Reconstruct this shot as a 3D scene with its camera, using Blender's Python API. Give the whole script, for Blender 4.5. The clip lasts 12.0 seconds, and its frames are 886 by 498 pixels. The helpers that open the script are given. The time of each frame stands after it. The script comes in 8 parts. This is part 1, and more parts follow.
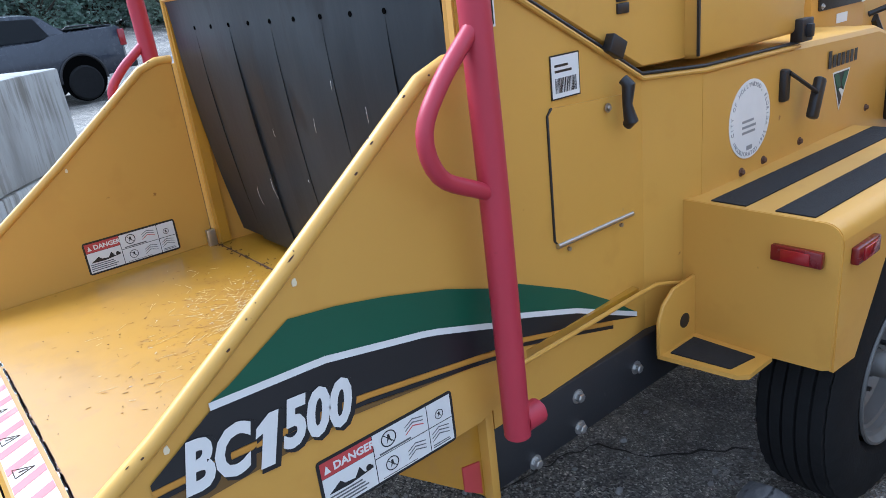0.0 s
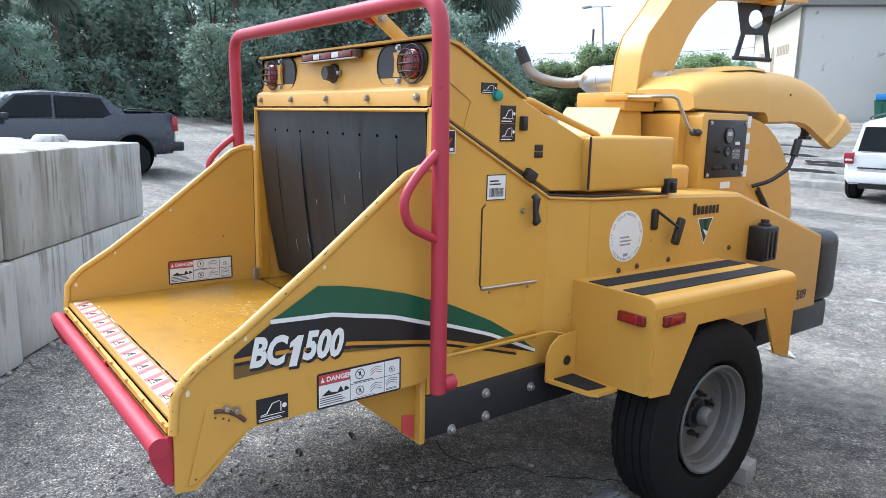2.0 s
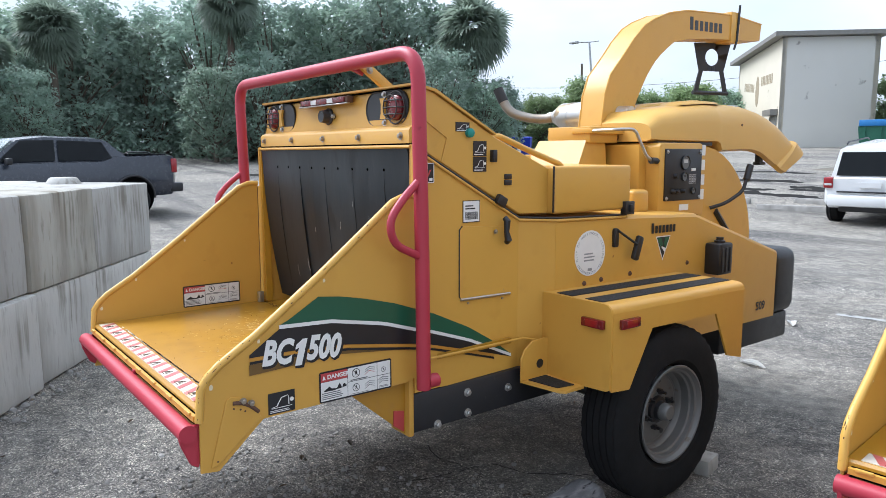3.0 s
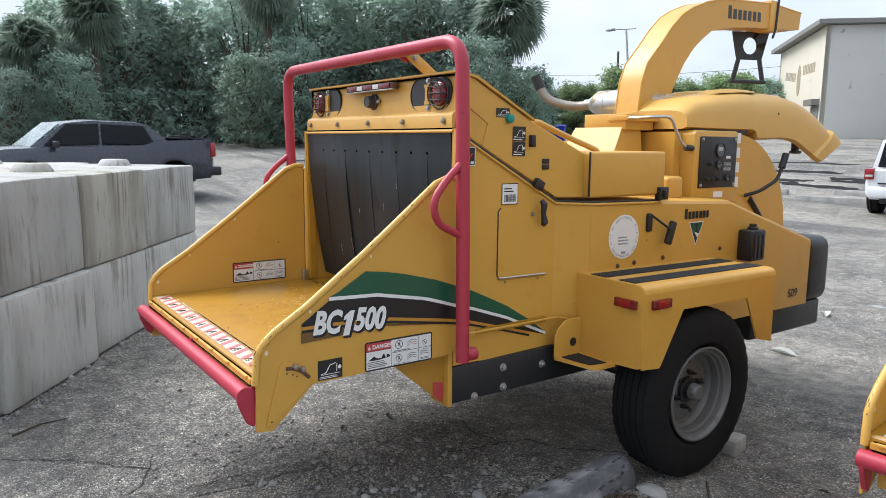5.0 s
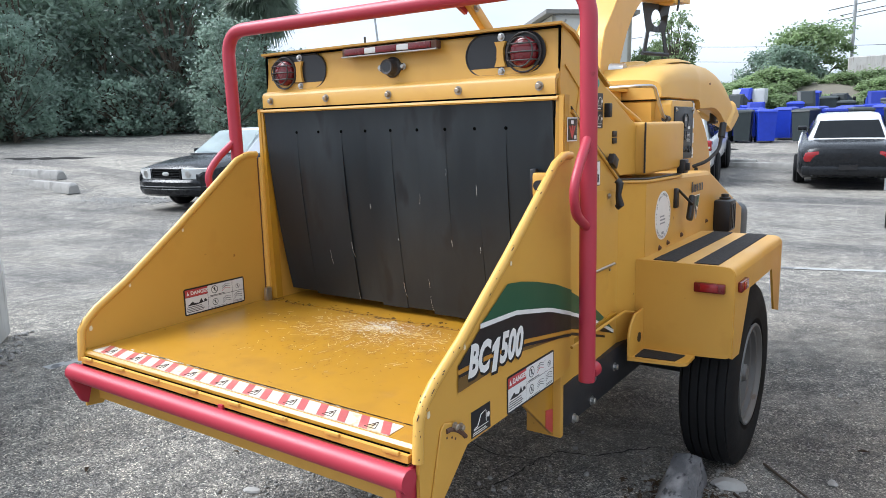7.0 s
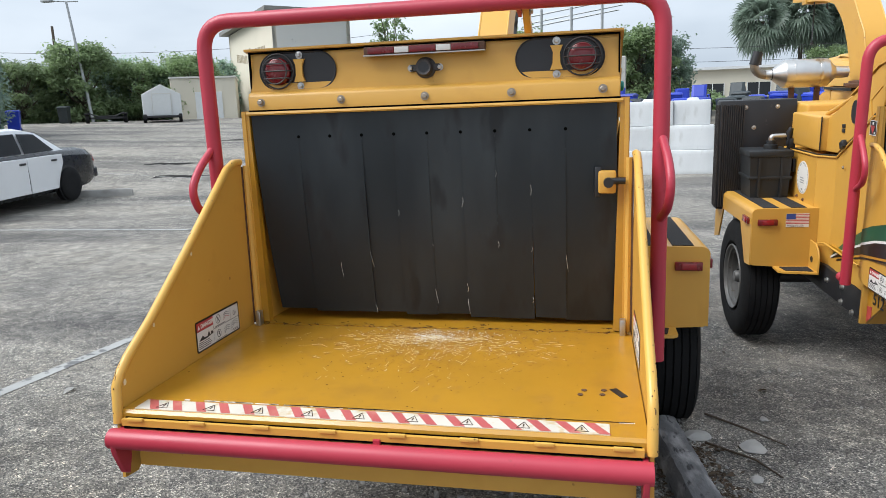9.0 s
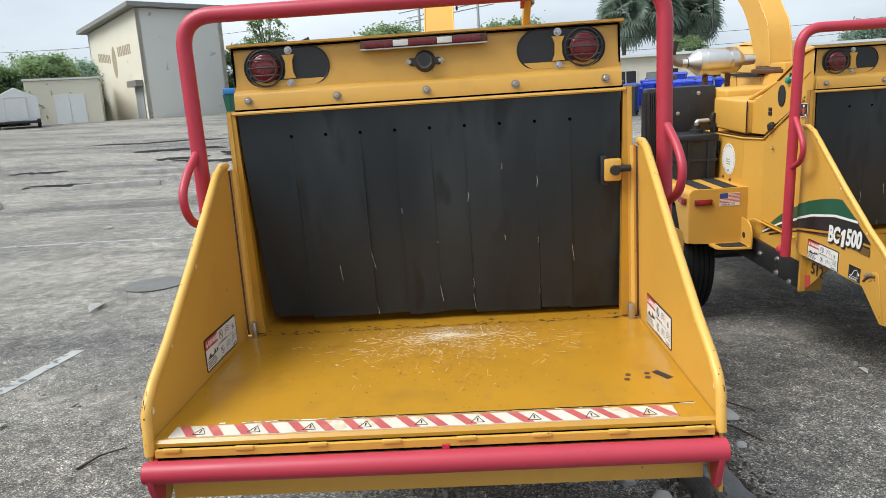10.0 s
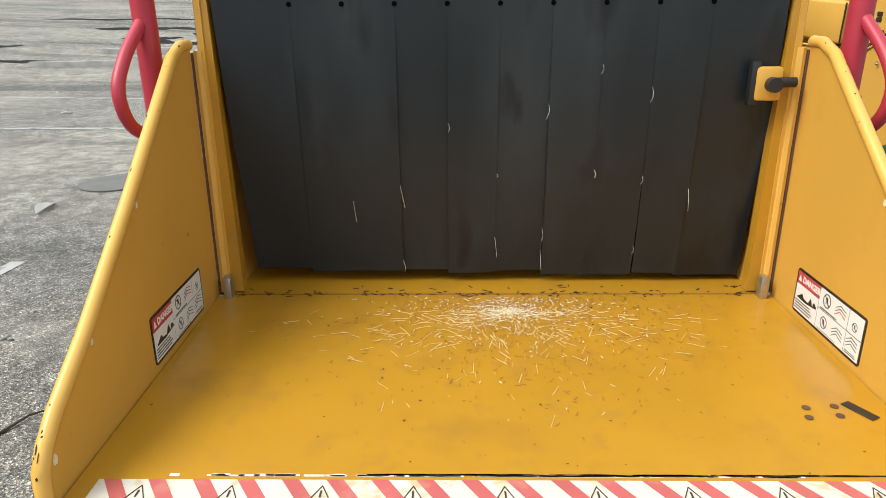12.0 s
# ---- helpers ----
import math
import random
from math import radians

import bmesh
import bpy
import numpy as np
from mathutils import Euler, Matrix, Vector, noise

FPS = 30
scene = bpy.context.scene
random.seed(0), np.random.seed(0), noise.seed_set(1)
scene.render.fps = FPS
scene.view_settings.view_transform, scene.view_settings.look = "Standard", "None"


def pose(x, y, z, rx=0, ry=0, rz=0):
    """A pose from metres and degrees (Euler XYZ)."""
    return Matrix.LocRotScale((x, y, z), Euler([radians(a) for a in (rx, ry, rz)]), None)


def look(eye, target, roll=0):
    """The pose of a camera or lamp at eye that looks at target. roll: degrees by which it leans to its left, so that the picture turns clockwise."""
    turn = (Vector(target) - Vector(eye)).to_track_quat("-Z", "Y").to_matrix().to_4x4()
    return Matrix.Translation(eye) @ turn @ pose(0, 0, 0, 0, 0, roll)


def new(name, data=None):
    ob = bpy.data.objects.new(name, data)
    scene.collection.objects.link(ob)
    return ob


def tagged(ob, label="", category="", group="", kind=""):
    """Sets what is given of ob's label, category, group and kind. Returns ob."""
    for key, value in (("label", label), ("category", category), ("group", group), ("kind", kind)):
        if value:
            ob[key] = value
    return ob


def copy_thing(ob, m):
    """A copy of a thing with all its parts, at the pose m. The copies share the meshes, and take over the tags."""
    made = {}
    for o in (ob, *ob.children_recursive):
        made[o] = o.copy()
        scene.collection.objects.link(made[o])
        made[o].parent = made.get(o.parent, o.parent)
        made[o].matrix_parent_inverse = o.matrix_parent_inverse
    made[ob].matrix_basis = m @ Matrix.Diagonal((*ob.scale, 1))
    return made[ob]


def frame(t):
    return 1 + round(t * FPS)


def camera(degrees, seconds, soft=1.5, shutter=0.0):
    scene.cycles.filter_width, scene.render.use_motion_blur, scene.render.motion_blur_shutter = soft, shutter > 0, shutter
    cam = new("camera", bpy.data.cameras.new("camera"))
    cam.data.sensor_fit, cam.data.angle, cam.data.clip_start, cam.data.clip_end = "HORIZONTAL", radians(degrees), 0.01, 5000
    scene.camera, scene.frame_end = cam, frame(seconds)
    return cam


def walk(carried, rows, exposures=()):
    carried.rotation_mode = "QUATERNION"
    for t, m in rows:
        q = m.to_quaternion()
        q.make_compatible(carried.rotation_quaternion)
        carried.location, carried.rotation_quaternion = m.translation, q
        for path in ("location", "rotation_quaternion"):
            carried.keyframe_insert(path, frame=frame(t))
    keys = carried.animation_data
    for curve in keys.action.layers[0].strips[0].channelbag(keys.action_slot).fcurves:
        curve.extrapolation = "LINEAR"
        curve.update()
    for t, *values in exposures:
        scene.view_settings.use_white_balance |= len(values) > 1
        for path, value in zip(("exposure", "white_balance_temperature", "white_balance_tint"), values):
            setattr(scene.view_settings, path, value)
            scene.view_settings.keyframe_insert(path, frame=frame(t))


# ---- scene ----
cam = camera(64.1, 12.0, soft=0.75)
PATH = [
    (0, (1.666, 0.015, 1.491), (0.175, 1.155, 0.801), -6.9),
    (0.5, (1.955, -0.191, 1.479), (0.47, 1.01, 0.885), -6.9),
    (1, (2.078, -0.393, 1.511), (0.618, 0.878, 1.01), -4.9),
    (1.5, (2.228, -0.505, 1.526), (0.798, 0.815, 1.064), -2.5),
    (2, (2.511, -0.5, 1.522), (0.95, 0.698, 1.162), 1.3),
    (2.5, (2.673, -0.592, 1.522), (1.093, 0.6, 1.234), 0.2),
    (2.7, (2.736, -0.659, 1.519), (1.169, 0.553, 1.243), -0.2),
    (4.3, (3.184, -0.718, 1.52), (1.568, 0.438, 1.289), 1.5),
    (4.5, (3.158, -0.715, 1.523), (1.534, 0.423, 1.268), 1.7),
    (5, (2.933, -0.797, 1.506), (1.317, 0.343, 1.208), 0.5),
    (5.5, (2.616, -0.845, 1.448), (1.047, 0.327, 1.041), -1.3),
    (6, (2.251, -0.89, 1.453), (0.725, 0.328, 1.022), -1.1),
    (6.5, (1.948, -1.06, 1.454), (0.652, 0.41, 1.056), 1.3),
    (7, (1.656, -1.224, 1.467), (0.535, 0.397, 1.129), -1.3),
    (7.2, (1.546, -1.251, 1.466), (0.451, 0.39, 1.132), -3.8),
    (8.8, (0.677, -1.633, 1.516), (0.162, 0.264, 1.15), -3.2),
    (9, (0.579, -1.641, 1.514), (0.168, 0.282, 1.148), -2.0),
    (9.5, (0.339, -1.7, 1.523), (0.072, 0.243, 1.13), -4.0),
    (10, (0.14, -1.652, 1.532), (0.049, 0.306, 1.137), -3.7),
    (10.5, (-0.004, -1.655, 1.539), (0.021, 0.298, 1.112), -0.4),
    (11, (-0.039, -1.544, 1.515), (0.047, 0.388, 1.006), -0.8),
    (11.5, (-0.024, -1.22, 1.496), (-0.072, 0.689, 0.902), 0.6),
    (12, (-0.103, -0.872, 1.47), (-0.134, 1.014, 0.804), -0.4),
]
walk(cam, [(t, look(eye, target, roll)) for t, eye, target, roll in PATH], exposures=[(0, 1.18, 5000, 10), (1.0, 1.42, 5350, 10), (2.5, 1.18, 5600, 10), (4.5, 0.84, 6000, 10), (5.5, 1.14, 5850, 10), (6.5, 1.27, 5800, 10), (7, 1.12, 5800, 9), (9, 0.76, 6000, 8), (10.5, 0.80, 6200, 6), (12, 0.88, 6400, 5)])

# ---- world and light ----
world = bpy.data.worlds.new("overcast_sky")
scene.world = world
world.use_nodes = True
wn, wl = world.node_tree.nodes, world.node_tree.links
wn.clear()
w_out, w_bg = wn.new("ShaderNodeOutputWorld"), wn.new("ShaderNodeBackground")
sky = wn.new("ShaderNodeTexSky")
sky.sky_type, sky.sun_disc = "NISHITA", False
sky.sun_elevation, sky.sun_rotation = radians(50), radians(-116)
sky.air_density, sky.dust_density, sky.ozone_density = 1.0, 6.0, 1.0
w_co, w_map, w_noise, w_ramp, w_mix = (wn.new("ShaderNodeTexCoord"), wn.new("ShaderNodeMapping"), wn.new("ShaderNodeTexNoise"),
                                        wn.new("ShaderNodeValToRGB"), wn.new("ShaderNodeMix"))
w_map.inputs["Scale"].default_value = (1.2, 1.2, 3.5)
w_noise.inputs["Scale"].default_value, w_noise.inputs["Detail"].default_value = 1.6, 5
w_ramp.color_ramp.elements[0].position, w_ramp.color_ramp.elements[1].position = 0.36, 0.68
w_ramp.color_ramp.elements[0].color, w_ramp.color_ramp.elements[1].color = (4.6, 5.0, 5.45, 1), (6.95, 7.2, 7.45, 1)
w_mix.data_type = "RGBA"
w_mix.inputs[0].default_value = 0.88
wl.new(w_co.outputs["Generated"], w_map.inputs["Vector"])
wl.new(w_map.outputs[0], w_noise.inputs["Vector"])
wl.new(w_noise.outputs["Fac"], w_ramp.inputs["Fac"])
wl.new(sky.outputs[0], w_mix.inputs["A"])
wl.new(w_ramp.outputs[0], w_mix.inputs["B"])
# an overcast sky is brighter overhead than at the horizon
w_sep, w_rise, w_mul = wn.new("ShaderNodeSeparateXYZ"), wn.new("ShaderNodeMapRange"), wn.new("ShaderNodeMix")
w_rise.inputs["From Min"].default_value, w_rise.inputs["From Max"].default_value = 0.05, 0.9
w_rise.inputs["To Min"].default_value, w_rise.inputs["To Max"].default_value = 0.92, 1.3
w_mul.data_type, w_mul.blend_type = "RGBA", "MULTIPLY"
w_mul.inputs[0].default_value = 1.0
wl.new(w_co.outputs["Generated"], w_sep.inputs[0])
wl.new(w_sep.outputs["Z"], w_rise.inputs["Value"])
wl.new(w_mix.outputs["Result"], w_mul.inputs["A"])
wl.new(w_rise.outputs[0], w_mul.inputs["B"])
wl.new(w_mul.outputs["Result"], w_bg.inputs["Color"])
w_bg.inputs["Strength"].default_value = 0.092
wl.new(w_bg.outputs[0], w_out.inputs["Surface"])

sun = new("sun", bpy.data.lights.new("sun", "SUN"))
sun.data.energy, sun.data.angle, sun.data.color = 2.3, radians(36), (1.0, 0.97, 0.93)
sun.matrix_world = look((-30, -14.6, 40), (0, 0, 0))


# ---- materials ----
def material(name, color, rough=0.5, metal=0.0, vary=0.12, scale=6.0, grain=0.0, bump=0.0, bump_scale=60.0, spots=None, spot_scale=8.0,
             spot_at=0.68, coat=0.0, per_object=0.0, stretch=(1, 1, 1), rough_vary=0.1, spec=0.5, spot_soft=0.05, specks=None, speck_scale=60):
    """A node material: base colour varied at two scales, spots of a second colour, uneven gloss and fine relief."""
    m = bpy.data.materials.new(name)
    m.use_nodes = True
    n, l = m.node_tree.nodes, m.node_tree.links
    b = n["Principled BSDF"]
    b.inputs["Metallic"].default_value = metal
    b.inputs["Coat Weight"].default_value = coat
    b.inputs["Coat Roughness"].default_value = 0.12
    b.inputs["Specular IOR Level"].default_value = spec
    co, mp = n.new("ShaderNodeTexCoord"), n.new("ShaderNodeMapping")
    mp.inputs["Scale"].default_value = stretch
    l.new(co.outputs["Object"], mp.inputs["Vector"])

    def noise_tex(s, detail=4):
        t = n.new("ShaderNodeTexNoise")
        t.inputs["Scale"].default_value, t.inputs["Detail"].default_value = s, detail
        l.new(mp.outputs[0], t.inputs["Vector"])
        return t.outputs["Fac"]

    def mixed(fac, a, bcol, mode="MIX"):
        x = n.new("ShaderNodeMix")
        x.data_type, x.blend_type = "RGBA", mode
        if isinstance(fac, float):
            x.inputs[0].default_value = fac
        else:
            l.new(fac, x.inputs[0])
        for sock, v in (("A", a), ("B", bcol)):
            if isinstance(v, tuple):
                x.inputs[sock].default_value = (*v, 1)
            else:
                l.new(v, x.inputs[sock])
        return x.outputs["Result"]

    dark, light = tuple(c * (1 - vary) for c in color), tuple(min(1, c * (1 + vary)) for c in color)
    col = mixed(noise_tex(scale), dark, light)
    if grain:
        g = noise_tex(scale * 22, 2)
        col = mixed(g, mixed(grain, col, (0, 0, 0)), mixed(grain, col, tuple(min(1, c * 2) for c in color)))
    if spots:
        r = n.new("ShaderNodeValToRGB")
        r.color_ramp.elements[0].position, r.color_ramp.elements[1].position = spot_at, min(1, spot_at + spot_soft)
        l.new(noise_tex(spot_scale, 8), r.inputs["Fac"])
        col = mixed(r.outputs["Color"], col, spots)
    if specks:
        r = n.new("ShaderNodeValToRGB")
        r.color_ramp.elements[0].position, r.color_ramp.elements[1].position = 0.58, 0.68
        l.new(noise_tex(speck_scale, 3), r.inputs["Fac"])
        col = mixed(r.outputs["Color"], col, specks)
    if per_object:
        info = n.new("ShaderNodeObjectInfo")
        mr = n.new("ShaderNodeMapRange")
        mr.inputs["To Min"].default_value, mr.inputs["To Max"].default_value = 1 - per_object, 1 + per_object
        l.new(info.outputs["Random"], mr.inputs["Value"])
        v = n.new("ShaderNodeHueSaturation")
        l.new(mr.outputs[0], v.inputs["Value"])
        l.new(col, v.inputs["Color"])
        col = v.outputs["Color"]
    l.new(col, b.inputs["Base Color"])
    mr = n.new("ShaderNodeMapRange")
    mr.inputs["To Min"].default_value, mr.inputs["To Max"].default_value = max(0.02, rough - rough_vary), min(1, rough + rough_vary)
    l.new(noise_tex(scale * 1.7), mr.inputs["Value"])
    l.new(mr.outputs[0], b.inputs["Roughness"])
    if bump:
        bp = n.new("ShaderNodeBump")
        bp.inputs["Strength"].default_value, bp.inputs["Distance"].default_value = bump, 0.004
        l.new(noise_tex(bump_scale, 5), bp.inputs["Height"])
        l.new(bp.outputs[0], b.inputs["Normal"])
    return m


YEL = (0.575, 0.313, 0.05)
yellow = material("yellow_paint", YEL, 0.44, vary=0.08, scale=2.3, bump=0.05, bump_scale=22, spots=(0.30, 0.13, 0.02), spot_scale=26, spot_at=0.735, coat=0.06, specks=(0.555, 0.298, 0.047), speck_scale=9)
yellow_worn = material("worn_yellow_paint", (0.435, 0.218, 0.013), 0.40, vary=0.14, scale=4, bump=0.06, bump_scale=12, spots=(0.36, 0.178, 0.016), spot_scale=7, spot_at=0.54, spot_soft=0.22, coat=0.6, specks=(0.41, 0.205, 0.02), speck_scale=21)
tape_white = material("faded_white_tape", (0.62, 0.575, 0.49), 0.5, vary=0.12, scale=9, coat=0.5, specks=(0.54, 0.42, 0.24), speck_scale=25)
# red lightened a little to stand in for sky glare on the stripes
tape_red = material("glare_pale_red_tape", (0.47, 0.10, 0.095), 0.5, vary=0.2, scale=9, coat=0.8, specks=(0.5, 0.16, 0.13), speck_scale=25)
for sheen, gloss in ((yellow_worn, 0.2), (tape_white, 0.4), (tape_red, 0.4)):
    sheen.node_tree.nodes["Principled BSDF"].inputs["Coat Roughness"].default_value = gloss
edge_yellow = material("chipped_yellow_edge", (0.63, 0.36, 0.07), 0.38, vary=0.1, scale=6, spots=(0.07, 0.04, 0.02), spot_scale=38, spot_at=0.69)
cowl_yellow = material("yellow_moulded_cowl", (0.59, 0.345, 0.075), 0.5, vary=0.1, scale=1.6, bump=0.06, bump_scale=9, coat=0.05)
red = material("red_paint", (0.39, 0.028, 0.050), 0.42, vary=0.12, scale=5, spots=(0.25, 0.02, 0.03), spot_scale=14, spot_at=0.7, bump=0.05)
black_steel = material("black_painted_steel", (0.016, 0.016, 0.018), 0.45, vary=0.25, scale=5, bump=0.08, spots=(0.05, 0.045, 0.04), spot_scale=18, spot_at=0.68)
black_plastic = material("black_plastic", (0.014, 0.014, 0.016), 0.42, vary=0.2, scale=9, bump=0.05, bump_scale=220)
rubber = material("rubber_curtain", (0.0130, 0.0168, 0.0205), 0.36, vary=0.3, scale=3, bump=0.10, bump_scale=30, spots=(0.0255, 0.0305, 0.0345), spot_scale=3.4, spot_at=0.47, spot_soft=0.26, stretch=(1.5, 1.5, 0.5), specks=(0.010, 0.0115, 0.014), speck_scale=7, rough_vary=0.10, spec=0.4)
tyre_mat = material("tyre_rubber", (0.0085, 0.0085, 0.009), 0.85, vary=0.3, scale=9, bump=0.2, bump_scale=80, spec=0.25)
rim_mat = material("silver_wheel_paint", (0.15, 0.147, 0.14), 0.5, metal=0.3, vary=0.2, scale=9, spots=(0.12, 0.10, 0.08), spot_scale=21, spot_at=0.66)
steel = material("bare_steel", (0.5, 0.49, 0.47), 0.32, metal=0.9, vary=0.2, scale=30)
chrome = material("polished_exhaust_steel", (0.62, 0.60, 0.57), 0.36, metal=1.0, vary=0.15, scale=9, spots=(0.4, 0.3, 0.18), spot_scale=5, spot_at=0.62)
guard_steel = material("weathered_guard_wire", (0.055, 0.05, 0.048), 0.55, metal=0.4, vary=0.3, scale=60)
rust = material("rusty_steel", (0.10, 0.05, 0.03), 0.8, vary=0.4, scale=25, bump=0.2)
bolt_mat = material("dull_bolt_steel", (0.35, 0.3, 0.24), 0.4, metal=0.7, vary=0.3, scale=60)
white_vinyl = material("white_vinyl", (0.72, 0.71, 0.68), 0.4, vary=0.06, scale=30)
hole_dark = material("dark_hole", (0.003, 0.003, 0.003), 0.95, vary=0.2, spec=0.0)
black_vinyl = material("black_vinyl", (0.014, 0.014, 0.016), 0.35, vary=0.15, scale=12)
green_vinyl = material("green_vinyl", (0.012, 0.085, 0.045), 0.35, vary=0.12, scale=7)
gold_vinyl = material("gold_vinyl", (0.5, 0.24, 0.03), 0.4, vary=0.1, scale=12)
bronze_vinyl = material("bronze_vinyl", (0.145, 0.08, 0.02), 0.38, vary=0.1, scale=12)
red_vinyl = material("red_vinyl", (0.45, 0.055, 0.055), 0.4, vary=0.12, scale=20)
blue_vinyl = material("blue_vinyl", (0.03, 0.06, 0.25), 0.4, vary=0.1, scale=20)
grey_vinyl = material("grey_print", (0.12, 0.12, 0.12), 0.45, vary=0.15, scale=20)
grip_tape = material("anti_slip_tape", (0.012, 0.012, 0.013), 0.9, vary=0.3, scale=40, bump=0.4, bump_scale=400)
lens_dark = material("dark_red_lens", (0.15, 0.006, 0.009), 0.25, vary=0.2, scale=40, coat=0.3)
fin_mat = material("dusty_black_fins", (0.026, 0.021, 0.019), 0.6, vary=0.3, scale=20)
lens_red = material("red_lens", (0.27, 0.007, 0.011), 0.18, vary=0.2, scale=40, coat=0.5)
teal_plastic = material("teal_plastic", (0.01, 0.22, 0.18), 0.35, vary=0.1)
hose_mat = material("black_hose", (0.012, 0.012, 0.012), 0.5, vary=0.2)
gauge_grey = material("grey_gauge_face", (0.10, 0.105, 0.105), 0.3, vary=0.15, scale=30)
grey_tank = material("grey_polymer", (0.014, 0.0155, 0.017), 0.5, vary=0.2, scale=6)
concrete = material("cast_concrete", (0.44, 0.43, 0.40), 0.86, vary=0.14, scale=1.3, grain=0.06, bump=0.5, bump_scale=26, spots=(0.20, 0.187, 0.155), spot_scale=1.9, spot_at=0.50, spot_soft=0.32, per_object=0.2, stretch=(2.0, 2.0, 0.42), specks=(0.35, 0.338, 0.31), speck_scale=17)
concrete_olive = material("olive_stained_concrete", (0.38, 0.365, 0.32), 0.88, vary=0.16, scale=1.3, grain=0.06, bump=0.5, bump_scale=26, spots=(0.17, 0.15, 0.11), spot_scale=2.2, spot_at=0.46, spot_soft=0.3, stretch=(2.0, 2.0, 0.35), specks=(0.27, 0.255, 0.215), speck_scale=17)
dark_patch = material("dark_matte_patch", (0.02, 0.019, 0.018), 0.9, vary=0.4, scale=4, spec=0.1, rough_vary=0.1, bump=0.4)
stop_pale = material("pale_wheel_stop", (0.31, 0.30, 0.28), 0.88, vary=0.3, scale=3, bump=0.5, bump_scale=30, spots=(0.13, 0.125, 0.115), spot_scale=3, spot_at=0.50, spot_soft=0.3)
seal_grey = material("faint_seal_print", (0.46, 0.46, 0.45), 0.45, vary=0.15, scale=20)
seal_ink = material("seal_rim_print", (0.26, 0.265, 0.27), 0.45, vary=0.15, scale=20)
chip_cream = material("bared_cream_primer", (0.72, 0.62, 0.42), 0.6, vary=0.2, scale=40)
pipe_steel = material("heat_dulled_pipe", (0.30, 0.27, 0.23), 0.5, metal=0.75, vary=0.3, scale=8, spots=(0.16, 0.11, 0.07), spot_scale=5, spot_at=0.55, spot_soft=0.2)
earth = material("trodden_earth", (0.14, 0.125, 0.095), 0.95, vary=0.3, scale=1.5, grain=0.1)
crack_dark = material("crack_shadow_dirt", (0.035, 0.033, 0.03), 0.95, vary=0.4, scale=9, bump=0.5, bump_scale=90)
iron_ring = material("worn_iron_cover", (0.125, 0.12, 0.112), 0.7, vary=0.3, scale=9, bump=0.4, bump_scale=40)
grime = material("grime_and_back_shade", (0.30, 0.145, 0.022), 0.5, vary=0.3, scale=40)
pale_scratch = material("pale_scratch", (0.70, 0.55, 0.28), 0.5, vary=0.15, scale=40)
flake_brown = material("rust_flakes", (0.055, 0.026, 0.014), 0.85, vary=0.4, scale=50)
white_block = material("whitewashed_concrete", (0.62, 0.63, 0.63), 0.85, vary=0.12, scale=1.6, grain=0.05, bump=0.3, bump_scale=40, spots=(0.45, 0.45, 0.43), spot_scale=3, spot_at=0.55, spot_soft=0.3, per_object=0.1, stretch=(2.2, 2.2, 0.6))
stop_mat = material("weathered_wheel_stop", (0.13, 0.13, 0.135), 0.9, vary=0.55, scale=9, grain=0.25, bump=1.0, bump_scale=45, spots=(0.33, 0.325, 0.32), spot_scale=9, spot_at=0.50, spot_soft=0.22, stretch=(1.6, 0.6, 1.6), specks=(0.04, 0.04, 0.043), speck_scale=22)
stone_mat = material("concrete_rubble", (0.34, 0.33, 0.31), 0.9, vary=0.25, scale=14, bump=0.5, bump_scale=60, per_object=0.3)
leaf_dead = material("dry_leaf", (0.06, 0.038, 0.02), 0.8, vary=0.4, scale=40, per_object=0.4)
paper_mat = material("white_paper", (0.7, 0.69, 0.66), 0.8, vary=0.1)
line_paint = material("worn_line_paint", (0.34, 0.34, 0.325), 0.8, vary=0.2, scale=6, spots=(0.12, 0.12, 0.12), spot_scale=10, spot_at=0.55)
wood_twig = material("twig_bark", (0.07, 0.05, 0.035), 0.85, vary=0.3, scale=20)
bark = material("bark", (0.10, 0.08, 0.06), 0.9, vary=0.35, scale=8, bump=0.6, bump_scale=20, stretch=(1, 1, 0.3))
leaf_green = material("broad_leaf_foliage", (0.285, 0.375, 0.29), 0.3, vary=0.45, scale=0.9, per_object=0.25)
leaf_dark = material("dark_foliage", (0.27, 0.355, 0.29), 0.3, vary=0.45, scale=0.7, per_object=0.25)
leaf_light = material("light_foliage", (0.26, 0.34, 0.17), 0.36, vary=0.4, scale=0.8, per_object=0.25)
palm_green = material("palm_frond", (0.22, 0.275, 0.215), 0.42, vary=0.4, scale=2)
grass_mat = material("rough_grass", (0.09, 0.12, 0.035), 0.9, vary=0.4, scale=0.6, grain=0.2)
cream_wall = material("cream_stucco", (0.60, 0.555, 0.45), 0.85, vary=0.08, scale=0.5, bump=0.2, bump_scale=12, spots=(0.42, 0.38, 0.28), spot_scale=1.2, spot_at=0.66)
grey_wall = material("grey_stucco", (0.60, 0.585, 0.54), 0.88, vary=0.06, scale=0.4, bump=0.2, bump_scale=12, spots=(0.3, 0.29, 0.26), spot_scale=0.9, spot_at=0.66)
roof_metal = material("roof_edge_metal", (0.22, 0.21, 0.19), 0.5, metal=0.3, vary=0.2)
door_grey = material("grey_door", (0.25, 0.26, 0.26), 0.5, vary=0.1)
shed_white = material("white_sheet_metal", (0.62, 0.63, 0.62), 0.5, vary=0.06)
faded_paint = material("faded_sign_paint", (0.30, 0.25, 0.17), 0.9, vary=0.2)
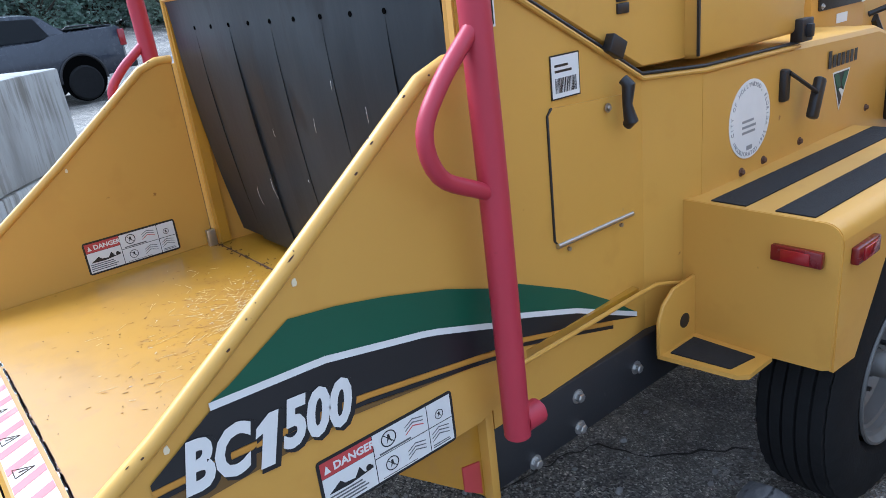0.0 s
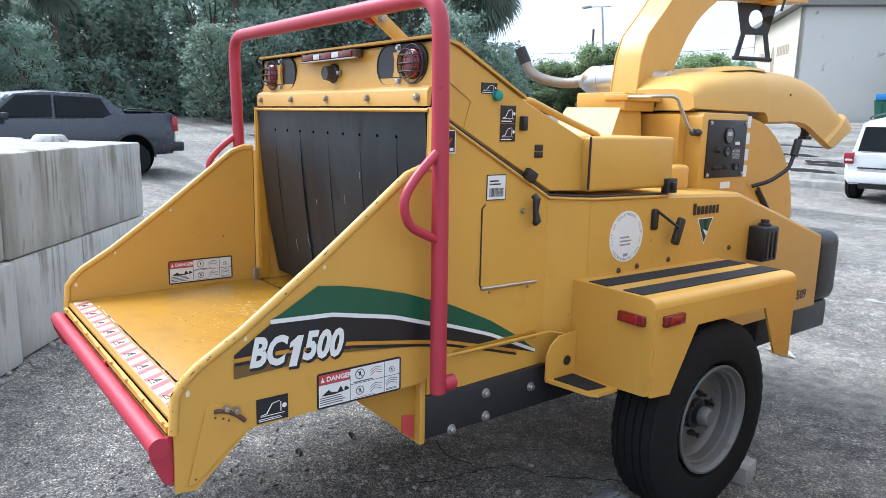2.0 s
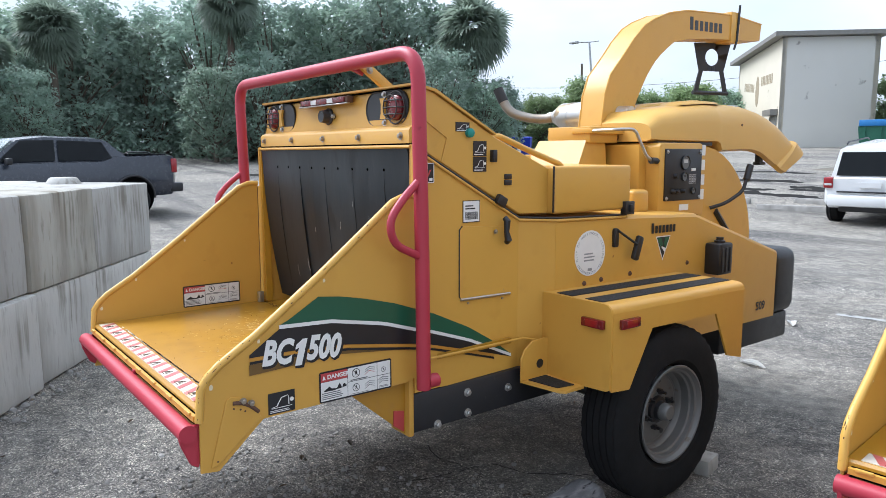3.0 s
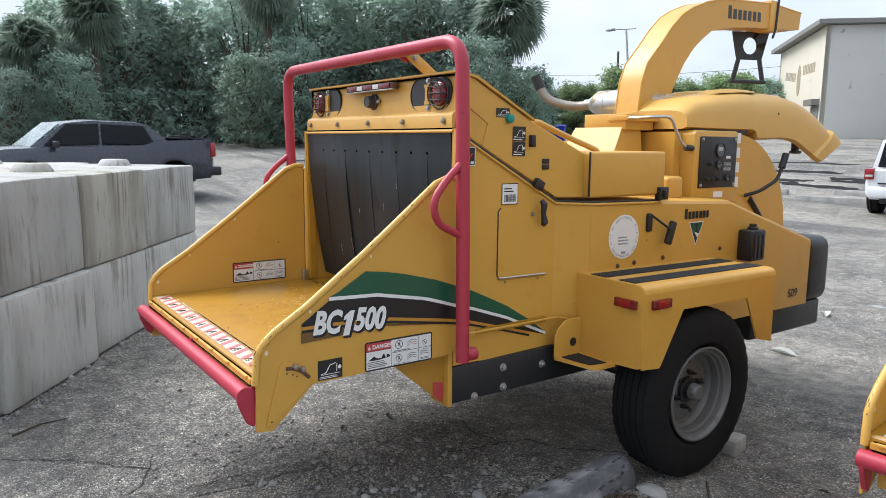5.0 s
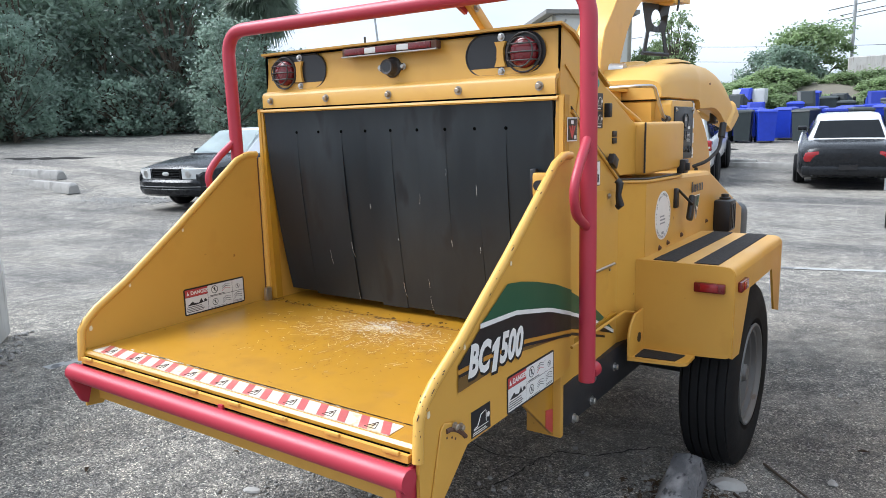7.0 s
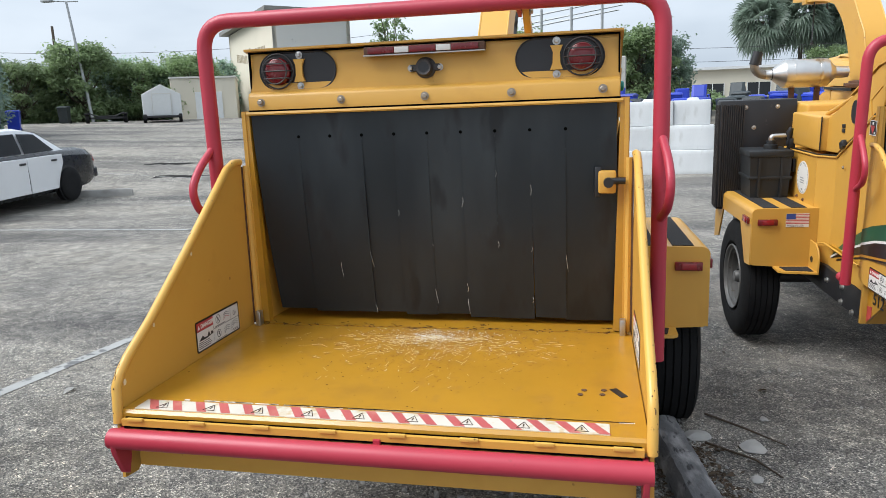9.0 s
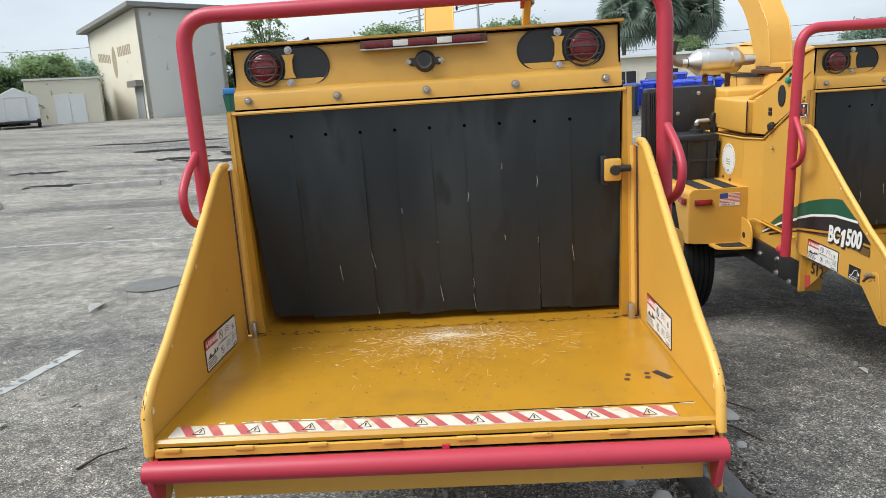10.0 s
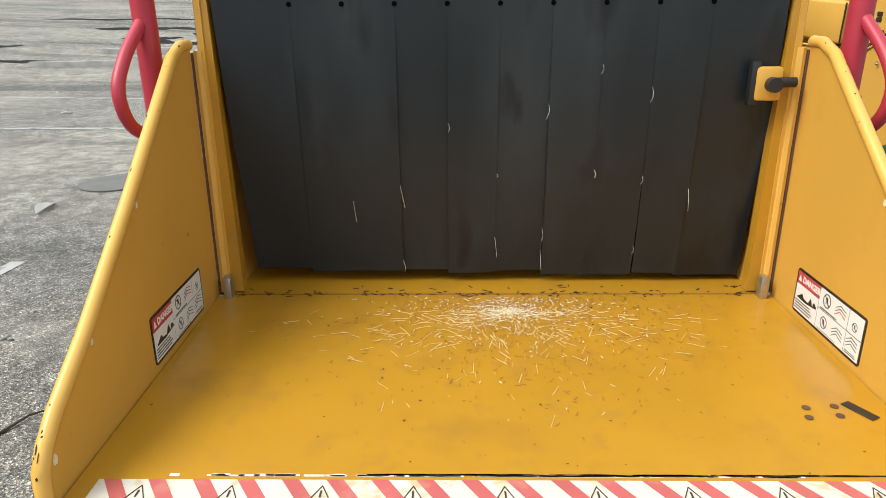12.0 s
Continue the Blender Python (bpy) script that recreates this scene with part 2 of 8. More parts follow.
dumpster_green = material("dumpster_green", (0.012, 0.10, 0.06), 0.5, vary=0.2)
tarp_blue = material("blue_lid", (0.02, 0.16, 0.42), 0.5, vary=0.15)
bin_blue = material("blue_bin_plastic", (0.012, 0.035, 0.36), 0.45, vary=0.2, per_object=0.25)
bin_dark = material("dark_bin_plastic", (0.02, 0.028, 0.03), 0.5, vary=0.2, per_object=0.3)
galv = material("galvanised_steel", (0.35, 0.36, 0.36), 0.5, metal=0.5, vary=0.15)
car_white = material("white_car_paint", (0.72, 0.73, 0.74), 0.22, vary=0.03, coat=0.6)
car_black = material("black_car_paint", (0.013, 0.014, 0.016), 0.28, vary=0.15, coat=0.12, spec=0.22)
car_navy = material("dark_pickup_paint", (0.026, 0.031, 0.044), 0.26, vary=0.2, coat=0.6, spec=0.5)
car_glass = material("tinted_car_glass", (0.012, 0.014, 0.016), 0.08, vary=0.1, spec=0.4)
# pale base colour stands in for sky reflected in the windscreen
sky_pale_screen = material("sky_pale_windscreen", (0.46, 0.54, 0.54), 0.04, vary=0.25, scale=2.5, coat=1.0)
lamp_clear = material("clear_lamp", (0.55, 0.56, 0.55), 0.12, vary=0.1, coat=0.5)
alloy_mat = material("bright_alloy", (0.62, 0.62, 0.61), 0.3, metal=0.5, vary=0.1, scale=20)


def asphalt_material(name="old_asphalt", tone=1.0):
    m = bpy.data.materials.new(name)
    m.use_nodes = True
    n, l = m.node_tree.nodes, m.node_tree.links
    b = n["Principled BSDF"]
    co = n.new("ShaderNodeTexCoord")

    def noise_tex(s, detail, stretch=(1, 1, 1), dist=0.0):
        mp, t = n.new("ShaderNodeMapping"), n.new("ShaderNodeTexNoise")
        mp.inputs["Scale"].default_value = stretch
        t.inputs["Scale"].default_value, t.inputs["Detail"].default_value, t.inputs["Distortion"].default_value = s, detail, dist
        l.new(co.outputs["Object"], mp.inputs["Vector"])
        l.new(mp.outputs[0], t.inputs["Vector"])
        return t.outputs["Fac"]

    def ramp(fac, stops):
        r = n.new("ShaderNodeValToRGB")
        e = r.color_ramp.elements
        e[0].position, e[0].color = stops[0][0], (*stops[0][1], 1)
        e[1].position, e[1].color = stops[1][0], (*stops[1][1], 1)
        for p, c in stops[2:]:
            k = e.new(p)
            k.color = (*c, 1)
        l.new(fac, r.inputs["Fac"])
        return r.outputs["Color"]

    def mix(fac, a, bb, mode="MIX"):
        x = n.new("ShaderNodeMix")
        x.data_type, x.blend_type = "RGBA", mode
        if isinstance(fac, float):
            x.inputs[0].default_value = fac
        else:
            l.new(fac, x.inputs[0])
        for sock, v in (("A", a), ("B", bb)):
            if isinstance(v, tuple):
                x.inputs[sock].default_value = (*v, 1)
            else:
                l.new(v, x.inputs[sock])
        return x.outputs["Result"]

    stones = n.new("ShaderNodeTexVoronoi")
    stones.inputs["Scale"].default_value = 165
    l.new(co.outputs["Object"], stones.inputs["Vector"])
    sep = n.new("ShaderNodeSeparateColor")
    l.new(stones.outputs["Color"], sep.inputs[0])
    grit = ramp(sep.outputs[0], [(0.0, (0.03, 0.03, 0.03)), (0.25, (0.098, 0.096, 0.092)), (0.6, (0.165, 0.16, 0.152)), (0.86, (0.27, 0.262, 0.248)), (1.0, (0.58, 0.565, 0.535))])
    pebbles = n.new("ShaderNodeTexVoronoi")
    pebbles.inputs["Scale"].default_value = 52
    l.new(co.outputs["Object"], pebbles.inputs["Vector"])
    sep2 = n.new("ShaderNodeSeparateColor")
    l.new(pebbles.outputs["Color"], sep2.inputs[0])
    big = ramp(sep2.outputs[1], [(0.0, (0.70, 0.70, 0.71)), (0.3, (0.94, 0.94, 0.94)), (0.80, (1.04, 1.04, 1.03)), (0.95, (1.4, 1.38, 1.35))])
    col = mix(1.0, grit, big, "MULTIPLY")
    wear = ramp(noise_tex(0.42, 8, (1, 1, 1), 0.6), [(0.36, (0.80, 0.80, 0.82)), (0.62, (1.16, 1.15, 1.12))])
    col = mix(1.0, col, wear, "MULTIPLY")
    dust = ramp(noise_tex(0.16, 10, (0.55, 1.9, 1), 0.8), [(0.49, (0, 0, 0)), (0.60, (0.6, 0.6, 0.6))])
    col = mix(dust, col, (0.27, 0.257, 0.235))
    streak = ramp(noise_tex(0.22, 9, (0.35, 2.6, 1), 0.5), [(0.54, (1, 1, 1)), (0.60, (0.62, 0.62, 0.64))])
    col = mix(1.0, col, streak, "MULTIPLY")
    fine = ramp(noise_tex(260, 2), [(0.3, (0.72, 0.72, 0.72)), (0.7, (1.3, 1.29, 1.27))])
    col = mix(1.0, col, fine, "MULTIPLY")
    mottle = ramp(noise_tex(9, 9, (1, 1, 1), 0.3), [(0.36, (0.72, 0.72, 0.73)), (0.5, (1.0, 1.0, 1.0)), (0.66, (1.3, 1.29, 1.26))])
    col = mix(1.0, col, mottle, "MULTIPLY")
    oil = ramp(noise_tex(0.55, 8, (1, 1, 1), 1.0), [(0.62, (0, 0, 0)), (0.70, (0.45, 0.45, 0.45))])
    col = mix(oil, col, (0.075, 0.075, 0.078))
    stain = ramp(noise_tex(1.7, 9, (1, 1, 1), 0.7), [(0.38, (0.84, 0.83, 0.82)), (0.6, (1.08, 1.08, 1.08))])
    col = mix(1.0, col, stain, "MULTIPLY")
    col = mix(1.0, col, (tone * 1.10, tone * 1.07, tone * 1.01), "MULTIPLY")
    l.new(col, b.inputs["Base Color"])
    rr = n.new("ShaderNodeMapRange")
    rr.inputs["To Min"].default_value, rr.inputs["To Max"].default_value = 0.62, 0.95
    l.new(noise_tex(0.5, 4), rr.inputs["Value"])
    l.new(rr.outputs[0], b.inputs["Roughness"])
    bp, bp2 = n.new("ShaderNodeBump"), n.new("ShaderNodeBump")
    bp.inputs["Strength"].default_value, bp.inputs["Distance"].default_value = 0.8, 0.006
    bp2.inputs["Strength"].default_value, bp2.inputs["Distance"].default_value = 0.5, 0.03
    l.new(stones.outputs["Distance"], bp.inputs["Height"])
    l.new(noise_tex(5, 6), bp2.inputs["Height"])
    l.new(bp2.outputs[0], bp.inputs["Normal"])
    l.new(bp.outputs[0], b.inputs["Normal"])
    return m


def add_streaks(m, color):
    """Thin dark runs of dirt down a cast face, gathered in some places and missing in others."""
    n, l = m.node_tree.nodes, m.node_tree.links
    b = n["Principled BSDF"]
    co, info, add, mp = n.new("ShaderNodeTexCoord"), n.new("ShaderNodeObjectInfo"), n.new("ShaderNodeVectorMath"), n.new("ShaderNodeMapping")
    mp.inputs["Scale"].default_value = (1, 1, 0.045)
    scale = n.new("ShaderNodeMath")
    scale.operation, scale.inputs[1].default_value = "MULTIPLY", 37.0
    l.new(info.outputs["Random"], scale.inputs[0])
    l.new(co.outputs["Object"], add.inputs[0])
    l.new(scale.outputs[0], add.inputs[1])
    l.new(add.outputs[0], mp.inputs["Vector"])
    fine, patch, both, ramp, mix = n.new("ShaderNodeTexNoise"), n.new("ShaderNodeTexNoise"), n.new("ShaderNodeMath"), n.new("ShaderNodeValToRGB"), n.new("ShaderNodeMix")
    fine.inputs["Scale"].default_value, fine.inputs["Detail"].default_value = 24, 6
    patch.inputs["Scale"].default_value, patch.inputs["Detail"].default_value = 2.2, 3
    l.new(mp.outputs[0], fine.inputs["Vector"])
    l.new(add.outputs[0], patch.inputs["Vector"])
    both.operation = "MULTIPLY"
    l.new(fine.outputs["Fac"], both.inputs[0])
    l.new(patch.outputs["Fac"], both.inputs[1])
    ramp.color_ramp.elements[0].position, ramp.color_ramp.elements[1].position = 0.29, 0.44
    ramp.color_ramp.elements[1].color = (0.75, 0.75, 0.75, 1)
    l.new(both.outputs[0], ramp.inputs["Fac"])
    mix.data_type = "RGBA"
    l.new(ramp.outputs["Color"], mix.inputs[0])
    l.new(b.inputs["Base Color"].links[0].from_socket, mix.inputs["A"])
    mix.inputs["B"].default_value = (*color, 1)
    l.new(mix.outputs["Result"], b.inputs["Base Color"])


add_streaks(concrete, (0.135, 0.118, 0.085))
add_streaks(concrete_olive, (0.12, 0.10, 0.065))
asphalt = asphalt_material()
seam_asphalt = asphalt_material("darker_asphalt_seam", 0.62)


def let_light_through(m, share=0.66):
    """Leaves pass part of the light on to their other side."""
    n, l = m.node_tree.nodes, m.node_tree.links
    b, out = n["Principled BSDF"], n["Material Output"]
    tr, mx = n.new("ShaderNodeBsdfTranslucent"), n.new("ShaderNodeMixShader")
    mx.inputs[0].default_value = share
    l.new(b.inputs["Base Color"].links[0].from_socket, tr.inputs["Color"])
    l.new(b.outputs[0], mx.inputs[1])
    l.new(tr.outputs[0], mx.inputs[2])
    l.new(mx.outputs[0], out.inputs["Surface"])


for leafy in (leaf_green, leaf_dark, leaf_light, palm_green):
    let_light_through(leafy)


# ---- mesh helpers ----
def thing(name, label, category, group="", kind="", at=None):
    ob = new(name)
    ob.empty_display_size = 0.2
    if at is not None:
        ob.matrix_world = at
    return tagged(ob, label, category, group, kind)


def finish(bm, name, mat, smooth=None):
    bmesh.ops.recalc_face_normals(bm, faces=bm.faces)
    me = bpy.data.meshes.new(name)
    bm.to_mesh(me)
    bm.free()
    for m in (mat if isinstance(mat, (list, tuple)) else [mat]):
        me.materials.append(m)
    if smooth is not None:
        me.polygons.foreach_set("use_smooth", [True] * len(me.polygons))
        me.set_sharp_from_angle(angle=radians(smooth))
    return me


def part(name, bm, mat, parent, label="", smooth=40):
    ob = new(name, finish(bm, name, mat, smooth))
    ob.parent = parent
    if label:
        ob["label"] = label
    return ob


def solid(name, bm, mat, label, category, group="", kind="", smooth=40):
    return tagged(new(name, finish(bm, name, mat, smooth)), label, category, group, kind)


def B():
    return bmesh.new()


def box(bm, x0, x1, y0, y1, z0, z1, r=0.0, seg=2, m=None):
    v = [bm.verts.new((x, y, z)) for x in (x0, x1) for y in (y0, y1) for z in (z0, z1)]
    fs = [bm.faces.new([v[i] for i in q]) for q in ((0, 1, 3, 2), (4, 6, 7, 5), (0, 4, 5, 1), (2, 3, 7, 6), (0, 2, 6, 4), (1, 5, 7, 3))]
    if m is not None:
        bmesh.ops.transform(bm, matrix=m, verts=v)
    if r:
        bmesh.ops.bevel(bm, geom=list({e for f in fs for e in f.edges}), offset=r, segments=seg, affect="EDGES", profile=0.5)
    return bm


def prism(bm, pts, a, b, axis="x", r=0.0, seg=2):
    """Extrude a polygon between a and b along an axis; pts are (y, z) for x, (x, z) for y, (x, y) for z."""
    place = {"x": lambda p, t: (t, p[0], p[1]), "y": lambda p, t: (p[0], t, p[1]), "z": lambda p, t: (p[0], p[1], t)}[axis]
    lo, hi = [bm.verts.new(place(p, a)) for p in pts], [bm.verts.new(place(p, b)) for p in pts]
    fs = [bm.faces.new(lo), bm.faces.new(hi[::-1])]
    for i in range(len(pts)):
        j = (i + 1) % len(pts)
        fs.append(bm.faces.new((lo[i], hi[i], hi[j], lo[j])))
    if r:
        bmesh.ops.recalc_face_normals(bm, faces=fs)
        bmesh.ops.bevel(bm, geom=list({e for f in fs for e in f.edges}), offset=r, segments=seg, affect="EDGES", profile=0.5)
    return bm


def round_path(pts, radius, n=6):
    """A path of straight runs with its inner corners rounded."""
    pts = [Vector(p) for p in pts]
    out = [pts[0]]
    for a, p, c in zip(pts, pts[1:], pts[2:]):
        r = min(radius, (a - p).length * 0.48, (c - p).length * 0.48)
        s, e = p + (a - p).normalized() * r, p + (c - p).normalized() * r
        out += [s.lerp(p, t).lerp(p.lerp(e, t), t) for t in np.linspace(0, 1, n)]
    return out + [pts[-1]]


def tube(bm, path, r, seg=12, caps=True):
    """Sweep a circle along a path; r is one radius or one for each point."""
    path = [Vector(p) for p in path]
    rings, side = [], None
    for i, p in enumerate(path):
        d = (path[min(i + 1, len(path) - 1)] - path[max(i - 1, 0)]).normalized()
        if side is None:
            side = d.cross(Vector((0, 0, 1)) if abs(d.z) < 0.9 else Vector((1, 0, 0))).normalized()
        else:
            side = (side - d * side.dot(d)).normalized()
        up, rad = d.cross(side), r[i] if isinstance(r, (list, tuple)) else r
        rings.append([bm.verts.new(p + side * math.cos(2 * math.pi * k / seg) * rad + up * math.sin(2 * math.pi * k / seg) * rad) for k in range(seg)])
    for a, b in zip(rings, rings[1:]):
        for k in range(seg):
            bm.faces.new((a[k], a[(k + 1) % seg], b[(k + 1) % seg], b[k]))
    if caps:
        bm.faces.new(rings[0][::-1])
        bm.faces.new(rings[-1])
    return bm


def loft(bm, rings, caps=True, closed=True):
    vs = [[bm.verts.new(p) for p in ring] for ring in rings]
    n = len(vs[0])
    for a, b in zip(vs, vs[1:]):
        for k in range(n if closed else n - 1):
            bm.faces.new((a[k], a[(k + 1) % n], b[(k + 1) % n], b[k]))
    if caps:
        bm.faces.new(vs[0][::-1])
        bm.faces.new(vs[-1])
    return bm


def lathe(bm, profile, centre, axis="x", seg=40):
    """Turn (along, radius) pairs round an axis through centre."""
    rings = []
    for a, r in profile:
        ring = []
        for k in range(seg):
            c, s = r * math.cos(2 * math.pi * k / seg), r * math.sin(2 * math.pi * k / seg)
            ring.append(Vector(centre) + Vector({"x": (a, c, s), "y": (c, a, s), "z": (c, s, a)}[axis]))
        rings.append(ring)
    return loft(bm, rings, caps=True)


def disc(bm, centre, r, thick, axis="x", seg=20):
    return lathe(bm, [(0, r), (thick, r)], centre, axis, seg)


def lerp_at(y, table):
    """Linear interpolation in a table of (y, value)."""
    return float(np.interp(y, [a for a, _ in table], [b for _, b in table]))


def text_mesh(body, size, shear=0.0, extrude=0.0006, bold=0.0, spacing=1.0, align="LEFT"):
    c = bpy.data.curves.new("lettering", "FONT")
    c.body, c.size, c.shear, c.extrude, c.offset, c.space_character, c.align_x, c.resolution_u = body, size, shear, extrude, bold, spacing, align, 3
    ob = bpy.data.objects.new("lettering", c)
    scene.collection.objects.link(ob)
    bpy.context.view_layer.update()
    me = bpy.data.meshes.new_from_object(ob.evaluated_get(bpy.context.evaluated_depsgraph_get()))
    bpy.data.objects.remove(ob)
    bpy.data.curves.remove(c)
    return me


def lettering(name, body, size, m, mat, parent, label="", **kw):
    me = text_mesh(body, size, **kw)
    me.transform(m)
    me.materials.clear()
    me.materials.append(mat)
    ob = new(name, me)
    ob.parent = parent
    if label:
        ob["label"] = label
    return ob


def side_frame(side, x, y, z, tilt=0.0):
    """A frame on a machine's side whose first axis reads along that side and whose second points up."""
    u = Vector((0, side, 0))
    m = Matrix.Identity(4)
    for i, a in enumerate((u, Vector((0, 0, 1)), Vector((side, 0, 0)))):
        for k in range(3):
            m[k][i] = a[k]
    m.translation = (x, y, z)
    return m @ Matrix.Rotation(tilt, 4, "Z")


# ---- ground ----
def ground_z(x, y):
    """Height of the lot: a shallow dip under the machines, rising gently to its far edges."""
    near = -0.045 * (min(max(y, 1.0), 3.6) - 1.0)
    if y > 3.6:
        near *= max(0.0, 1 - (y - 3.6) / 5.5)
    r = math.hypot(x - 0.5, y - 2)
    early = 0.08 * min(max(r - 14, 0), 10) + 0.046 * min(max(r - 24, 0), 26)
    late = 0.058 * min(max(r - 16, 0), 34)
    k = min(max((math.degrees(math.atan2(x - 0.5, y - 2)) + 75) / 20, 0), 1)
    return near * min(max((1.7 - x) / 0.9, 0.45), 1) + late + (early - late) * k


def make_ground():
    bm = B()
    xs = sorted(set([-900, -300, -150, -100] + [round(v, 3) for v in np.arange(-76, -12, 4)] + [round(v, 3) for v in np.arange(-12, 12.1, 0.5)]
                    + [round(v, 3) for v in np.arange(16, 77, 4)] + [100, 150, 300, 900]))
    grid = [[bm.verts.new((x, y, ground_z(x, y))) for y in xs] for x in xs]
    for i in range(len(xs) - 1):
        for j in range(len(xs) - 1):
            bm.faces.new((grid[i][j], grid[i + 1][j], grid[i + 1][j + 1], grid[i][j + 1]))
    return solid("ground", bm, asphalt, "old grey asphalt parking lot with loose gravel and stains", "ground", kind="structure")


make_ground()

# ---- wood chipper ----
PLATE = [(-0.002, 0.535), (0.055, 0.528), (0.208, 0.665), (0.412, 0.668), (0.776, 0.672), (0.832, 0.69), (0.832, 1.373), (0.784, 1.373), (0.727, 1.352),
         (0.573, 1.231), (0.42, 1.112), (0.189, 0.943), (0.07, 0.869), (0.031, 0.835), (0.009, 0.803), (0.0, 0.675)]
BODY_X = [(0.80, 0.702), (0.95, 0.690), (1.404, 0.668), (1.59, 0.715), (2.07, 0.708), (2.69, 0.69), (3.65, 0.655)]
BODY_TOP = [(0.80, 1.575), (0.954, 1.492), (1.404, 1.254), (1.59, 1.244), (2.07, 1.235), (2.69, 1.21), (3.65, 0.93)]
GREEN_TOP = [(0.271, 0.962), (0.416, 1.046), (0.50, 1.036), (0.59, 1.018), (0.724, 0.983), (0.932, 0.909), (1.122, 0.822), (1.271, 0.734), (1.365, 0.666)]
GREEN_LOW = [(0.271, 0.962), (0.463, 0.954), (0.677, 0.914), (0.933, 0.834), (1.123, 0.769), (1.365, 0.662)]
BLACK_LOW = [(0.166, 0.876), (0.30, 0.876), (0.513, 0.864), (0.818, 0.816), (1.124, 0.728), (1.365, 0.655)]


def side_x(y):
    """Half width of the machine's side at y."""
    return 0.7315 if y < 0.832 else lerp_at(y, BODY_X) + 0.001


def ribbon(name, side, ys, low, high, mat, parent, lift, label=""):
    """A band of vinyl that follows the side between two curves."""
    bm = B()
    for y0, y1 in zip(ys, ys[1:]):
        x0, x1 = side_x(y0 + 1e-4), side_x(y1 - 1e-4)
        ring = [(side * (x0 + lift), y0, low(y0)), (side * (x1 + lift), y1, low(y1)), (side * (x1 + lift), y1, high(y1)), (side * (x0 + lift), y0, high(y0))]
        if (Vector(ring[0]) - Vector(ring[3])).length < 1e-5:
            ring = ring[:3]
        elif (Vector(ring[1]) - Vector(ring[2])).length < 1e-5:
            ring = [ring[0], ring[1], ring[3]]
        bm.faces.new([bm.verts.new(p) for p in ring])
    bmesh.ops.remove_doubles(bm, verts=bm.verts, dist=4e-4)
    return part(name, bm, mat, parent, label, smooth=None)


def sticker(name, m, w, h, mat, parent, label="", thick=0.0012, corner=0.0):
    """A flat label of w by h in the frame m, its lower first corner at the origin."""
    bm = B()
    if corner:
        pts = []
        for cx, cy, a0 in ((w - corner, h - corner, 0), (corner, h - corner, 90), (corner, corner, 180), (w - corner, corner, 270)):
            pts += [(cx + corner * math.cos(radians(a0 + k * 30)), cy + corner * math.sin(radians(a0 + k * 30))) for k in range(4)]
    else:
        pts = [(0, 0), (w, 0), (w, h), (0, h)]
    prism(bm, pts, 0, thick, "z")
    bm.transform(m)
    return part(name, bm, mat, parent, label, smooth=None)


def bars(bm, m, rows, x0, x1, y0, y1, z, rng):
    """Lines of unreadable small print as plain bars."""
    h = (y1 - y0) / rows
    for i in range(rows):
        w = (x1 - x0) * (1 if i else 0.9) * rng.uniform(0.75, 1)
        box(bm, x0, x0 + w, y1 - (i + 0.75) * h, y1 - (i + 0.3) * h, z, z + 0.0004, m=m)


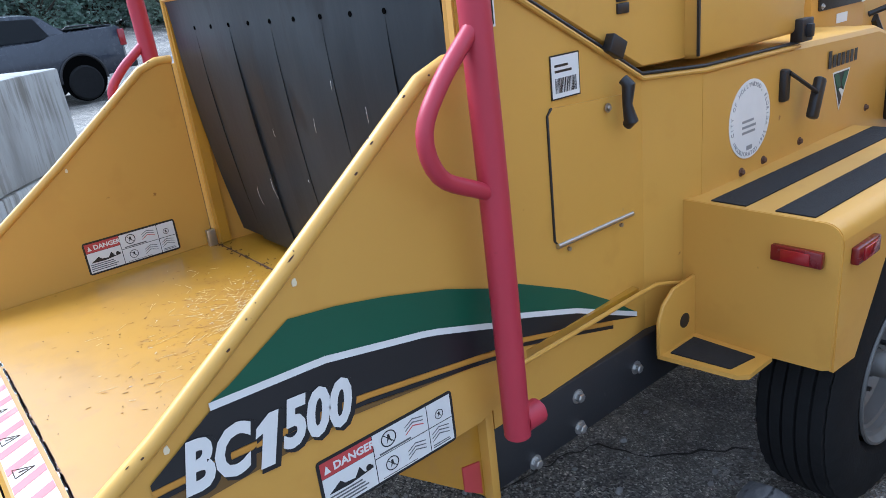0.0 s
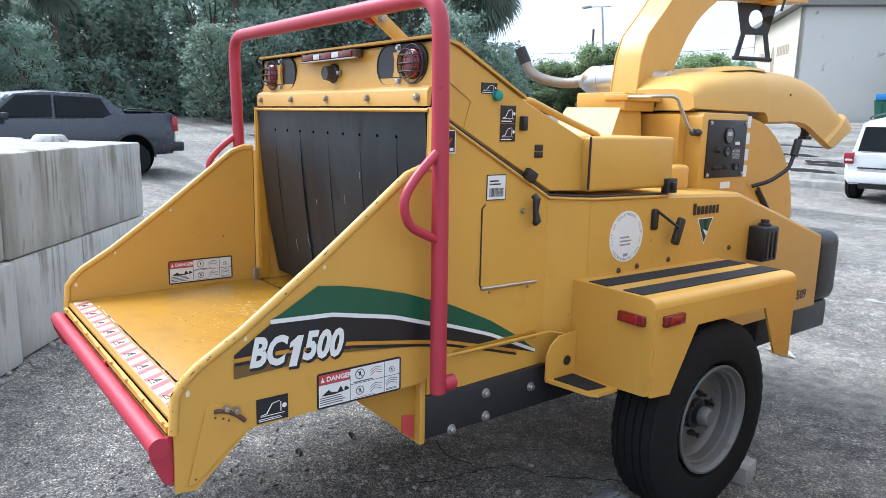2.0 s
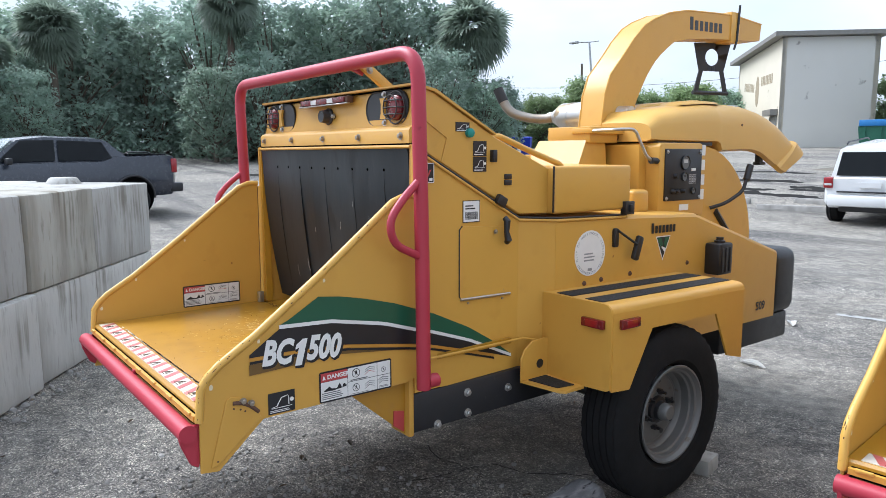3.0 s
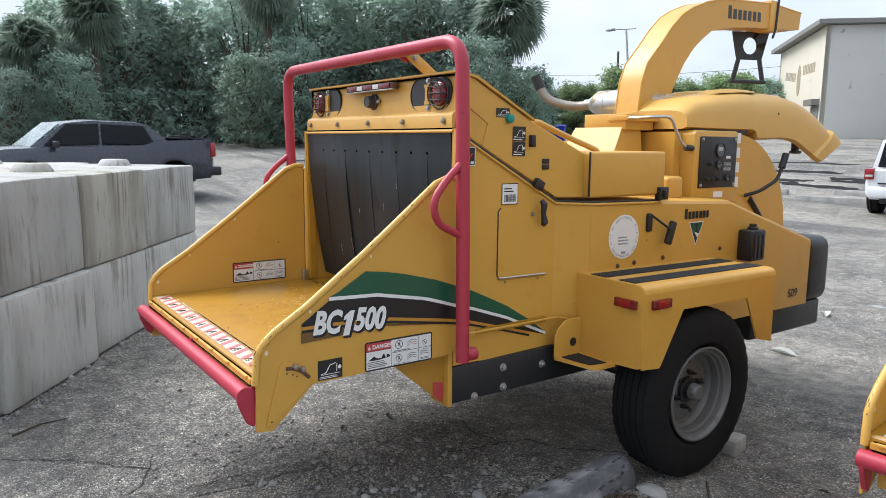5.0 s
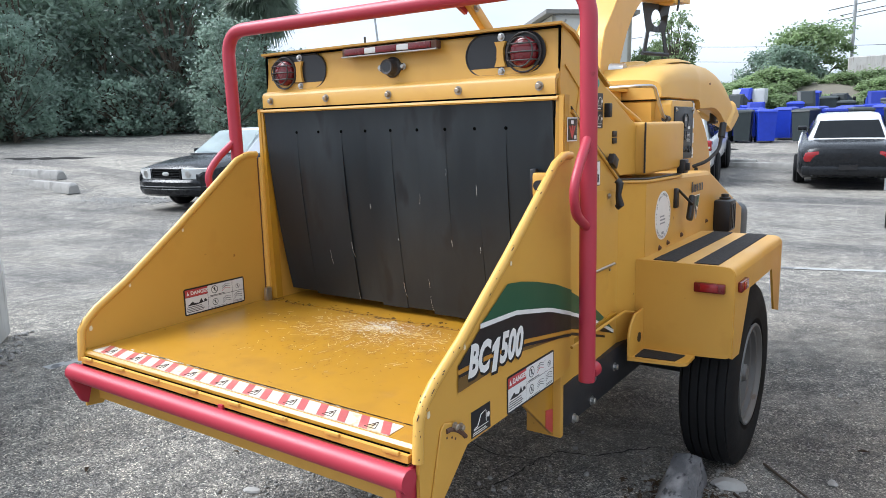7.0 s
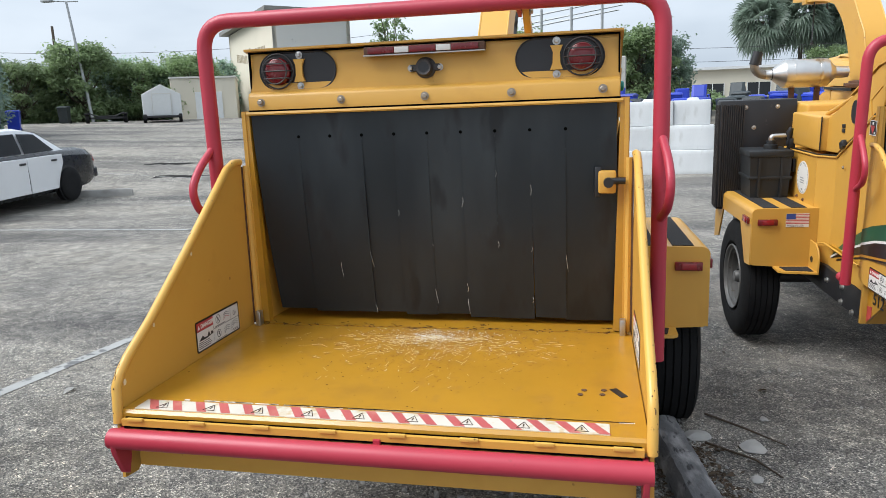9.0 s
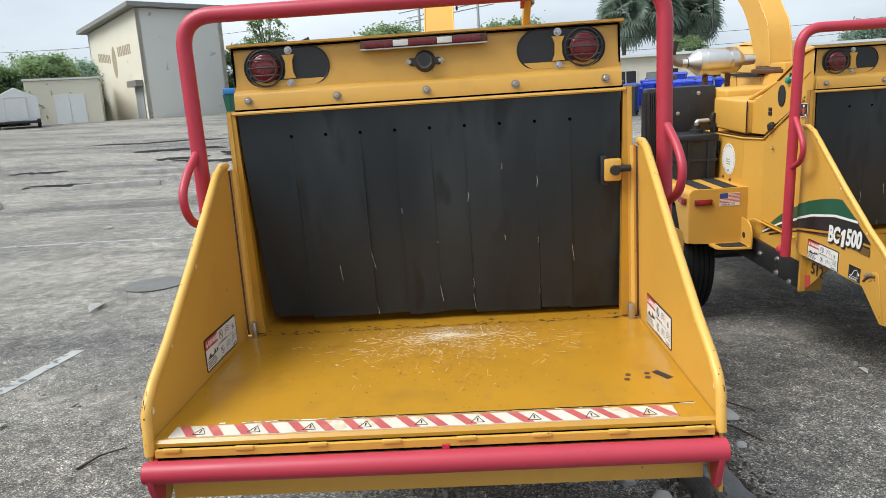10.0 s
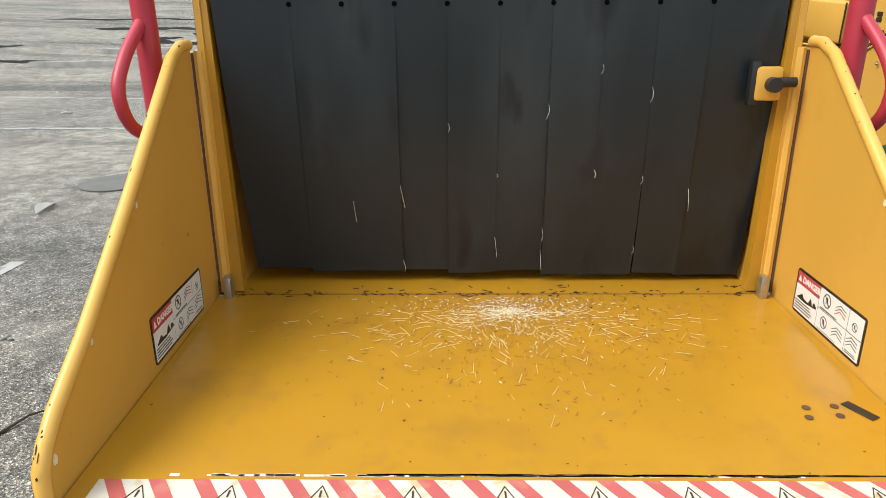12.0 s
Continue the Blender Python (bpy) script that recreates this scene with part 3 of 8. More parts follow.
def danger_label(parent, m, w, h):
    rng = random.Random(4)
    lab = sticker("danger_label", m, w, h, black_vinyl, parent, "white danger label with pictograms and black border", corner=0.008)
    up = m @ Matrix.Translation((0, 0, 0.0012))
    b = 0.006
    split, right = w * 0.38, w * 0.79
    sticker("panel", up @ Matrix.Translation((b, b, 0)), split - b - 0.002, h * 0.66 - b, white_vinyl, lab, thick=0.0006)
    sticker("header", up @ Matrix.Translation((b, h * 0.67, 0)), split - b - 0.002, h * 0.33 - b, red_vinyl, lab, "red header", thick=0.0006)
    for x0, x1 in ((split, right - 0.001), (right + 0.001, w - b)):
        for y0, y1 in ((b, h * 0.5 - 0.001), (h * 0.5 + 0.001, h - b)):
            sticker("panel", up @ Matrix.Translation((x0, y0, 0)), x1 - x0, y1 - y0, white_vinyl, lab, thick=0.0006)
    up2 = up @ Matrix.Translation((0, 0, 0.0008))
    lettering("header_text", "DANGER", h * 0.19, up2 @ Matrix.Translation((b + split * 0.22, h * 0.745, 0)), white_vinyl, lab, extrude=0.0003, bold=0.0007)
    bm = B()
    prism(bm, [(b + 0.006, h * 0.735), (b + split * 0.17, h * 0.735), (b + split * 0.1, h * 0.88)], 0, 0.0004, "z")
    bm.transform(up2)
    part("warning_triangle", bm, white_vinyl, lab)
    bm = B()
    bars(bm, up2, 4, b + 0.004, split - 0.006, b + 0.004, h * 0.33, 0, rng)
    bars(bm, up2, 1, split + 0.01, right - 0.01, h * 0.51, h * 0.58, 0, rng)
    bars(bm, up2, 1, split + 0.01, right - 0.01, b + 0.002, h * 0.10, 0, rng)
    bars(bm, up2, 2, right + 0.006, w - 0.012, b + 0.003, h * 0.16, 0, rng)
    tagged(part("small_print", bm, grey_vinyl, lab), kind="stuff")
    bm = B()
    # a low lying shape on a feed table and rollers
    prism(bm, [(b + 0.008, h * 0.36), (split * 0.34, h * 0.50), (split * 0.42, h * 0.42), (split * 0.60, h * 0.40), (split * 0.70, h * 0.55), (split * 0.78, h * 0.40), (split * 0.94, h * 0.46),
               (split * 0.94, h * 0.40), (split * 0.5, h * 0.345)], 0, 0.0004, "z")
    bm.transform(up2)
    part("pictogram", bm, black_vinyl, lab)
    bm = B()
    lathe(bm, [(0, h * 0.055), (0.0004, h * 0.055)], (split * 0.86, h * 0.45, 0.0005), "z", 16)
    bm.transform(up2)
    part("roller_drawing", bm, black_vinyl, lab)
    for cx, cy, r in ((split + (right - split) * 0.27, h * 0.755, h * 0.15), (split + (right - split) * 0.27, h * 0.28, h * 0.13), ((right + w) / 2 - 0.004, h * 0.68, h * 0.09)):
        bm = B()
        hoop = [[(cx + q * math.cos(a), cy + q * math.sin(a), zz) for q, zz in ((r, 0), (r, 0.0004), (r * 0.86, 0.0004), (r * 0.86, 0))] for a in np.linspace(0, 2 * math.pi, 21)]
        loft(bm, hoop, caps=False)
        bmesh.ops.remove_doubles(bm, verts=bm.verts, dist=1e-5)
        bm.transform(up2)
        part("ban_ring", bm, black_vinyl, lab)
        d = r * 0.7
        bm = B()
        prism(bm, [(cx - d, cy + d * 0.9), (cx - d * 0.9, cy + d), (cx + d, cy - d * 0.9), (cx + d * 0.9, cy - d)], 0, 0.0007, "z")
        bm.transform(up2)
        part("ban_bar", bm, black_vinyl, lab)
        bm = B()
        prism(bm, [(cx - r * 0.30, cy - r * 0.55), (cx - r * 0.14, cy + r * 0.1), (cx - r * 0.16, cy + r * 0.5), (cx + r * 0.16, cy + r * 0.5), (cx + r * 0.18, cy + r * 0.1), (cx + r * 0.34, cy - r * 0.55), (cx, cy - r * 0.1)], 0, 0.0005, "z")
        bm.transform(up2)
        part("ban_shape", bm, black_vinyl, lab)
    for cx, cy, mt in ((split + (right - split) * 0.75, h * 0.75, red_vinyl), (split + (right - split) * 0.75, h * 0.28, grey_vinyl), ((right + w) / 2 - 0.004, h * 0.33, grey_vinyl)):
        for k in range(3):
            bm = B()
            prism(bm, [(cx - 0.022, cy + 0.004 - k * 0.008), (cx - 0.004, cy + 0.014 - k * 0.007), (cx + 0.02, cy + 0.008 - k * 0.008), (cx + 0.02, cy + 0.0062 - k * 0.008),
                       (cx - 0.004, cy + 0.0117 - k * 0.007), (cx - 0.022, cy + 0.0022 - k * 0.008)], 0, 0.0004, "z")
            bm.transform(up2)
            part("drawn_line", bm, mt if k == 2 else grey_vinyl, lab, smooth=None)
    return lab


def black_sticker(parent, m, w, h, rows=2):
    """A small black instruction label with white line art."""
    rng = random.Random(9)
    lab = sticker("instruction_label", m, w, h, black_vinyl, parent, "black label with white line drawing")
    up = m @ Matrix.Translation((0, 0, 0.0013))
    for nm, pts in (("base_line", [(0.12, 0.25), (0.88, 0.25), (0.88, 0.28), (0.12, 0.28)]), ("side_line", [(0.75, 0.34), (0.78, 0.34), (0.78, 0.74), (0.75, 0.74)]),
                    ("arm_line", [(0.12, 0.32), (0.30, 0.36), (0.48, 0.74), (0.73, 0.80), (0.73, 0.77), (0.50, 0.70), (0.33, 0.33), (0.12, 0.29)])):
        bm = B()
        prism(bm, [(w * a, h * b) for a, b in pts], 0, 0.0004, "z")
        bm.transform(up)
        part(nm, bm, white_vinyl, lab, smooth=None)
    bm = B()
    lathe(bm, [(0, h * 0.10), (0.0004, h * 0.10)], (w * 0.88, h * 0.55, 0), "z", 14)
    bm.transform(up)
    part("round_mark", bm, white_vinyl, lab)
    bm = B()
    bars(bm, up, rows, w * 0.06, w * 0.94, h * 0.05, h * 0.19, 0, rng)
    tagged(part("small_print", bm, white_vinyl, lab, smooth=None), kind="stuff")
    return lab


def warning_sticker(parent, m, w, h):
    """A black label with a pale border and a red arrow-like mark."""
    lab = sticker("warning_label", m, w, h, white_vinyl, parent, "black label with a red pointed mark and pale border")
    up = m @ Matrix.Translation((0, 0, 0.0013))
    for nm, mat, pts, z in (("field", black_vinyl, [(0.05, 0.05), (0.95, 0.05), (0.95, 0.95), (0.05, 0.95)], 0.0),
                            ("red_mark", red_vinyl, [(0.12, 0.66), (0.45, 0.12), (0.50, 0.12), (0.82, 0.66), (0.68, 0.62), (0.60, 0.40), (0.56, 0.66), (0.40, 0.66), (0.38, 0.40), (0.28, 0.64)], 0.0005),
                            ("pale_mark", white_vinyl, [(0.36, 0.72), (0.60, 0.72), (0.60, 0.88), (0.36, 0.88)], 0.0005), ("pale_mark", white_vinyl, [(0.68, 0.10), (0.88, 0.10), (0.88, 0.24), (0.68, 0.24)], 0.0005)):
        bm = B()
        prism(bm, [(w * a, h * b) for a, b in pts], z, z + 0.0004, "z")
        bm.transform(up)
        part(nm, bm, mat, lab, smooth=None)
    return lab


def hex_bolt(parent, centre, axis, r=0.011, h=0.009, mat=None, name="bolt"):
    """A hexagon bolt on its washer; axis is a signed axis letter such as '+x'."""
    s = 1 if axis[0] == "+" else -1
    bm = B()
    lathe(bm, [(0, r * 1.5), (s * 0.002, r * 1.5)], centre, axis[1], 16)
    lathe(bm, [(s * 0.002, r), (s * h, r), (s * (h + 0.002), r * 0.7)], centre, axis[1], 6)
    return part(name, bm, mat or bolt_mat, parent, smooth=30)


def wheel(parent, side, centre, R=0.40, rim=0.215, width=0.225):
    hub = new("wheel")
    hub.parent = parent
    hub["label"] = "black road tyre on a silver steel rim"
    x0, y0, z0 = centre
    w = width / 2
    bm = B()
    prof = [(-w * 0.72, rim + 0.004), (-w * 0.95, rim + 0.03), (-w, rim + 0.09), (-w * 0.95, R - 0.05), (-w * 0.86, R - 0.022), (-w * 0.78, R - 0.010)]
    # five tread ribs parted by grooves
    for c in (-0.62, -0.31, 0.0, 0.31, 0.62):
        rr = R - 0.006 * abs(c)
        prof += [(w * (c - 0.135), rr - 0.011), (w * (c - 0.12), rr), (w * (c + 0.12), rr), (w * (c + 0.135), rr - 0.011)]
    prof += [(w * 0.78, R - 0.010), (w * 0.86, R - 0.022), (w * 0.95, R - 0.05), (w, rim + 0.09), (w * 0.95, rim + 0.03), (w * 0.72, rim + 0.004)]
    rings = []
    seg = 88
    for i, (a, r) in enumerate(prof):
        ring = []
        for k in range(seg):
            t = 2 * math.pi * k / seg
            shoulder = 0.006 * (k % 2) * (abs(a) > w * 0.7 and r > R - 0.03)
            zz = (r - shoulder) * math.sin(t)
            ring.append((x0 + a, y0 + (r - shoulder) * math.cos(t), z0 + max(zz, -R + 0.012)))
        rings.append(ring)
    vs = [[bm.verts.new(p) for p in ring] for ring in rings]
    for a, b in zip(vs, vs[1:]):
        for k in range(seg):
            bm.faces.new((a[k], a[(k + 1) % seg], b[(k + 1) % seg], b[k]))
    part("tyre", bm, tyre_mat, hub, "black rubber tyre", smooth=35)
    bm = B()
    s = side
    lathe(bm, [(s * w * -0.7, rim - 0.012), (s * w * 0.55, rim - 0.010), (s * w * 0.80, rim - 0.006), (s * w * 0.90, rim + 0.006), (s * w * 0.96, rim + 0.004), (s * w * 0.96, rim - 0.004), (s * w * 0.80, rim - 0.014), (s * w * 0.76, rim - 0.024),
               (s * w * 0.60, rim - 0.026), (s * w * 0.55, rim - 0.034), (s * w * 0.22, rim - 0.037), (s * w * 0.16, rim - 0.044), (s * w * 0.02, rim - 0.050), (s * w * 0.0, rim - 0.058), (s * w * 0.08, rim - 0.078), (s * w * 0.04, rim - 0.11), (s * w * 0.08, 0.082),
               (s * w * 0.14, 0.074), (s * w * 0.14, 0.001)], centre, "x", 56)
    part("rim", bm, rim_mat, hub, "dull silver steel rim", smooth=35)
    bm = B()
    lathe(bm, [(s * w * 0.12, 0.064), (s * w * 0.26, 0.060), (s * w * 0.30, 0.046), (s * w * 0.46, 0.044)], centre, "x", 28)
    part("hub", bm, black_steel, hub, "greasy black hub", smooth=30)
    bm = B()
    lathe(bm, [(s * w * 0.44, 0.040), (s * w * 0.72, 0.038), (s * w * 0.80, 0.030), (s * w * 0.81, 0.001)], centre, "x", 28)
    part("hub_cap", bm, rim_mat, hub, "dull steel hub cap")
    for k in range(6):
        a = 2 * math.pi * (k + 0.3) / 6
        bm = B()
        lathe(bm, [(s * w * 0.08, 0.013), (s * w * 0.28, 0.013), (s * w * 0.30, 0.008), (s * w * 0.48, 0.007)], (x0, y0 + 0.082 * math.cos(a), z0 + 0.082 * math.sin(a)), "x", 6)
        part("wheel_nut", bm, black_steel, hub, smooth=30)
    for k in range(5):
        a = 2 * math.pi * (k + 0.1) / 5
        bm = B()
        disc(bm, (x0 + s * w * 0.075, y0 + 0.128 * math.cos(a), z0 + 0.132 * math.sin(a)), 0.012, s * 0.0022, "x", 14)
        part("rim_hole", bm, black_steel, hub)
    return hub


def lamp(parent, x, z, y):
    """A round red tail lamp behind a wire guard, beside a black oblong recess."""
    side = 1 if x > 0 else -1
    cx, rx, rz = x - side * 0.075, 0.148, 0.065
    bm = B()
    pts = [(cx + (rx - rz) * (1 if c > 0 else -1) + rz * c, z + rz * s) for c, s in ((math.cos(a), math.sin(a)) for a in np.linspace(0.01, 2 * math.pi + 0.01, 40, endpoint=False))]
    prism(bm, pts, y - 0.004, y + 0.02, "y")
    lm = part("tail_lamp", bm, black_plastic, parent, "round red tail lamp with black wire guard on a black oblong plate")
    bm = B()
    ring = [Vector((a, y - 0.004, b)) for a, b in pts]
    tube(bm, ring + ring[:1], 0.003, 6, caps=False)
    part("gasket", bm, hose_mat, lm)
    bm = B()
    lathe(bm, [(-0.004, 0.050), (-0.014, 0.049), (-0.022, 0.042), (-0.027, 0.02), (-0.028, 0.001)], (x, y, z), "y", 28)
    part("lens", bm, lens_dark, lm, "dull red lens")
    bm = B()
    for k in (-1, 0, 1):
        hw = math.sqrt(max(0.0, 0.062 ** 2 - (k * 0.026) ** 2))
        tube(bm, [(x - hw, y - 0.006, z + k * 0.026), (x - hw * 0.8, y - 0.036, z + k * 0.026), (x, y - 0.042, z + k * 0.026), (x + hw * 0.8, y - 0.036, z + k * 0.026), (x + hw, y - 0.006, z + k * 0.026)], 0.0028, 6)
    ring = [(x + 0.062 * math.cos(a), y - 0.012, z + 0.062 * math.sin(a)) for a in np.linspace(0, 2 * math.pi, 25)]
    tube(bm, ring, 0.0032, 6, caps=False)
    ring = [(x + 0.046 * math.cos(a), y - 0.038, z + 0.046 * math.sin(a)) for a in np.linspace(0, 2 * math.pi, 25)]
    tube(bm, ring, 0.0025, 6, caps=False)
    part("wire_guard", bm, guard_steel, lm, "dark wire guard")
    bm = B()
    bx = x - side * 0.085
    prism(bm, [(bx - 0.021, z - 0.040), (bx - 0.013, z - 0.018), (bx - 0.012, z + 0.018), (bx - 0.021, z + 0.040), (bx + 0.021, z + 0.040), (bx + 0.012, z + 0.018), (bx + 0.013, z - 0.018), (bx + 0.021, z - 0.040)], y - 0.016, y - 0.005, "y")
    part("bracket", bm, yellow, lm)
    for dz in (-0.055, 0.055):
        hex_bolt(lm, (bx, y - 0.005, z + dz), "-y", 0.009, 0.010, steel)
    return lm


def build_chipper(plain_side=False):
    root = thing("wood_chipper", "yellow towable wood chipper with red safety bar and folding feed table", "wood chipper", group="wood chippers")

    # feed table
    bm = B()
    prism(bm, [(0.004, 0.702), (0.004, 0.728), (0.012, 0.736), (0.83, 0.743), (0.83, 0.715), (0.03, 0.706)], -0.716, 0.716, "x")
    part("table_floor", bm, yellow_worn, root, "scratched yellow sheet steel feed floor")
    bm = B()
    prism(bm, [(0.838, 0.744), (1.35, 0.744), (1.35, 0.72), (0.838, 0.72)], -0.69, 0.69, "x")
    part("throat_floor", bm, yellow_worn, root)
    bm = B()
    box(bm, -0.70, 0.70, 0.826, 0.842, 0.722, 0.741)
    part("hinge_seam", bm, rust, root, "rusty hinge seam")
    bm = B()
    box(bm, -0.69, 0.69, 0.03, 0.04, 0.56, 0.705)
    part("table_skirt", bm, yellow, root)
    bm = B()
    box(bm, -0.705, 0.705, -0.012, 0.006, 0.697, 0.716)
    part("front_lip", bm, yellow, root, "chipped front lip")
    for y0, z0, z1 in ((0.0, 0.7155, 0.7185), (-0.0105, 0.6905, 0.6965)):
        bm = B()
        box(bm, -0.70, 0.70, y0, 0.006, z0, z1)
        part("lip_gap", bm, hole_dark, root, "dark gap along the front lip", smooth=None)
    for k in range(8):
        bm = B()
        x = -0.66 + k * 0.188
        box(bm, x - 0.024, x + 0.024, -0.017, -0.008, 0.712, 0.722, 0.002)
        part("hinge_tab", bm, edge_yellow, root)
    # hazard tape
    bm = B()
    box(bm, -0.68, 0.625, 0.017, 0.080, 0.7345, 0.7385)
    tape = part("hazard_tape", bm, tape_white, root, "white tape with red slanted stripes", smooth=None)
    for k in range(18):
        bm = B()
        x = -0.672 + k * 0.0725
        prism(bm, [(x + 0.04, 0.0175), (x + 0.068, 0.0175), (x + 0.028, 0.0795), (x, 0.0795)], 0.7386, 0.7391, "z")
        part("stripe", bm, tape_red, tape, smooth=None)
    for k in range(9):
        bm = B()
        x = -0.603 + k * 0.145
        for a, b in (((x - 0.017, 0.028), (x + 0.017, 0.028)), ((x + 0.017, 0.028), (x, 0.064)), ((x, 0.064), (x - 0.017, 0.028))):
            tube(bm, [(*a, 0.7392), (*b, 0.7392)], 0.0009, 5)
        box(bm, x - 0.0015, x + 0.0015, 0.036, 0.052, 0.7391, 0.7398)
        part("warning_triangle", bm, flake_brown, tape)
    # small slot and holes in the floor
    bm = B()
    mm = Matrix.Translation((0.655, 0.285, 0.7395)) @ Matrix.Rotation(radians(-62), 4, "Z")
    prism(bm, [(-0.032, -0.011), (0.032, -0.011), (0.032, 0.011), (-0.032, 0.011)], 0, 0.0012, "z", 0.0004, 1)
    bm.transform(mm)
    part("floor_slot", bm, black_steel, root, "dark slot through the floor")
    for x, y in ((0.55, 0.262), (0.56, 0.295), (0.61, 0.268), (0.615, 0.30)):
        bm = B()
        disc(bm, (x, y, 0.7395), 0.008, 0.0012, "z", 10)
        part("floor_hole", bm, rust, root)
    # wood crumbs scraped into the floor
    rng = random.Random(11)
    bm = B()
    for i in range(700):
        x, y = (rng.gauss(0.03, 0.045), 0.73 + rng.gauss(0, 0.022)) if i % 3 == 0 else (rng.gauss(0.04, 0.14), 0.81 - abs(rng.gauss(0, 0.10)) - 0.3 * max(0, rng.gauss(-0.6, 0.6)))
        if abs(x) > 0.6 or y < 0.12:
            continue
        a, ln, w = rng.gauss(1.57, 0.8), rng.uniform(0.001, 0.005), rng.uniform(0.0003, 0.0007)
        box(bm, -ln, ln, -w, w, 0, 0.0010, m=Matrix.Translation((x, y, 0.7365 + 0.0086 * (y - 0.012) / 0.818)) @ Matrix.Rotation(a, 4, "Z"))
    tagged(part("wood_splinter", bm, white_vinyl, root, "pale splinters and scratches", smooth=None), kind="stuff")
    # rust flakes along the hinge seam and the scraped front edge
    bm = B()
    for _ in range(110):
        x = rng.uniform(-0.68, 0.68)
        y = 0.832 + rng.choice((-1, 1)) * abs(rng.gauss(0.006, 0.007)) if rng.random() < 0.75 else rng.uniform(0.838, 0.90)
        a, ln, w = rng.gauss(0, 0.6), rng.uniform(0.002, 0.010), rng.uniform(0.0006, 0.002)
        box(bm, -ln, ln, -w, w, 0, 0.0012, m=Matrix.Translation((x, y, 0.7445)) @ Matrix.Rotation(a, 4, "Z"))
    tagged(part("rust_flake", bm, flake_brown, root, "brown rust flakes", smooth=None), kind="stuff")
    bm = B()
    for _ in range(70):
        x, y = rng.gauss(0.05, 0.28), rng.uniform(0.1, 0.78)
        a, ln, w = rng.uniform(0, 3.1), rng.uniform(0.0006, 0.003), rng.uniform(0.0004, 0.0010)
        box(bm, -ln, ln, -w, w, 0, 0.0008, m=Matrix.Translation((x, y, 0.7366 + 0.0086 * (y - 0.012) / 0.818)) @ Matrix.Rotation(a, 4, "Z"))
    tagged(part("scuff_mark", bm, flake_brown, root, "small dark scuff marks", smooth=None), kind="stuff")
    bm = B()
    for _ in range(150):
        x, w = rng.uniform(-0.24, 0.68), rng.uniform(0.004, 0.02)
        box(bm, x - w, x + w, 0.0935 - rng.uniform(0, 0.001), 0.0945 + rng.uniform(0.0005, 0.0025), 0.7374, 0.7379)
    tagged(part("scraped_edge", bm, rust, root, "dark scrape along the front edge", smooth=None), kind="stuff")
    bm = B()
    for _ in range(110):
        x, w = rng.gauss(0.05, 0.3), rng.uniform(0.004, 0.02)
        if -0.62 < x < 0.68:
            box(bm, x - w, x + w, 0.0905 - rng.uniform(0, 0.0012), 0.0935 + rng.uniform(-0.001, 0.003), 0.7371, 0.7376)
    tagged(part("bare_edge", bm, white_vinyl, root, "pale bare line along the front edge", smooth=None), kind="stuff")
    # real grime, thickened towards the back to stand in for shade there
    bm = B()
    for _ in range(1100):
        x, y = rng.gauss(0.06, 0.22), 0.82 - abs(rng.gauss(0, 0.22))
        if abs(x) > 0.6 or y < 0.13:
            continue
        a, ln, w = rng.gauss(1.57, 0.7), rng.uniform(0.001, 0.007), rng.uniform(0.0004, 0.0016)
        box(bm, -ln, ln, -w, w, 0, 0.0004, m=Matrix.Translation((x, y, 0.7364 + 0.0086 * (y - 0.012) / 0.818)) @ Matrix.Rotation(a, 4, "Z"))
    tagged(part("grime_mark", bm, grime, root, "brown grime ground into the floor, also standing in for shade at its back", smooth=None), kind="stuff")
    bm = B()
    for _ in range(520):
        a, q = rng.uniform(0, 6.28), abs(rng.gauss(0.05, 0.18))
        x, y = 0.03 + q * math.cos(a) * 1.3, 0.73 - abs(q * math.sin(a))
        if abs(x) > 0.6 or y < 0.15:
            continue
        ln, w = rng.uniform(0.003, 0.022), rng.uniform(0.0002, 0.0006)
        box(bm, -ln, ln, -w, w, 0, 0.0006, m=Matrix.Translation((x, y, 0.7366 + 0.0086 * (y - 0.012) / 0.818)) @ Matrix.Rotation(-a + rng.gauss(0, 0.5), 4, "Z"))
    tagged(part("floor_scratch", bm, pale_scratch, root, "pale scratches fanning out over the floor", smooth=None), kind="stuff")
    # red feed bar
    bm = B()
    tube(bm, [(-0.725, -0.035, 0.669), (0.725, -0.035, 0.669)], 0.0285, 20)
    bar = part("feed_bar", bm, red, root, "red stop bar along the table's edge")
    for s in (-1, 1):
        bm = B()
        prism(bm, [(-0.062, 0.665), (-0.05, 0.69), (0.012, 0.69), (0.012, 0.60), (-0.004, 0.55), (-0.028, 0.565), (-0.055, 0.63)], s * 0.70, s * 0.716, "x", 0.003, 1)
        part("bar_bracket", bm, red, bar)
    bm = B()
    box(bm, 0.030, 0.048, -0.02, 0.0, 0.683, 0.704)
    part("bar_lug", bm, red, bar)

    for s in (-1, 1):
        # wing of the feed table
        bm = B()
        prism(bm, PLATE, s * 0.719, s * 0.729, "x")
        wing = part("side_wing", bm, yellow, root, "yellow wing plate with rolled edge")
        bm = B()
        edge = [(0.0, 0.70), (0.009, 0.803), (0.031, 0.835), (0.07, 0.869), (0.189, 0.943), (0.42, 1.112), (0.573, 1.231), (0.727, 1.352), (0.784, 1.373), (0.832, 1.373)]
        tube(bm, [(s * 0.724, y, z) for y, z in edge], 0.0135, 12)
        part("rolled_edge", bm, edge_yellow, wing, "chipped rolled edge")
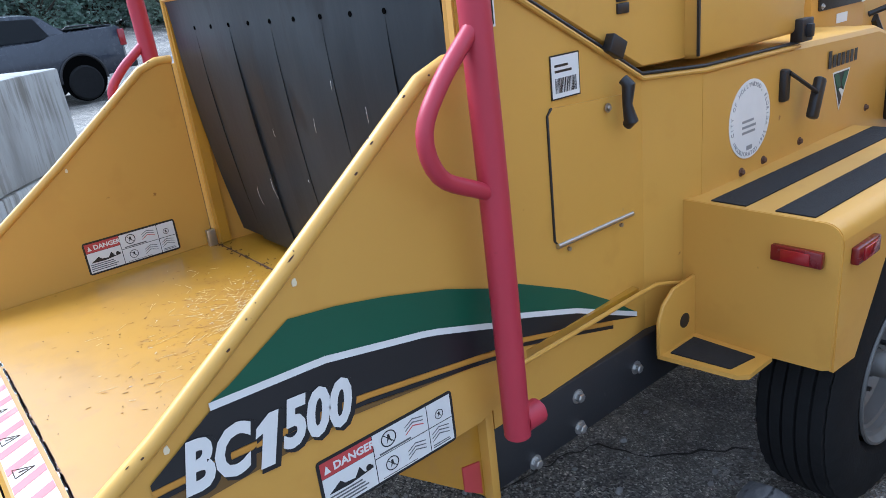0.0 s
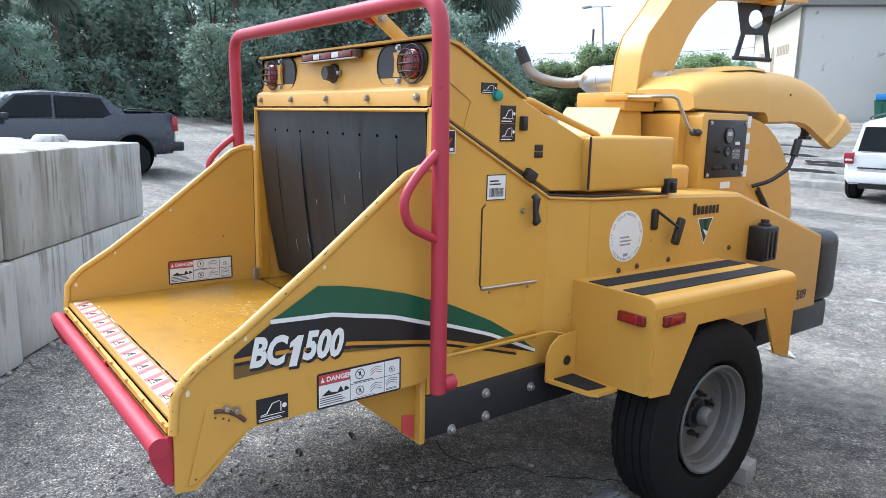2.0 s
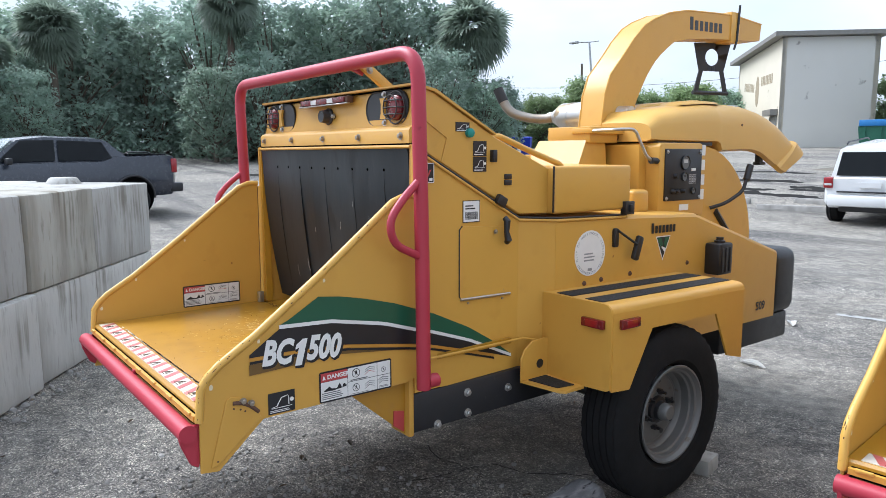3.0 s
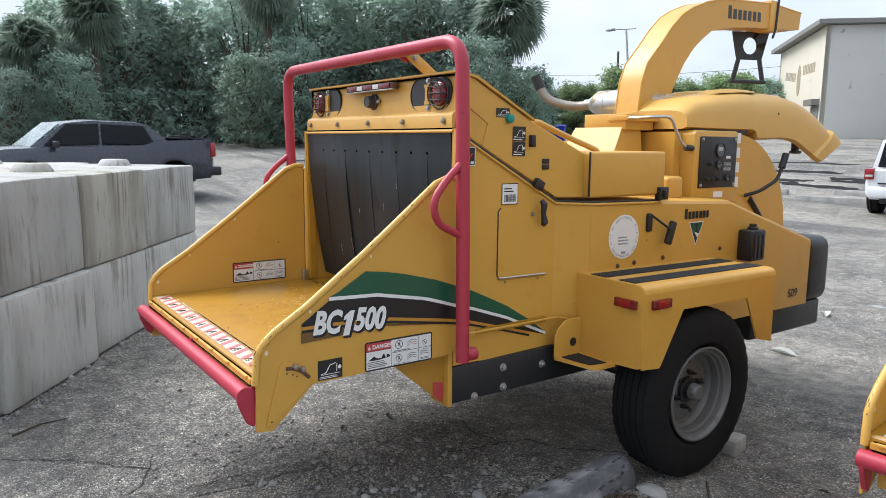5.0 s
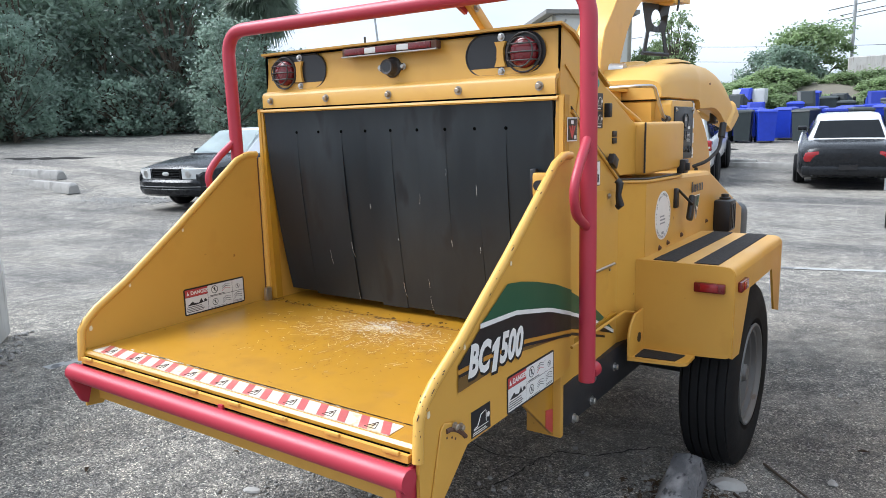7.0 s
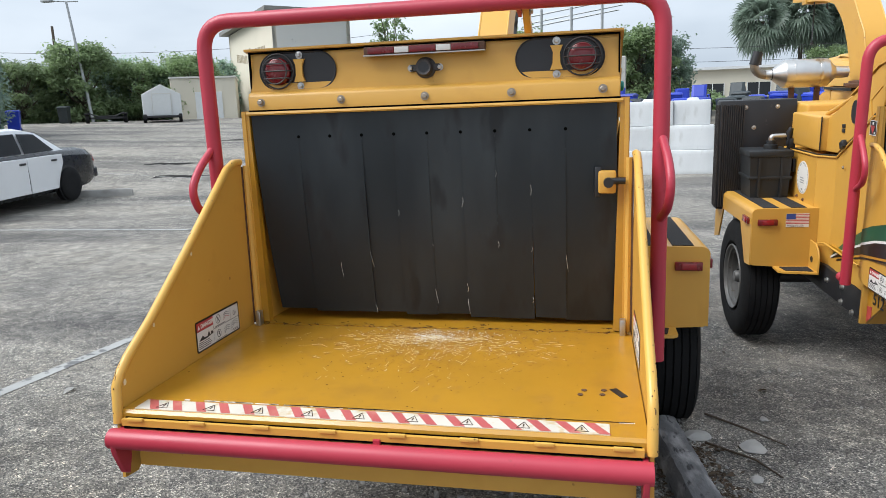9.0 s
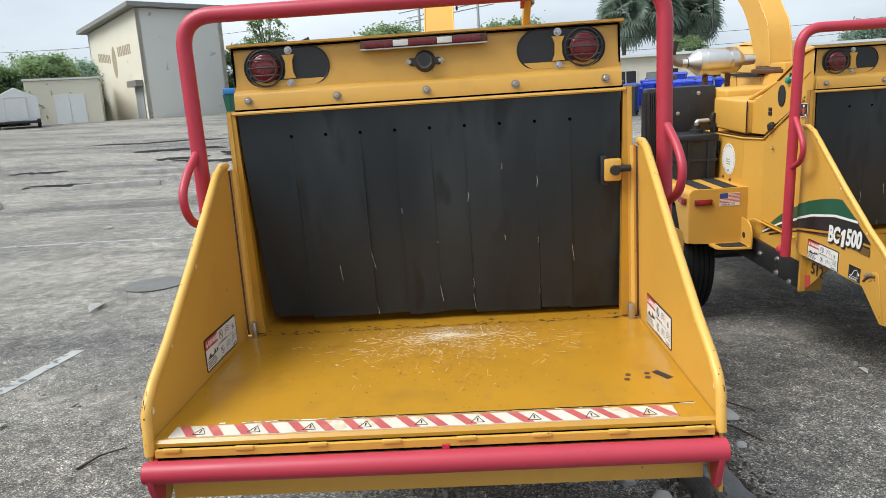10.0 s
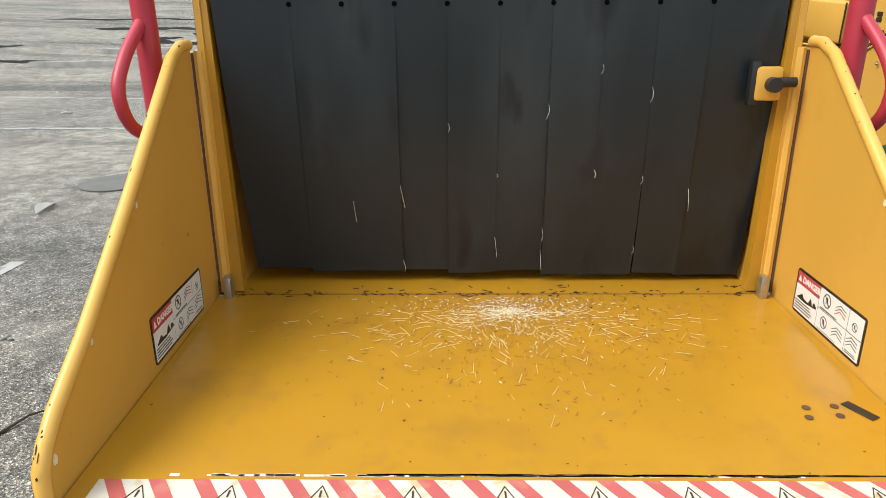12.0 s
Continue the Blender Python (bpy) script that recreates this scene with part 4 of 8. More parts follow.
        for y, z in ((0.04, 0.805), (0.20, 0.926), (0.44, 1.098)):
            bm = B()
            q = 0.9 if y < 0.1 else 0.65
            prism(bm, [(y + a * q, z + b * q) for a, b in ((-0.006, -0.009), (0.003, -0.010), (0.007, -0.002), (0.004, 0.010), (-0.003, 0.008), (-0.007, 0.001))], s * 0.7175, s * 0.7308, "x")
            part("paint_chip", bm, chip_cream, wing, "cream chip in the paint")
        # folding stay at the wing's foot
        bm = B()
        prism(bm, [(0.028, 0.546), (0.052, 0.548), (0.20, 0.672), (0.19, 0.70), (0.13, 0.755), (0.10, 0.762), (0.085, 0.752)], s * 0.729, s * 0.734, "x", 0.002, 1)
        stay = part("folding_stay", bm, yellow, wing)
        bm = B()
        tube(bm, [(s * 0.7345, 0.105 + 0.085 * t, 0.752 - 0.045 * t - 0.012 * (2 * t - 1) ** 2) for t in np.linspace(0, 1, 7)], 0.0065, 8)
        part("slot", bm, rust, stay)
        for y, z in ((0.138, 0.741), (0.165, 0.729)):
            hex_bolt(stay, (s * 0.736, y, z), "+x" if s > 0 else "-x", 0.008, 0.01)
        for y, z in ((0.108, 0.722), (0.13, 0.715), (0.145, 0.706), (0.05, 0.562)):
            bm = B()
            disc(bm, (s * 0.7335, y, z), 0.0035, s * 0.001, "x", 8)
            part("hole", bm, rust, stay)
        # hinge behind the wing
        bm = B()
        tube(bm, [(s * 0.702, 0.838, 0.75), (s * 0.702, 0.838, 1.36)], 0.012, 8)
        part("wing_hinge", bm, edge_yellow, root, "stained vertical hinge")
        bm = B()
        box(bm, s * 0.7125, s * 0.7178, 0.8295, 0.8335, 0.748, 1.355)
        part("hinge_gap", bm, rust, root, "rust-stained gap behind the hinge", smooth=None)
        # paint chipped off the rolled edge
        rc = random.Random(40 + s)
        bm = B()
        for _ in range(30):
            k = rc.randrange(len(edge) - 1)
            q = rc.random()
            y0, z0 = edge[k][0] + (edge[k + 1][0] - edge[k][0]) * q, edge[k][1] + (edge[k + 1][1] - edge[k][1]) * q
            tilt = math.atan2(edge[k + 1][1] - edge[k][1], edge[k + 1][0] - edge[k][0])
            ln, w = rc.choice((0.001, 0.002, 0.003, 0.004, 0.008)), rc.uniform(0.0006, 0.0018)
            mm = Matrix.Translation((s * 0.724, y0, z0)) @ Matrix.Rotation(tilt, 4, "X") @ Matrix.Rotation(rc.gauss(s * 0.7, 0.55), 4, "Y")
            prism(bm, [(-w, -ln), (w * 0.6, -ln * 0.8), (w, ln * 0.3), (w * 0.2, ln), (-w, ln * 0.5)], 0.0131, 0.0139, "z")
            bm.verts.ensure_lookup_table()
            for v in bm.verts[-10:]:
                v.co = mm @ v.co
        tagged(part("chipped_paint", bm, flake_brown, wing, "dark chips in the paint", smooth=None), kind="stuff")
        bm = B()
        box(bm, s * 0.686 - 0.01, s * 0.686 + 0.01, 0.80, 0.83, 0.742, 0.80, 0.003)
        part("hinge_pin", bm, steel, root)

        # hopper side and jamb
        bm = B()
        rows = [0.834, 0.954, 1.404, 1.59]
        low = [(0.834, 0.61), (0.954, 0.606), (1.404, 0.575), (1.59, 0.56)]
        out = [[(s * lerp_at(y, BODY_X), y, lerp_at(y, low)), (s * lerp_at(y, BODY_X), y, lerp_at(y, BODY_TOP)), (s * (lerp_at(y, BODY_X) - 0.014), y, lerp_at(y, BODY_TOP)),
                (s * (lerp_at(y, BODY_X) - 0.014), y, lerp_at(y, low))] for y in rows]
        loft(bm, out)
        hopper = part("hopper_side", bm, yellow, root, "yellow feed hopper side panel", smooth=12)
        bm = B()
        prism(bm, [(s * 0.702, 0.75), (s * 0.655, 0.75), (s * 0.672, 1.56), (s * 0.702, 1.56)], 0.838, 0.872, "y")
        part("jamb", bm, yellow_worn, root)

        # access door
        if not (plain_side and s < 0):
            bm = B()
            d = [(1.066, 0.957), (1.078, 0.944), (1.35, 0.93), (1.37, 0.945), (1.373, 1.205), (1.358, 1.221), (1.08, 1.238), (1.066, 1.225)]
            ring = [[(s * (lerp_at(y, BODY_X) + e), y, z) for y, z in d] for e in (-0.002, 0.006)]
            loft(bm, ring)
            door = part("access_door", bm, yellow, hopper, "small yellow access door with black latch")
            bm = B()
            rim = [Vector((s * (lerp_at(y, BODY_X) + 0.002), y, z)) for y, z in d]
            tube(bm, [rim[6], rim[7], rim[0], rim[1]], 0.0032, 6)
            part("door_gap", bm, black_steel, hopper)
            bm = B()
            a, b = Vector((s * 0.690, 1.07, 0.944)), Vector((s * 0.6765, 1.35, 0.936))
            tube(bm, [a, b], 0.006, 10)
            part("hinge_rod", bm, steel, hopper, "bright steel hinge rod")
            for t in (0.15, 0.85):
                p = a.lerp(b, t)
                for dz in (-0.018, 0.02):
                    bm = B()
                    disc(bm, (p.x - s * 0.006, p.y, p.z + dz), 0.005, s * 0.006, "x", 8)
                    part("rivet", bm, bolt_mat, hopper)
            bm = B()
            pts = [(s * 0.700, 1.295, 1.262), (s * 0.712, 1.298, 1.25), (s * 0.706, 1.301, 1.205), (s * 0.712, 1.305, 1.17), (s * 0.70, 1.307, 1.16)]
            tube(bm, pts, [0.012, 0.015, 0.011, 0.016, 0.012], 10)
            part("latch", bm, black_plastic, hopper, "black rubber draw latch")
        hex_bolt(hopper, (s * 0.686, 1.258, 1.206), "+x" if s > 0 else "-x", 0.007, 0.006)
        # seam along the top of the side
        bm = B()
        seam = [(0.90, 1.521), (0.954, 1.492), (1.404, 1.256), (1.59, 1.246), (2.075, 1.236)]
        tube(bm, [(s * (lerp_at(y, BODY_X) + 0.001), y, z) for y, z in seam], 0.0045, 8)
        part("rubber_seal", bm, black_plastic, root, "black rubber seal")
        bm = B()
        tube(bm, [(s * (lerp_at(y, BODY_X) + 0.004), y, z - 0.011) for y, z in seam], 0.006, 8)
        part("seam_flange", bm, yellow, root)
        bm = B()
        box(bm, -0.012, 0.012, -0.025, 0.025, -0.02, 0.02, 0.003, m=Matrix.Translation((s * 0.69, 1.283, 1.332)) @ Matrix.Rotation(radians(-28), 4, "X"))
        part("rubber_stop", bm, black_plastic, root)
        # bent flange rod beside the decal
        bm = B()
        tube(bm, [(s * 0.722, 0.86, 0.742), (s * 0.712, 1.08, 0.738), (s * 0.700, 1.345, 0.735), (s * 0.700, 1.41, 0.735), (s * 0.722, 1.545, 0.70)], 0.0055, 8)
        part("drip_rail", bm, yellow, root)

        # decals: green, white, black, gold and bronze bands
        ys = sorted({round(v, 4) for v in list(np.linspace(0.271, 0.82, 18)) + [0.416]}) + [0.8315]
        ys2 = [0.834] + [round(v, 4) for v in np.linspace(0.86, 1.365, 16)]
        for run in (ys, ys2):
            ribbon("green_band", s, run, lambda y: lerp_at(y, GREEN_LOW) + 0.006, lambda y: max(lerp_at(y, GREEN_TOP), lerp_at(y, GREEN_LOW) + 0.006), green_vinyl, root, 0.0012, "green vinyl swoosh")
            ribbon("white_band", s, run, lambda y: lerp_at(y, GREEN_LOW) - 0.006, lambda y: lerp_at(y, GREEN_LOW) + 0.007, white_vinyl, root, 0.0018)
        for run in ([0.166, 0.2, 0.235, 0.271] + ys[1:], ys2):
            ribbon("black_band", s, run, lambda y: lerp_at(y, BLACK_LOW), lambda y: max(lerp_at(y, BLACK_LOW), lerp_at(y, [(0.166, 0.886), (0.271, 0.956)] + [(a, b - 0.005) for a, b in GREEN_LOW[1:]])), black_vinyl, root, 0.0012, "black vinyl swoosh")
        for run in ([round(v, 4) for v in np.linspace(0.166, 0.8315, 12)], [0.834] + ys2[1:14]):
            ribbon("gold_line", s, run, lambda y: lerp_at(y, BLACK_LOW) - 0.012, lambda y: lerp_at(y, BLACK_LOW) - 0.001, gold_vinyl, root, 0.0012)
            ribbon("black_line", s, run, lambda y: lerp_at(y, BLACK_LOW) - 0.022, lambda y: lerp_at(y, BLACK_LOW) - 0.013, black_vinyl, root, 0.0012)
        ribbon("bronze_band", s, [0.164, 0.34, 0.5, 0.77], lambda y: lerp_at(y, [(0.164, 0.818), (0.5, 0.832), (0.77, 0.803)]), lambda y: lerp_at(y, BLACK_LOW) - 0.022, bronze_vinyl, root, 0.0012, "bronze vinyl band")
        # model name
        m0 = side_frame(s, s * 0.7335, 0.205, 0.846, radians(-4.2)) if s > 0 else side_frame(s, s * 0.7335, 0.515, 0.818, radians(4.2))
        at = 0.0
        for run, drop, heavy, narrow in (("BC", 0.0, 0.0046, 0.74), ("1", -0.010, 0.0, 1.0), ("500", 0.004, 0.0046, 0.76)):
            wide = 0.0
            for dz, mat, extra, nm in ((0.0, black_vinyl, 0.004, "letter_shadow"), (0.0012, white_vinyl, 0.0, "model_lettering")):
                shift = (at + 0.006, drop - 0.005, dz) if mat is black_vinyl else (at, drop, dz)
                tag = "white slanted lettering with black shadow" if mat is white_vinyl else ""
                place = m0 @ Matrix.Translation(shift) @ Matrix.Diagonal((narrow, 1.02, 1, 1))
                if run == "1":
                    g, bm = extra, B()
                    prism(bm, [(a + 0.2 * b, b) for a, b in ((0.018 - g, -0.004 - g), (0.042 + g, -0.004 - g), (0.042 + g, 0.084 + g), (0.026 - g, 0.084 + g), (0.006 - g, 0.066), (0.006 - g, 0.050 - g), (0.018 - g, 0.055 - g))], -0.0004, 0.0004, "z")
                    bm.transform(place)
                    ob = part(nm, bm, mat, root, tag, smooth=None)
                else:
                    ob = lettering(nm, run, 0.110, place, mat, root, tag, shear=0.2, extrude=0.0004, bold=heavy + extra, spacing=1.0)
                wide = max((m0.inverted() @ v.co).x for v in ob.data.vertices) - at
            at += wide - (0.012 if run == "BC" else 0.001)
        danger_label(root, side_frame(s, s * 0.7295, 0.412 if s > 0 else 0.708, 0.669, 0), 0.296, 0.111)
        danger_label(root, side_frame(-s, s * 0.7185, 0.712 if s > 0 else 0.418, 0.757, 0), 0.296, 0.108)
        black_sticker(root, side_frame(s, s * 0.7295, 0.225 if s > 0 else 0.32, 0.672, 0), 0.095, 0.072)
        # labels high on the side
        xs = lerp_at(1.1, BODY_X) + 0.002
        if not (plain_side and s < 0):
            bl = sticker("barcode_label", side_frame(s, s * xs, 1.083 if s > 0 else 1.172, 1.252, 0), 0.088, 0.088, black_vinyl, root, "white barcode label")
            up = side_frame(s, s * (xs + 0.0012), 1.083 if s > 0 else 1.172, 1.252, 0)
            sticker("paper", up @ Matrix.Translation((0.003, 0.003, 0)), 0.082, 0.082, white_vinyl, bl, thick=0.0005)
            bm = B()
            rng = random.Random(2)
            x = 0.012
            while x < 0.074:
                w = rng.choice((0.0012, 0.002, 0.003))
                box(bm, x, x + w, 0.012, 0.042, 0.0005, 0.0009)
                x += w + rng.choice((0.0012, 0.002))
            bars(bm, Matrix.Identity(4), 2, 0.012, 0.07, 0.05, 0.072, 0.0005, rng)
            bm.transform(up)
            part("barcode", bm, black_vinyl, bl, smooth=None)

        # tool box above the side
        bm = B()
        box(bm, s * 0.713, s * 0.33, 1.572, 2.10, 1.262, 1.471, 0.014, 3)
        tb = part("tool_box", bm, yellow, root, "yellow sheet metal tool box")
        bm = B()
        box(bm, s * 0.711 - 0.003, s * 0.711 + 0.003, 1.566, 1.5725, 1.27, 1.47)
        part("lid_gap", bm, black_steel, tb)
        bm = B()
        box(bm, s * 0.70, s * 0.735, 2.04, 2.105, 1.238, 1.30, 0.004)
        box(bm, s * 0.72, s * 0.75, 2.06, 2.08, 1.25, 1.285, 0.003)
        part("box_latch", bm, black_plastic, tb, "black latch")
        bm = B()
        tube(bm, round_path([(s * 0.60, 1.27, 1.575), (s * 0.63, 1.31, 1.60), (s * 0.63, 1.52, 1.53), (s * 0.64, 1.69, 1.475), (s * 0.64, 1.70, 1.44)], 0.03), 0.013, 10)
        part("grab_rail", bm, yellow, root, "bent yellow tube rail")

        # fender with step pads
        bm = B()
        skirt = [(1.535, 0.567), (1.649, 0.557), (1.793, 0.797), (2.275, 0.79), (2.386, 0.572), (2.51, 0.541), (2.51, 0.8765), (1.535, 0.8905)]
        prism(bm, skirt, s * 1.073, s * 1.083, "x")
        fender = part("fender", bm, yellow, root, "yellow wheel fender with black anti-slip strips")
        bm = B()
        sec = [(0.70, 0.922), (1.045, 0.922), (1.06, 0.919), (1.072, 0.912), (1.08, 0.901), (1.0835, 0.886), (1.0725, 0.886), (1.068, 0.898), (1.058, 0.907), (1.04, 0.911), (0.70, 0.911)]
        loft(bm, [[(s * x, 1.53, z + 0.004) for x, z in sec], [(s * x, 2.512, z - 0.010) for x, z in sec]])
        part("fender_top", bm, yellow, fender)
        bm = B()
        prism(bm, [(s * 0.70, 0.545), (s * 1.06, 0.567), (s * 1.078, 0.575), (s * 1.082, 0.885), (s * 1.079, 0.902), (s * 1.07, 0.915), (s * 1.058, 0.922), (s * 1.043, 0.925), (s * 0.70, 0.925)], 1.526, 1.536, "y")
        part("fender_front", bm, yellow, fender)
        for x0, x1 in ((0.765, 0.855), (0.925, 1.015)):
            bm = B()
            loft(bm, [[(s * x, y, z + e) for x, e in ((x0, 0), (x1, 0), (x1, 0.003), (x0, 0.003))] for y, z in ((1.545, 0.9262), (2.50, 0.9124))])
            part("anti_slip_strip", bm, grip_tape, fender, "black anti-slip strip", smooth=None)
        for ax in ("front", "side"):
            bm = B()
            if ax == "front":
                box(bm, s * 0.935, s * 1.05, 1.508, 1.527, 0.822, 0.86, 0.004)
            else:
                box(bm, s * 1.082, s * 1.10, 1.572, 1.69, 0.822, 0.862, 0.004)
            rf = part("reflector", bm, lens_dark, fender, "dark red rectangular marker lamp")
            bm = B()
            if ax == "front":
                box(bm, s * 0.96, s * 1.025, 1.503, 1.509, 0.827, 0.855, 0.002)
            else:
                box(bm, s * 1.099, s * 1.104, 1.597, 1.665, 0.827, 0.857, 0.002)
            part("lens", bm, lens_red, rf)
        # step
        bm = B()
        prism(bm, [(1.365, 0.56), (1.365, 0.655), (1.385, 0.695), (1.43, 0.725), (1.525, 0.73), (1.525, 0.56)], s * 0.728, s * 0.738, "x", 0.002, 1)
        prism(bm, [(s * 0.728, 1.37), (s * 0.925, 1.40), (s * 0.945, 1.42), (s * 0.945, 1.527), (s * 0.728, 1.527)], 0.55, 0.562, "z")
        step = part("step", bm, yellow, root, "yellow fold-out step with black pad")
        bm = B()
        prism(bm, [(s * 0.75, 1.395), (s * 0.90, 1.415), (s * 0.915, 1.50), (s * 0.75, 1.50)], 0.562, 0.566, "z")
        part("step_pad", bm, grip_tape, step)
        bm = B()
        disc(bm, (s * 0.738, 1.475, 0.62), 0.02, s * 0.002, "x", 14)
        part("step_hole", bm, black_steel, step)

        # frame beam and its end plate
        bm = B()
        box(bm, s * 0.60, s * 0.692, 0.826, 1.80, 0.445, 0.603, 0.006)
        beam = part("frame_beam", bm, black_steel, root, "black steel frame beam")
        for y, z in ((1.104, 0.555), (1.106, 0.468), (0.95, 0.456), (1.33, 0.53)):
            hex_bolt(beam, (s * 0.692, y, z), "+x" if s > 0 else "-x", 0.012, 0.014, steel)
        bm = B()
        box(bm, s * 0.585, s * 0.712, 0.80, 0.822, 0.444, 0.69, 0.003)
        part("end_plate", bm, yellow, root)
        bm = B()
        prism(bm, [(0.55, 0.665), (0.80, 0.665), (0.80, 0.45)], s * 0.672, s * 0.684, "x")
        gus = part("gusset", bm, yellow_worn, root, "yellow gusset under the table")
        bm = B()
        prism(bm, [(0.745, 0.495), (0.792, 0.462), (0.792, 0.545), (0.745, 0.555)], s * 0.684, s * 0.687, "x")
        part("reflector", bm, red_vinyl, gus, "red reflector")

        # wheel and axle end
        wheel(root, s, (s * 0.965, 1.987, 0.368), 0.404, 0.218)
        bm = B()
        tube(bm, [(0, 1.987, 0.368), (s * 0.86, 1.987, 0.368)], 0.045, 12)
        part("axle", bm, black_steel, root)

    # safety loop over the hopper
    bm = B()
    loop = round_path([(0.80, 0.805, 0.66), (0.80, 0.80, 1.20), (0.80, 0.785, 1.878), (-0.80, 0.785, 1.878), (-0.80, 0.80, 1.20), (-0.80, 0.805, 0.66)], 0.11, 9)
    tube(bm, loop, 0.0265, 18)
    hoop = part("safety_bar", bm, red, root, "bent red tube safety bar")
    for s in (-1, 1):
        bm = B()
        tube(bm, round_path([(s * 0.80, 0.80, 1.44), (s * 0.815, 0.70, 1.36), (s * 0.82, 0.645, 1.29), (s * 0.815, 0.67, 1.21), (s * 0.80, 0.80, 1.152)], 0.05, 5), 0.0145, 12)
        part("hand_grip", bm, red, hoop, "bent red hand grip")
        bm = B()
        lathe(bm, [(0, 0.026), (0.045, 0.026), (0.05, 0.02)], (s * 0.80, 0.82, 0.685), "y", 14)
        part("pivot", bm, red, hoop)
        hex_bolt(hoop, (s * 0.80, 0.868, 0.685), "+y", 0.012, 0.008)
    bm = B()
    box(bm, -0.012, 0.012, -0.16, 0.025, -0.02, 0.02, 0.003, m=Matrix.Translation((0.36, 0.955, 1.79)) @ Matrix.Rotation(radians(-35), 4, "X"))
    link = part("stop_link", bm, yellow, root, "yellow link to the safety bar")
    bm = B()
    prism(bm, [(0.77, 1.86), (0.84, 1.835), (0.85, 1.855), (0.80, 1.89)], 0.335, 0.347, "x")
    part("lug", bm, red, hoop)
    hex_bolt(root, (0.374, 0.855, 1.855), "+x", 0.01, 0.008)

    # rubber curtain of ten strips
    cuts = [-0.662] + [-0.482 + 0.1215 * k for k in range(9)] + [0.660]
    bm = B()
    box(bm, -0.664, 0.662, 0.856, 0.862, 1.49, 1.552)
    curtain = part("curtain", bm, rubber, root, "black rubber curtain cut into strips")
    rng = random.Random(6)
    for k, (a, b) in enumerate(zip(cuts, cuts[1:])):
        lo = 0.783 + rng.uniform(-0.005, 0.005) - 0.0022 * k
        a2, b2 = a + {0: 0.028, 6: 0.007, 8: 0.009}.get(k, 0.0), b
        loose = 0.25 if k < 3 else 0.7
        sw, tw, bulge = 0.073 + loose * rng.uniform(-0.004, 0.004), loose * rng.uniform(-0.006, 0.006), loose * rng.uniform(-0.004, 0.006)
        bm = B()
        ring = [[(a, 0.843, 1.552), (b, 0.843, 1.552), (b, 0.851, 1.552), (a, 0.851, 1.552)], [(a, 0.835, 1.543), (b, 0.835, 1.543), (b, 0.850, 1.543), (a, 0.850, 1.543)],
                [(a, 0.838, 1.528), (b, 0.838, 1.528), (b, 0.850, 1.528), (a, 0.850, 1.528)]]
        for t in np.linspace(0, 1, 12):
            z, dy = 1.461 + (lo - 1.461) * t, sw * t ** 1.7 + bulge * math.sin(math.pi * t) ** 2
            over = 0.004 * (k % 2) * min(1.0, 4 * t)
            aa, bb = a + (a2 - a) * t - over, b + (b2 - b) * t + over
            y, sway = 0.842 + (k % 2) * (0.006 if k >= 3 else 0.002) * min(1.0, 3 * t) + dy, tw * min(1.0, 2 * t)
            ring.append([(aa, y - sway, z), (bb, y + sway, z), (bb, y + sway + 0.008, z), (aa, y - sway + 0.008, z)])
        loft(bm, ring)
        part("rubber_strip", bm, rubber, curtain, smooth=50)
    for x in cuts[1:-1]:
        bm = B()
        disc(bm, (x, 0.8405, 1.461), 0.006, 0.002, "y", 10)
        part("strip_hole", bm, hole_dark, curtain)
    def hang(h):
        return 0.836 + 0.073 * max(0, (1.478 - h) / 0.69) ** 1.7

    for x in cuts[2:-1]:
        for _ in range(rng.choice((1, 2, 2, 3))):
            z, ln, lean = rng.choice((rng.uniform(0.80, 0.88), rng.uniform(0.86, 1.36), rng.uniform(0.95, 1.30))), rng.choice((0.008, 0.014, 0.022, 0.035, 0.06)), rng.gauss(0, 0.10)
            bm = B()
            tube(bm, [(x + lean * ln * t + 0.004 * math.sin(3.1 * t) * (ln < 0.05), hang(z - ln * t) - 0.003 * math.sin(3.14 * t), z - ln * t) for t in np.linspace(0, 1, 6)], 0.0005, 4)
            part("frayed_cord", bm, white_vinyl, curtain, "pale frayed cord")
    bm = B()
    box(bm, 0.60, 0.66, 0.812, 0.838, 1.24, 1.318, 0.008)
    sw = part("limit_switch", bm, yellow, root, "yellow bracket with black roller switch")
    bm = B()
    box(bm, 0.588, 0.61, 0.82, 0.842, 1.228, 1.33, 0.004)
    lathe(bm, [(-0.02, 0.017), (0.012, 0.017)], (0.634, 0.808, 1.279), "y", 14)
    lathe(bm, [(0, 0.012), (0.05, 0.012)], (0.64, 0.815, 1.283), "x", 10)
    part("roller_switch", bm, black_plastic, sw, "black roller switch")

    # hood above the curtain
    bm = B()
    side = [(0.862, 1.595), (0.885, 1.775), (0.953, 1.752), (1.256, 1.594), (1.605, 1.448), (1.605, 1.262), (1.404, 1.27), (0.954, 1.506), (0.87, 1.552)]
    prism(bm, side, -0.672, 0.672, "x", 0.004, 1)
    hood = part("feed_hood", bm, yellow, root, "yellow feed roller hood")
    bm = B()
    prism(bm, [(0.858, 1.776), (0.858, 1.784), (0.955, 1.766), (1.26, 1.606), (1.26, 1.598), (0.95, 1.756)], -0.682, 0.682, "x")
    part("hood_lid", bm, yellow, root)
    bm = B()
    box(bm, -0.670, 0.670, 0.870, 0.882, 1.767, 1.7745)
    part("lid_gap", bm, hole_dark, root, "dark gap under the hood lid", smooth=None)
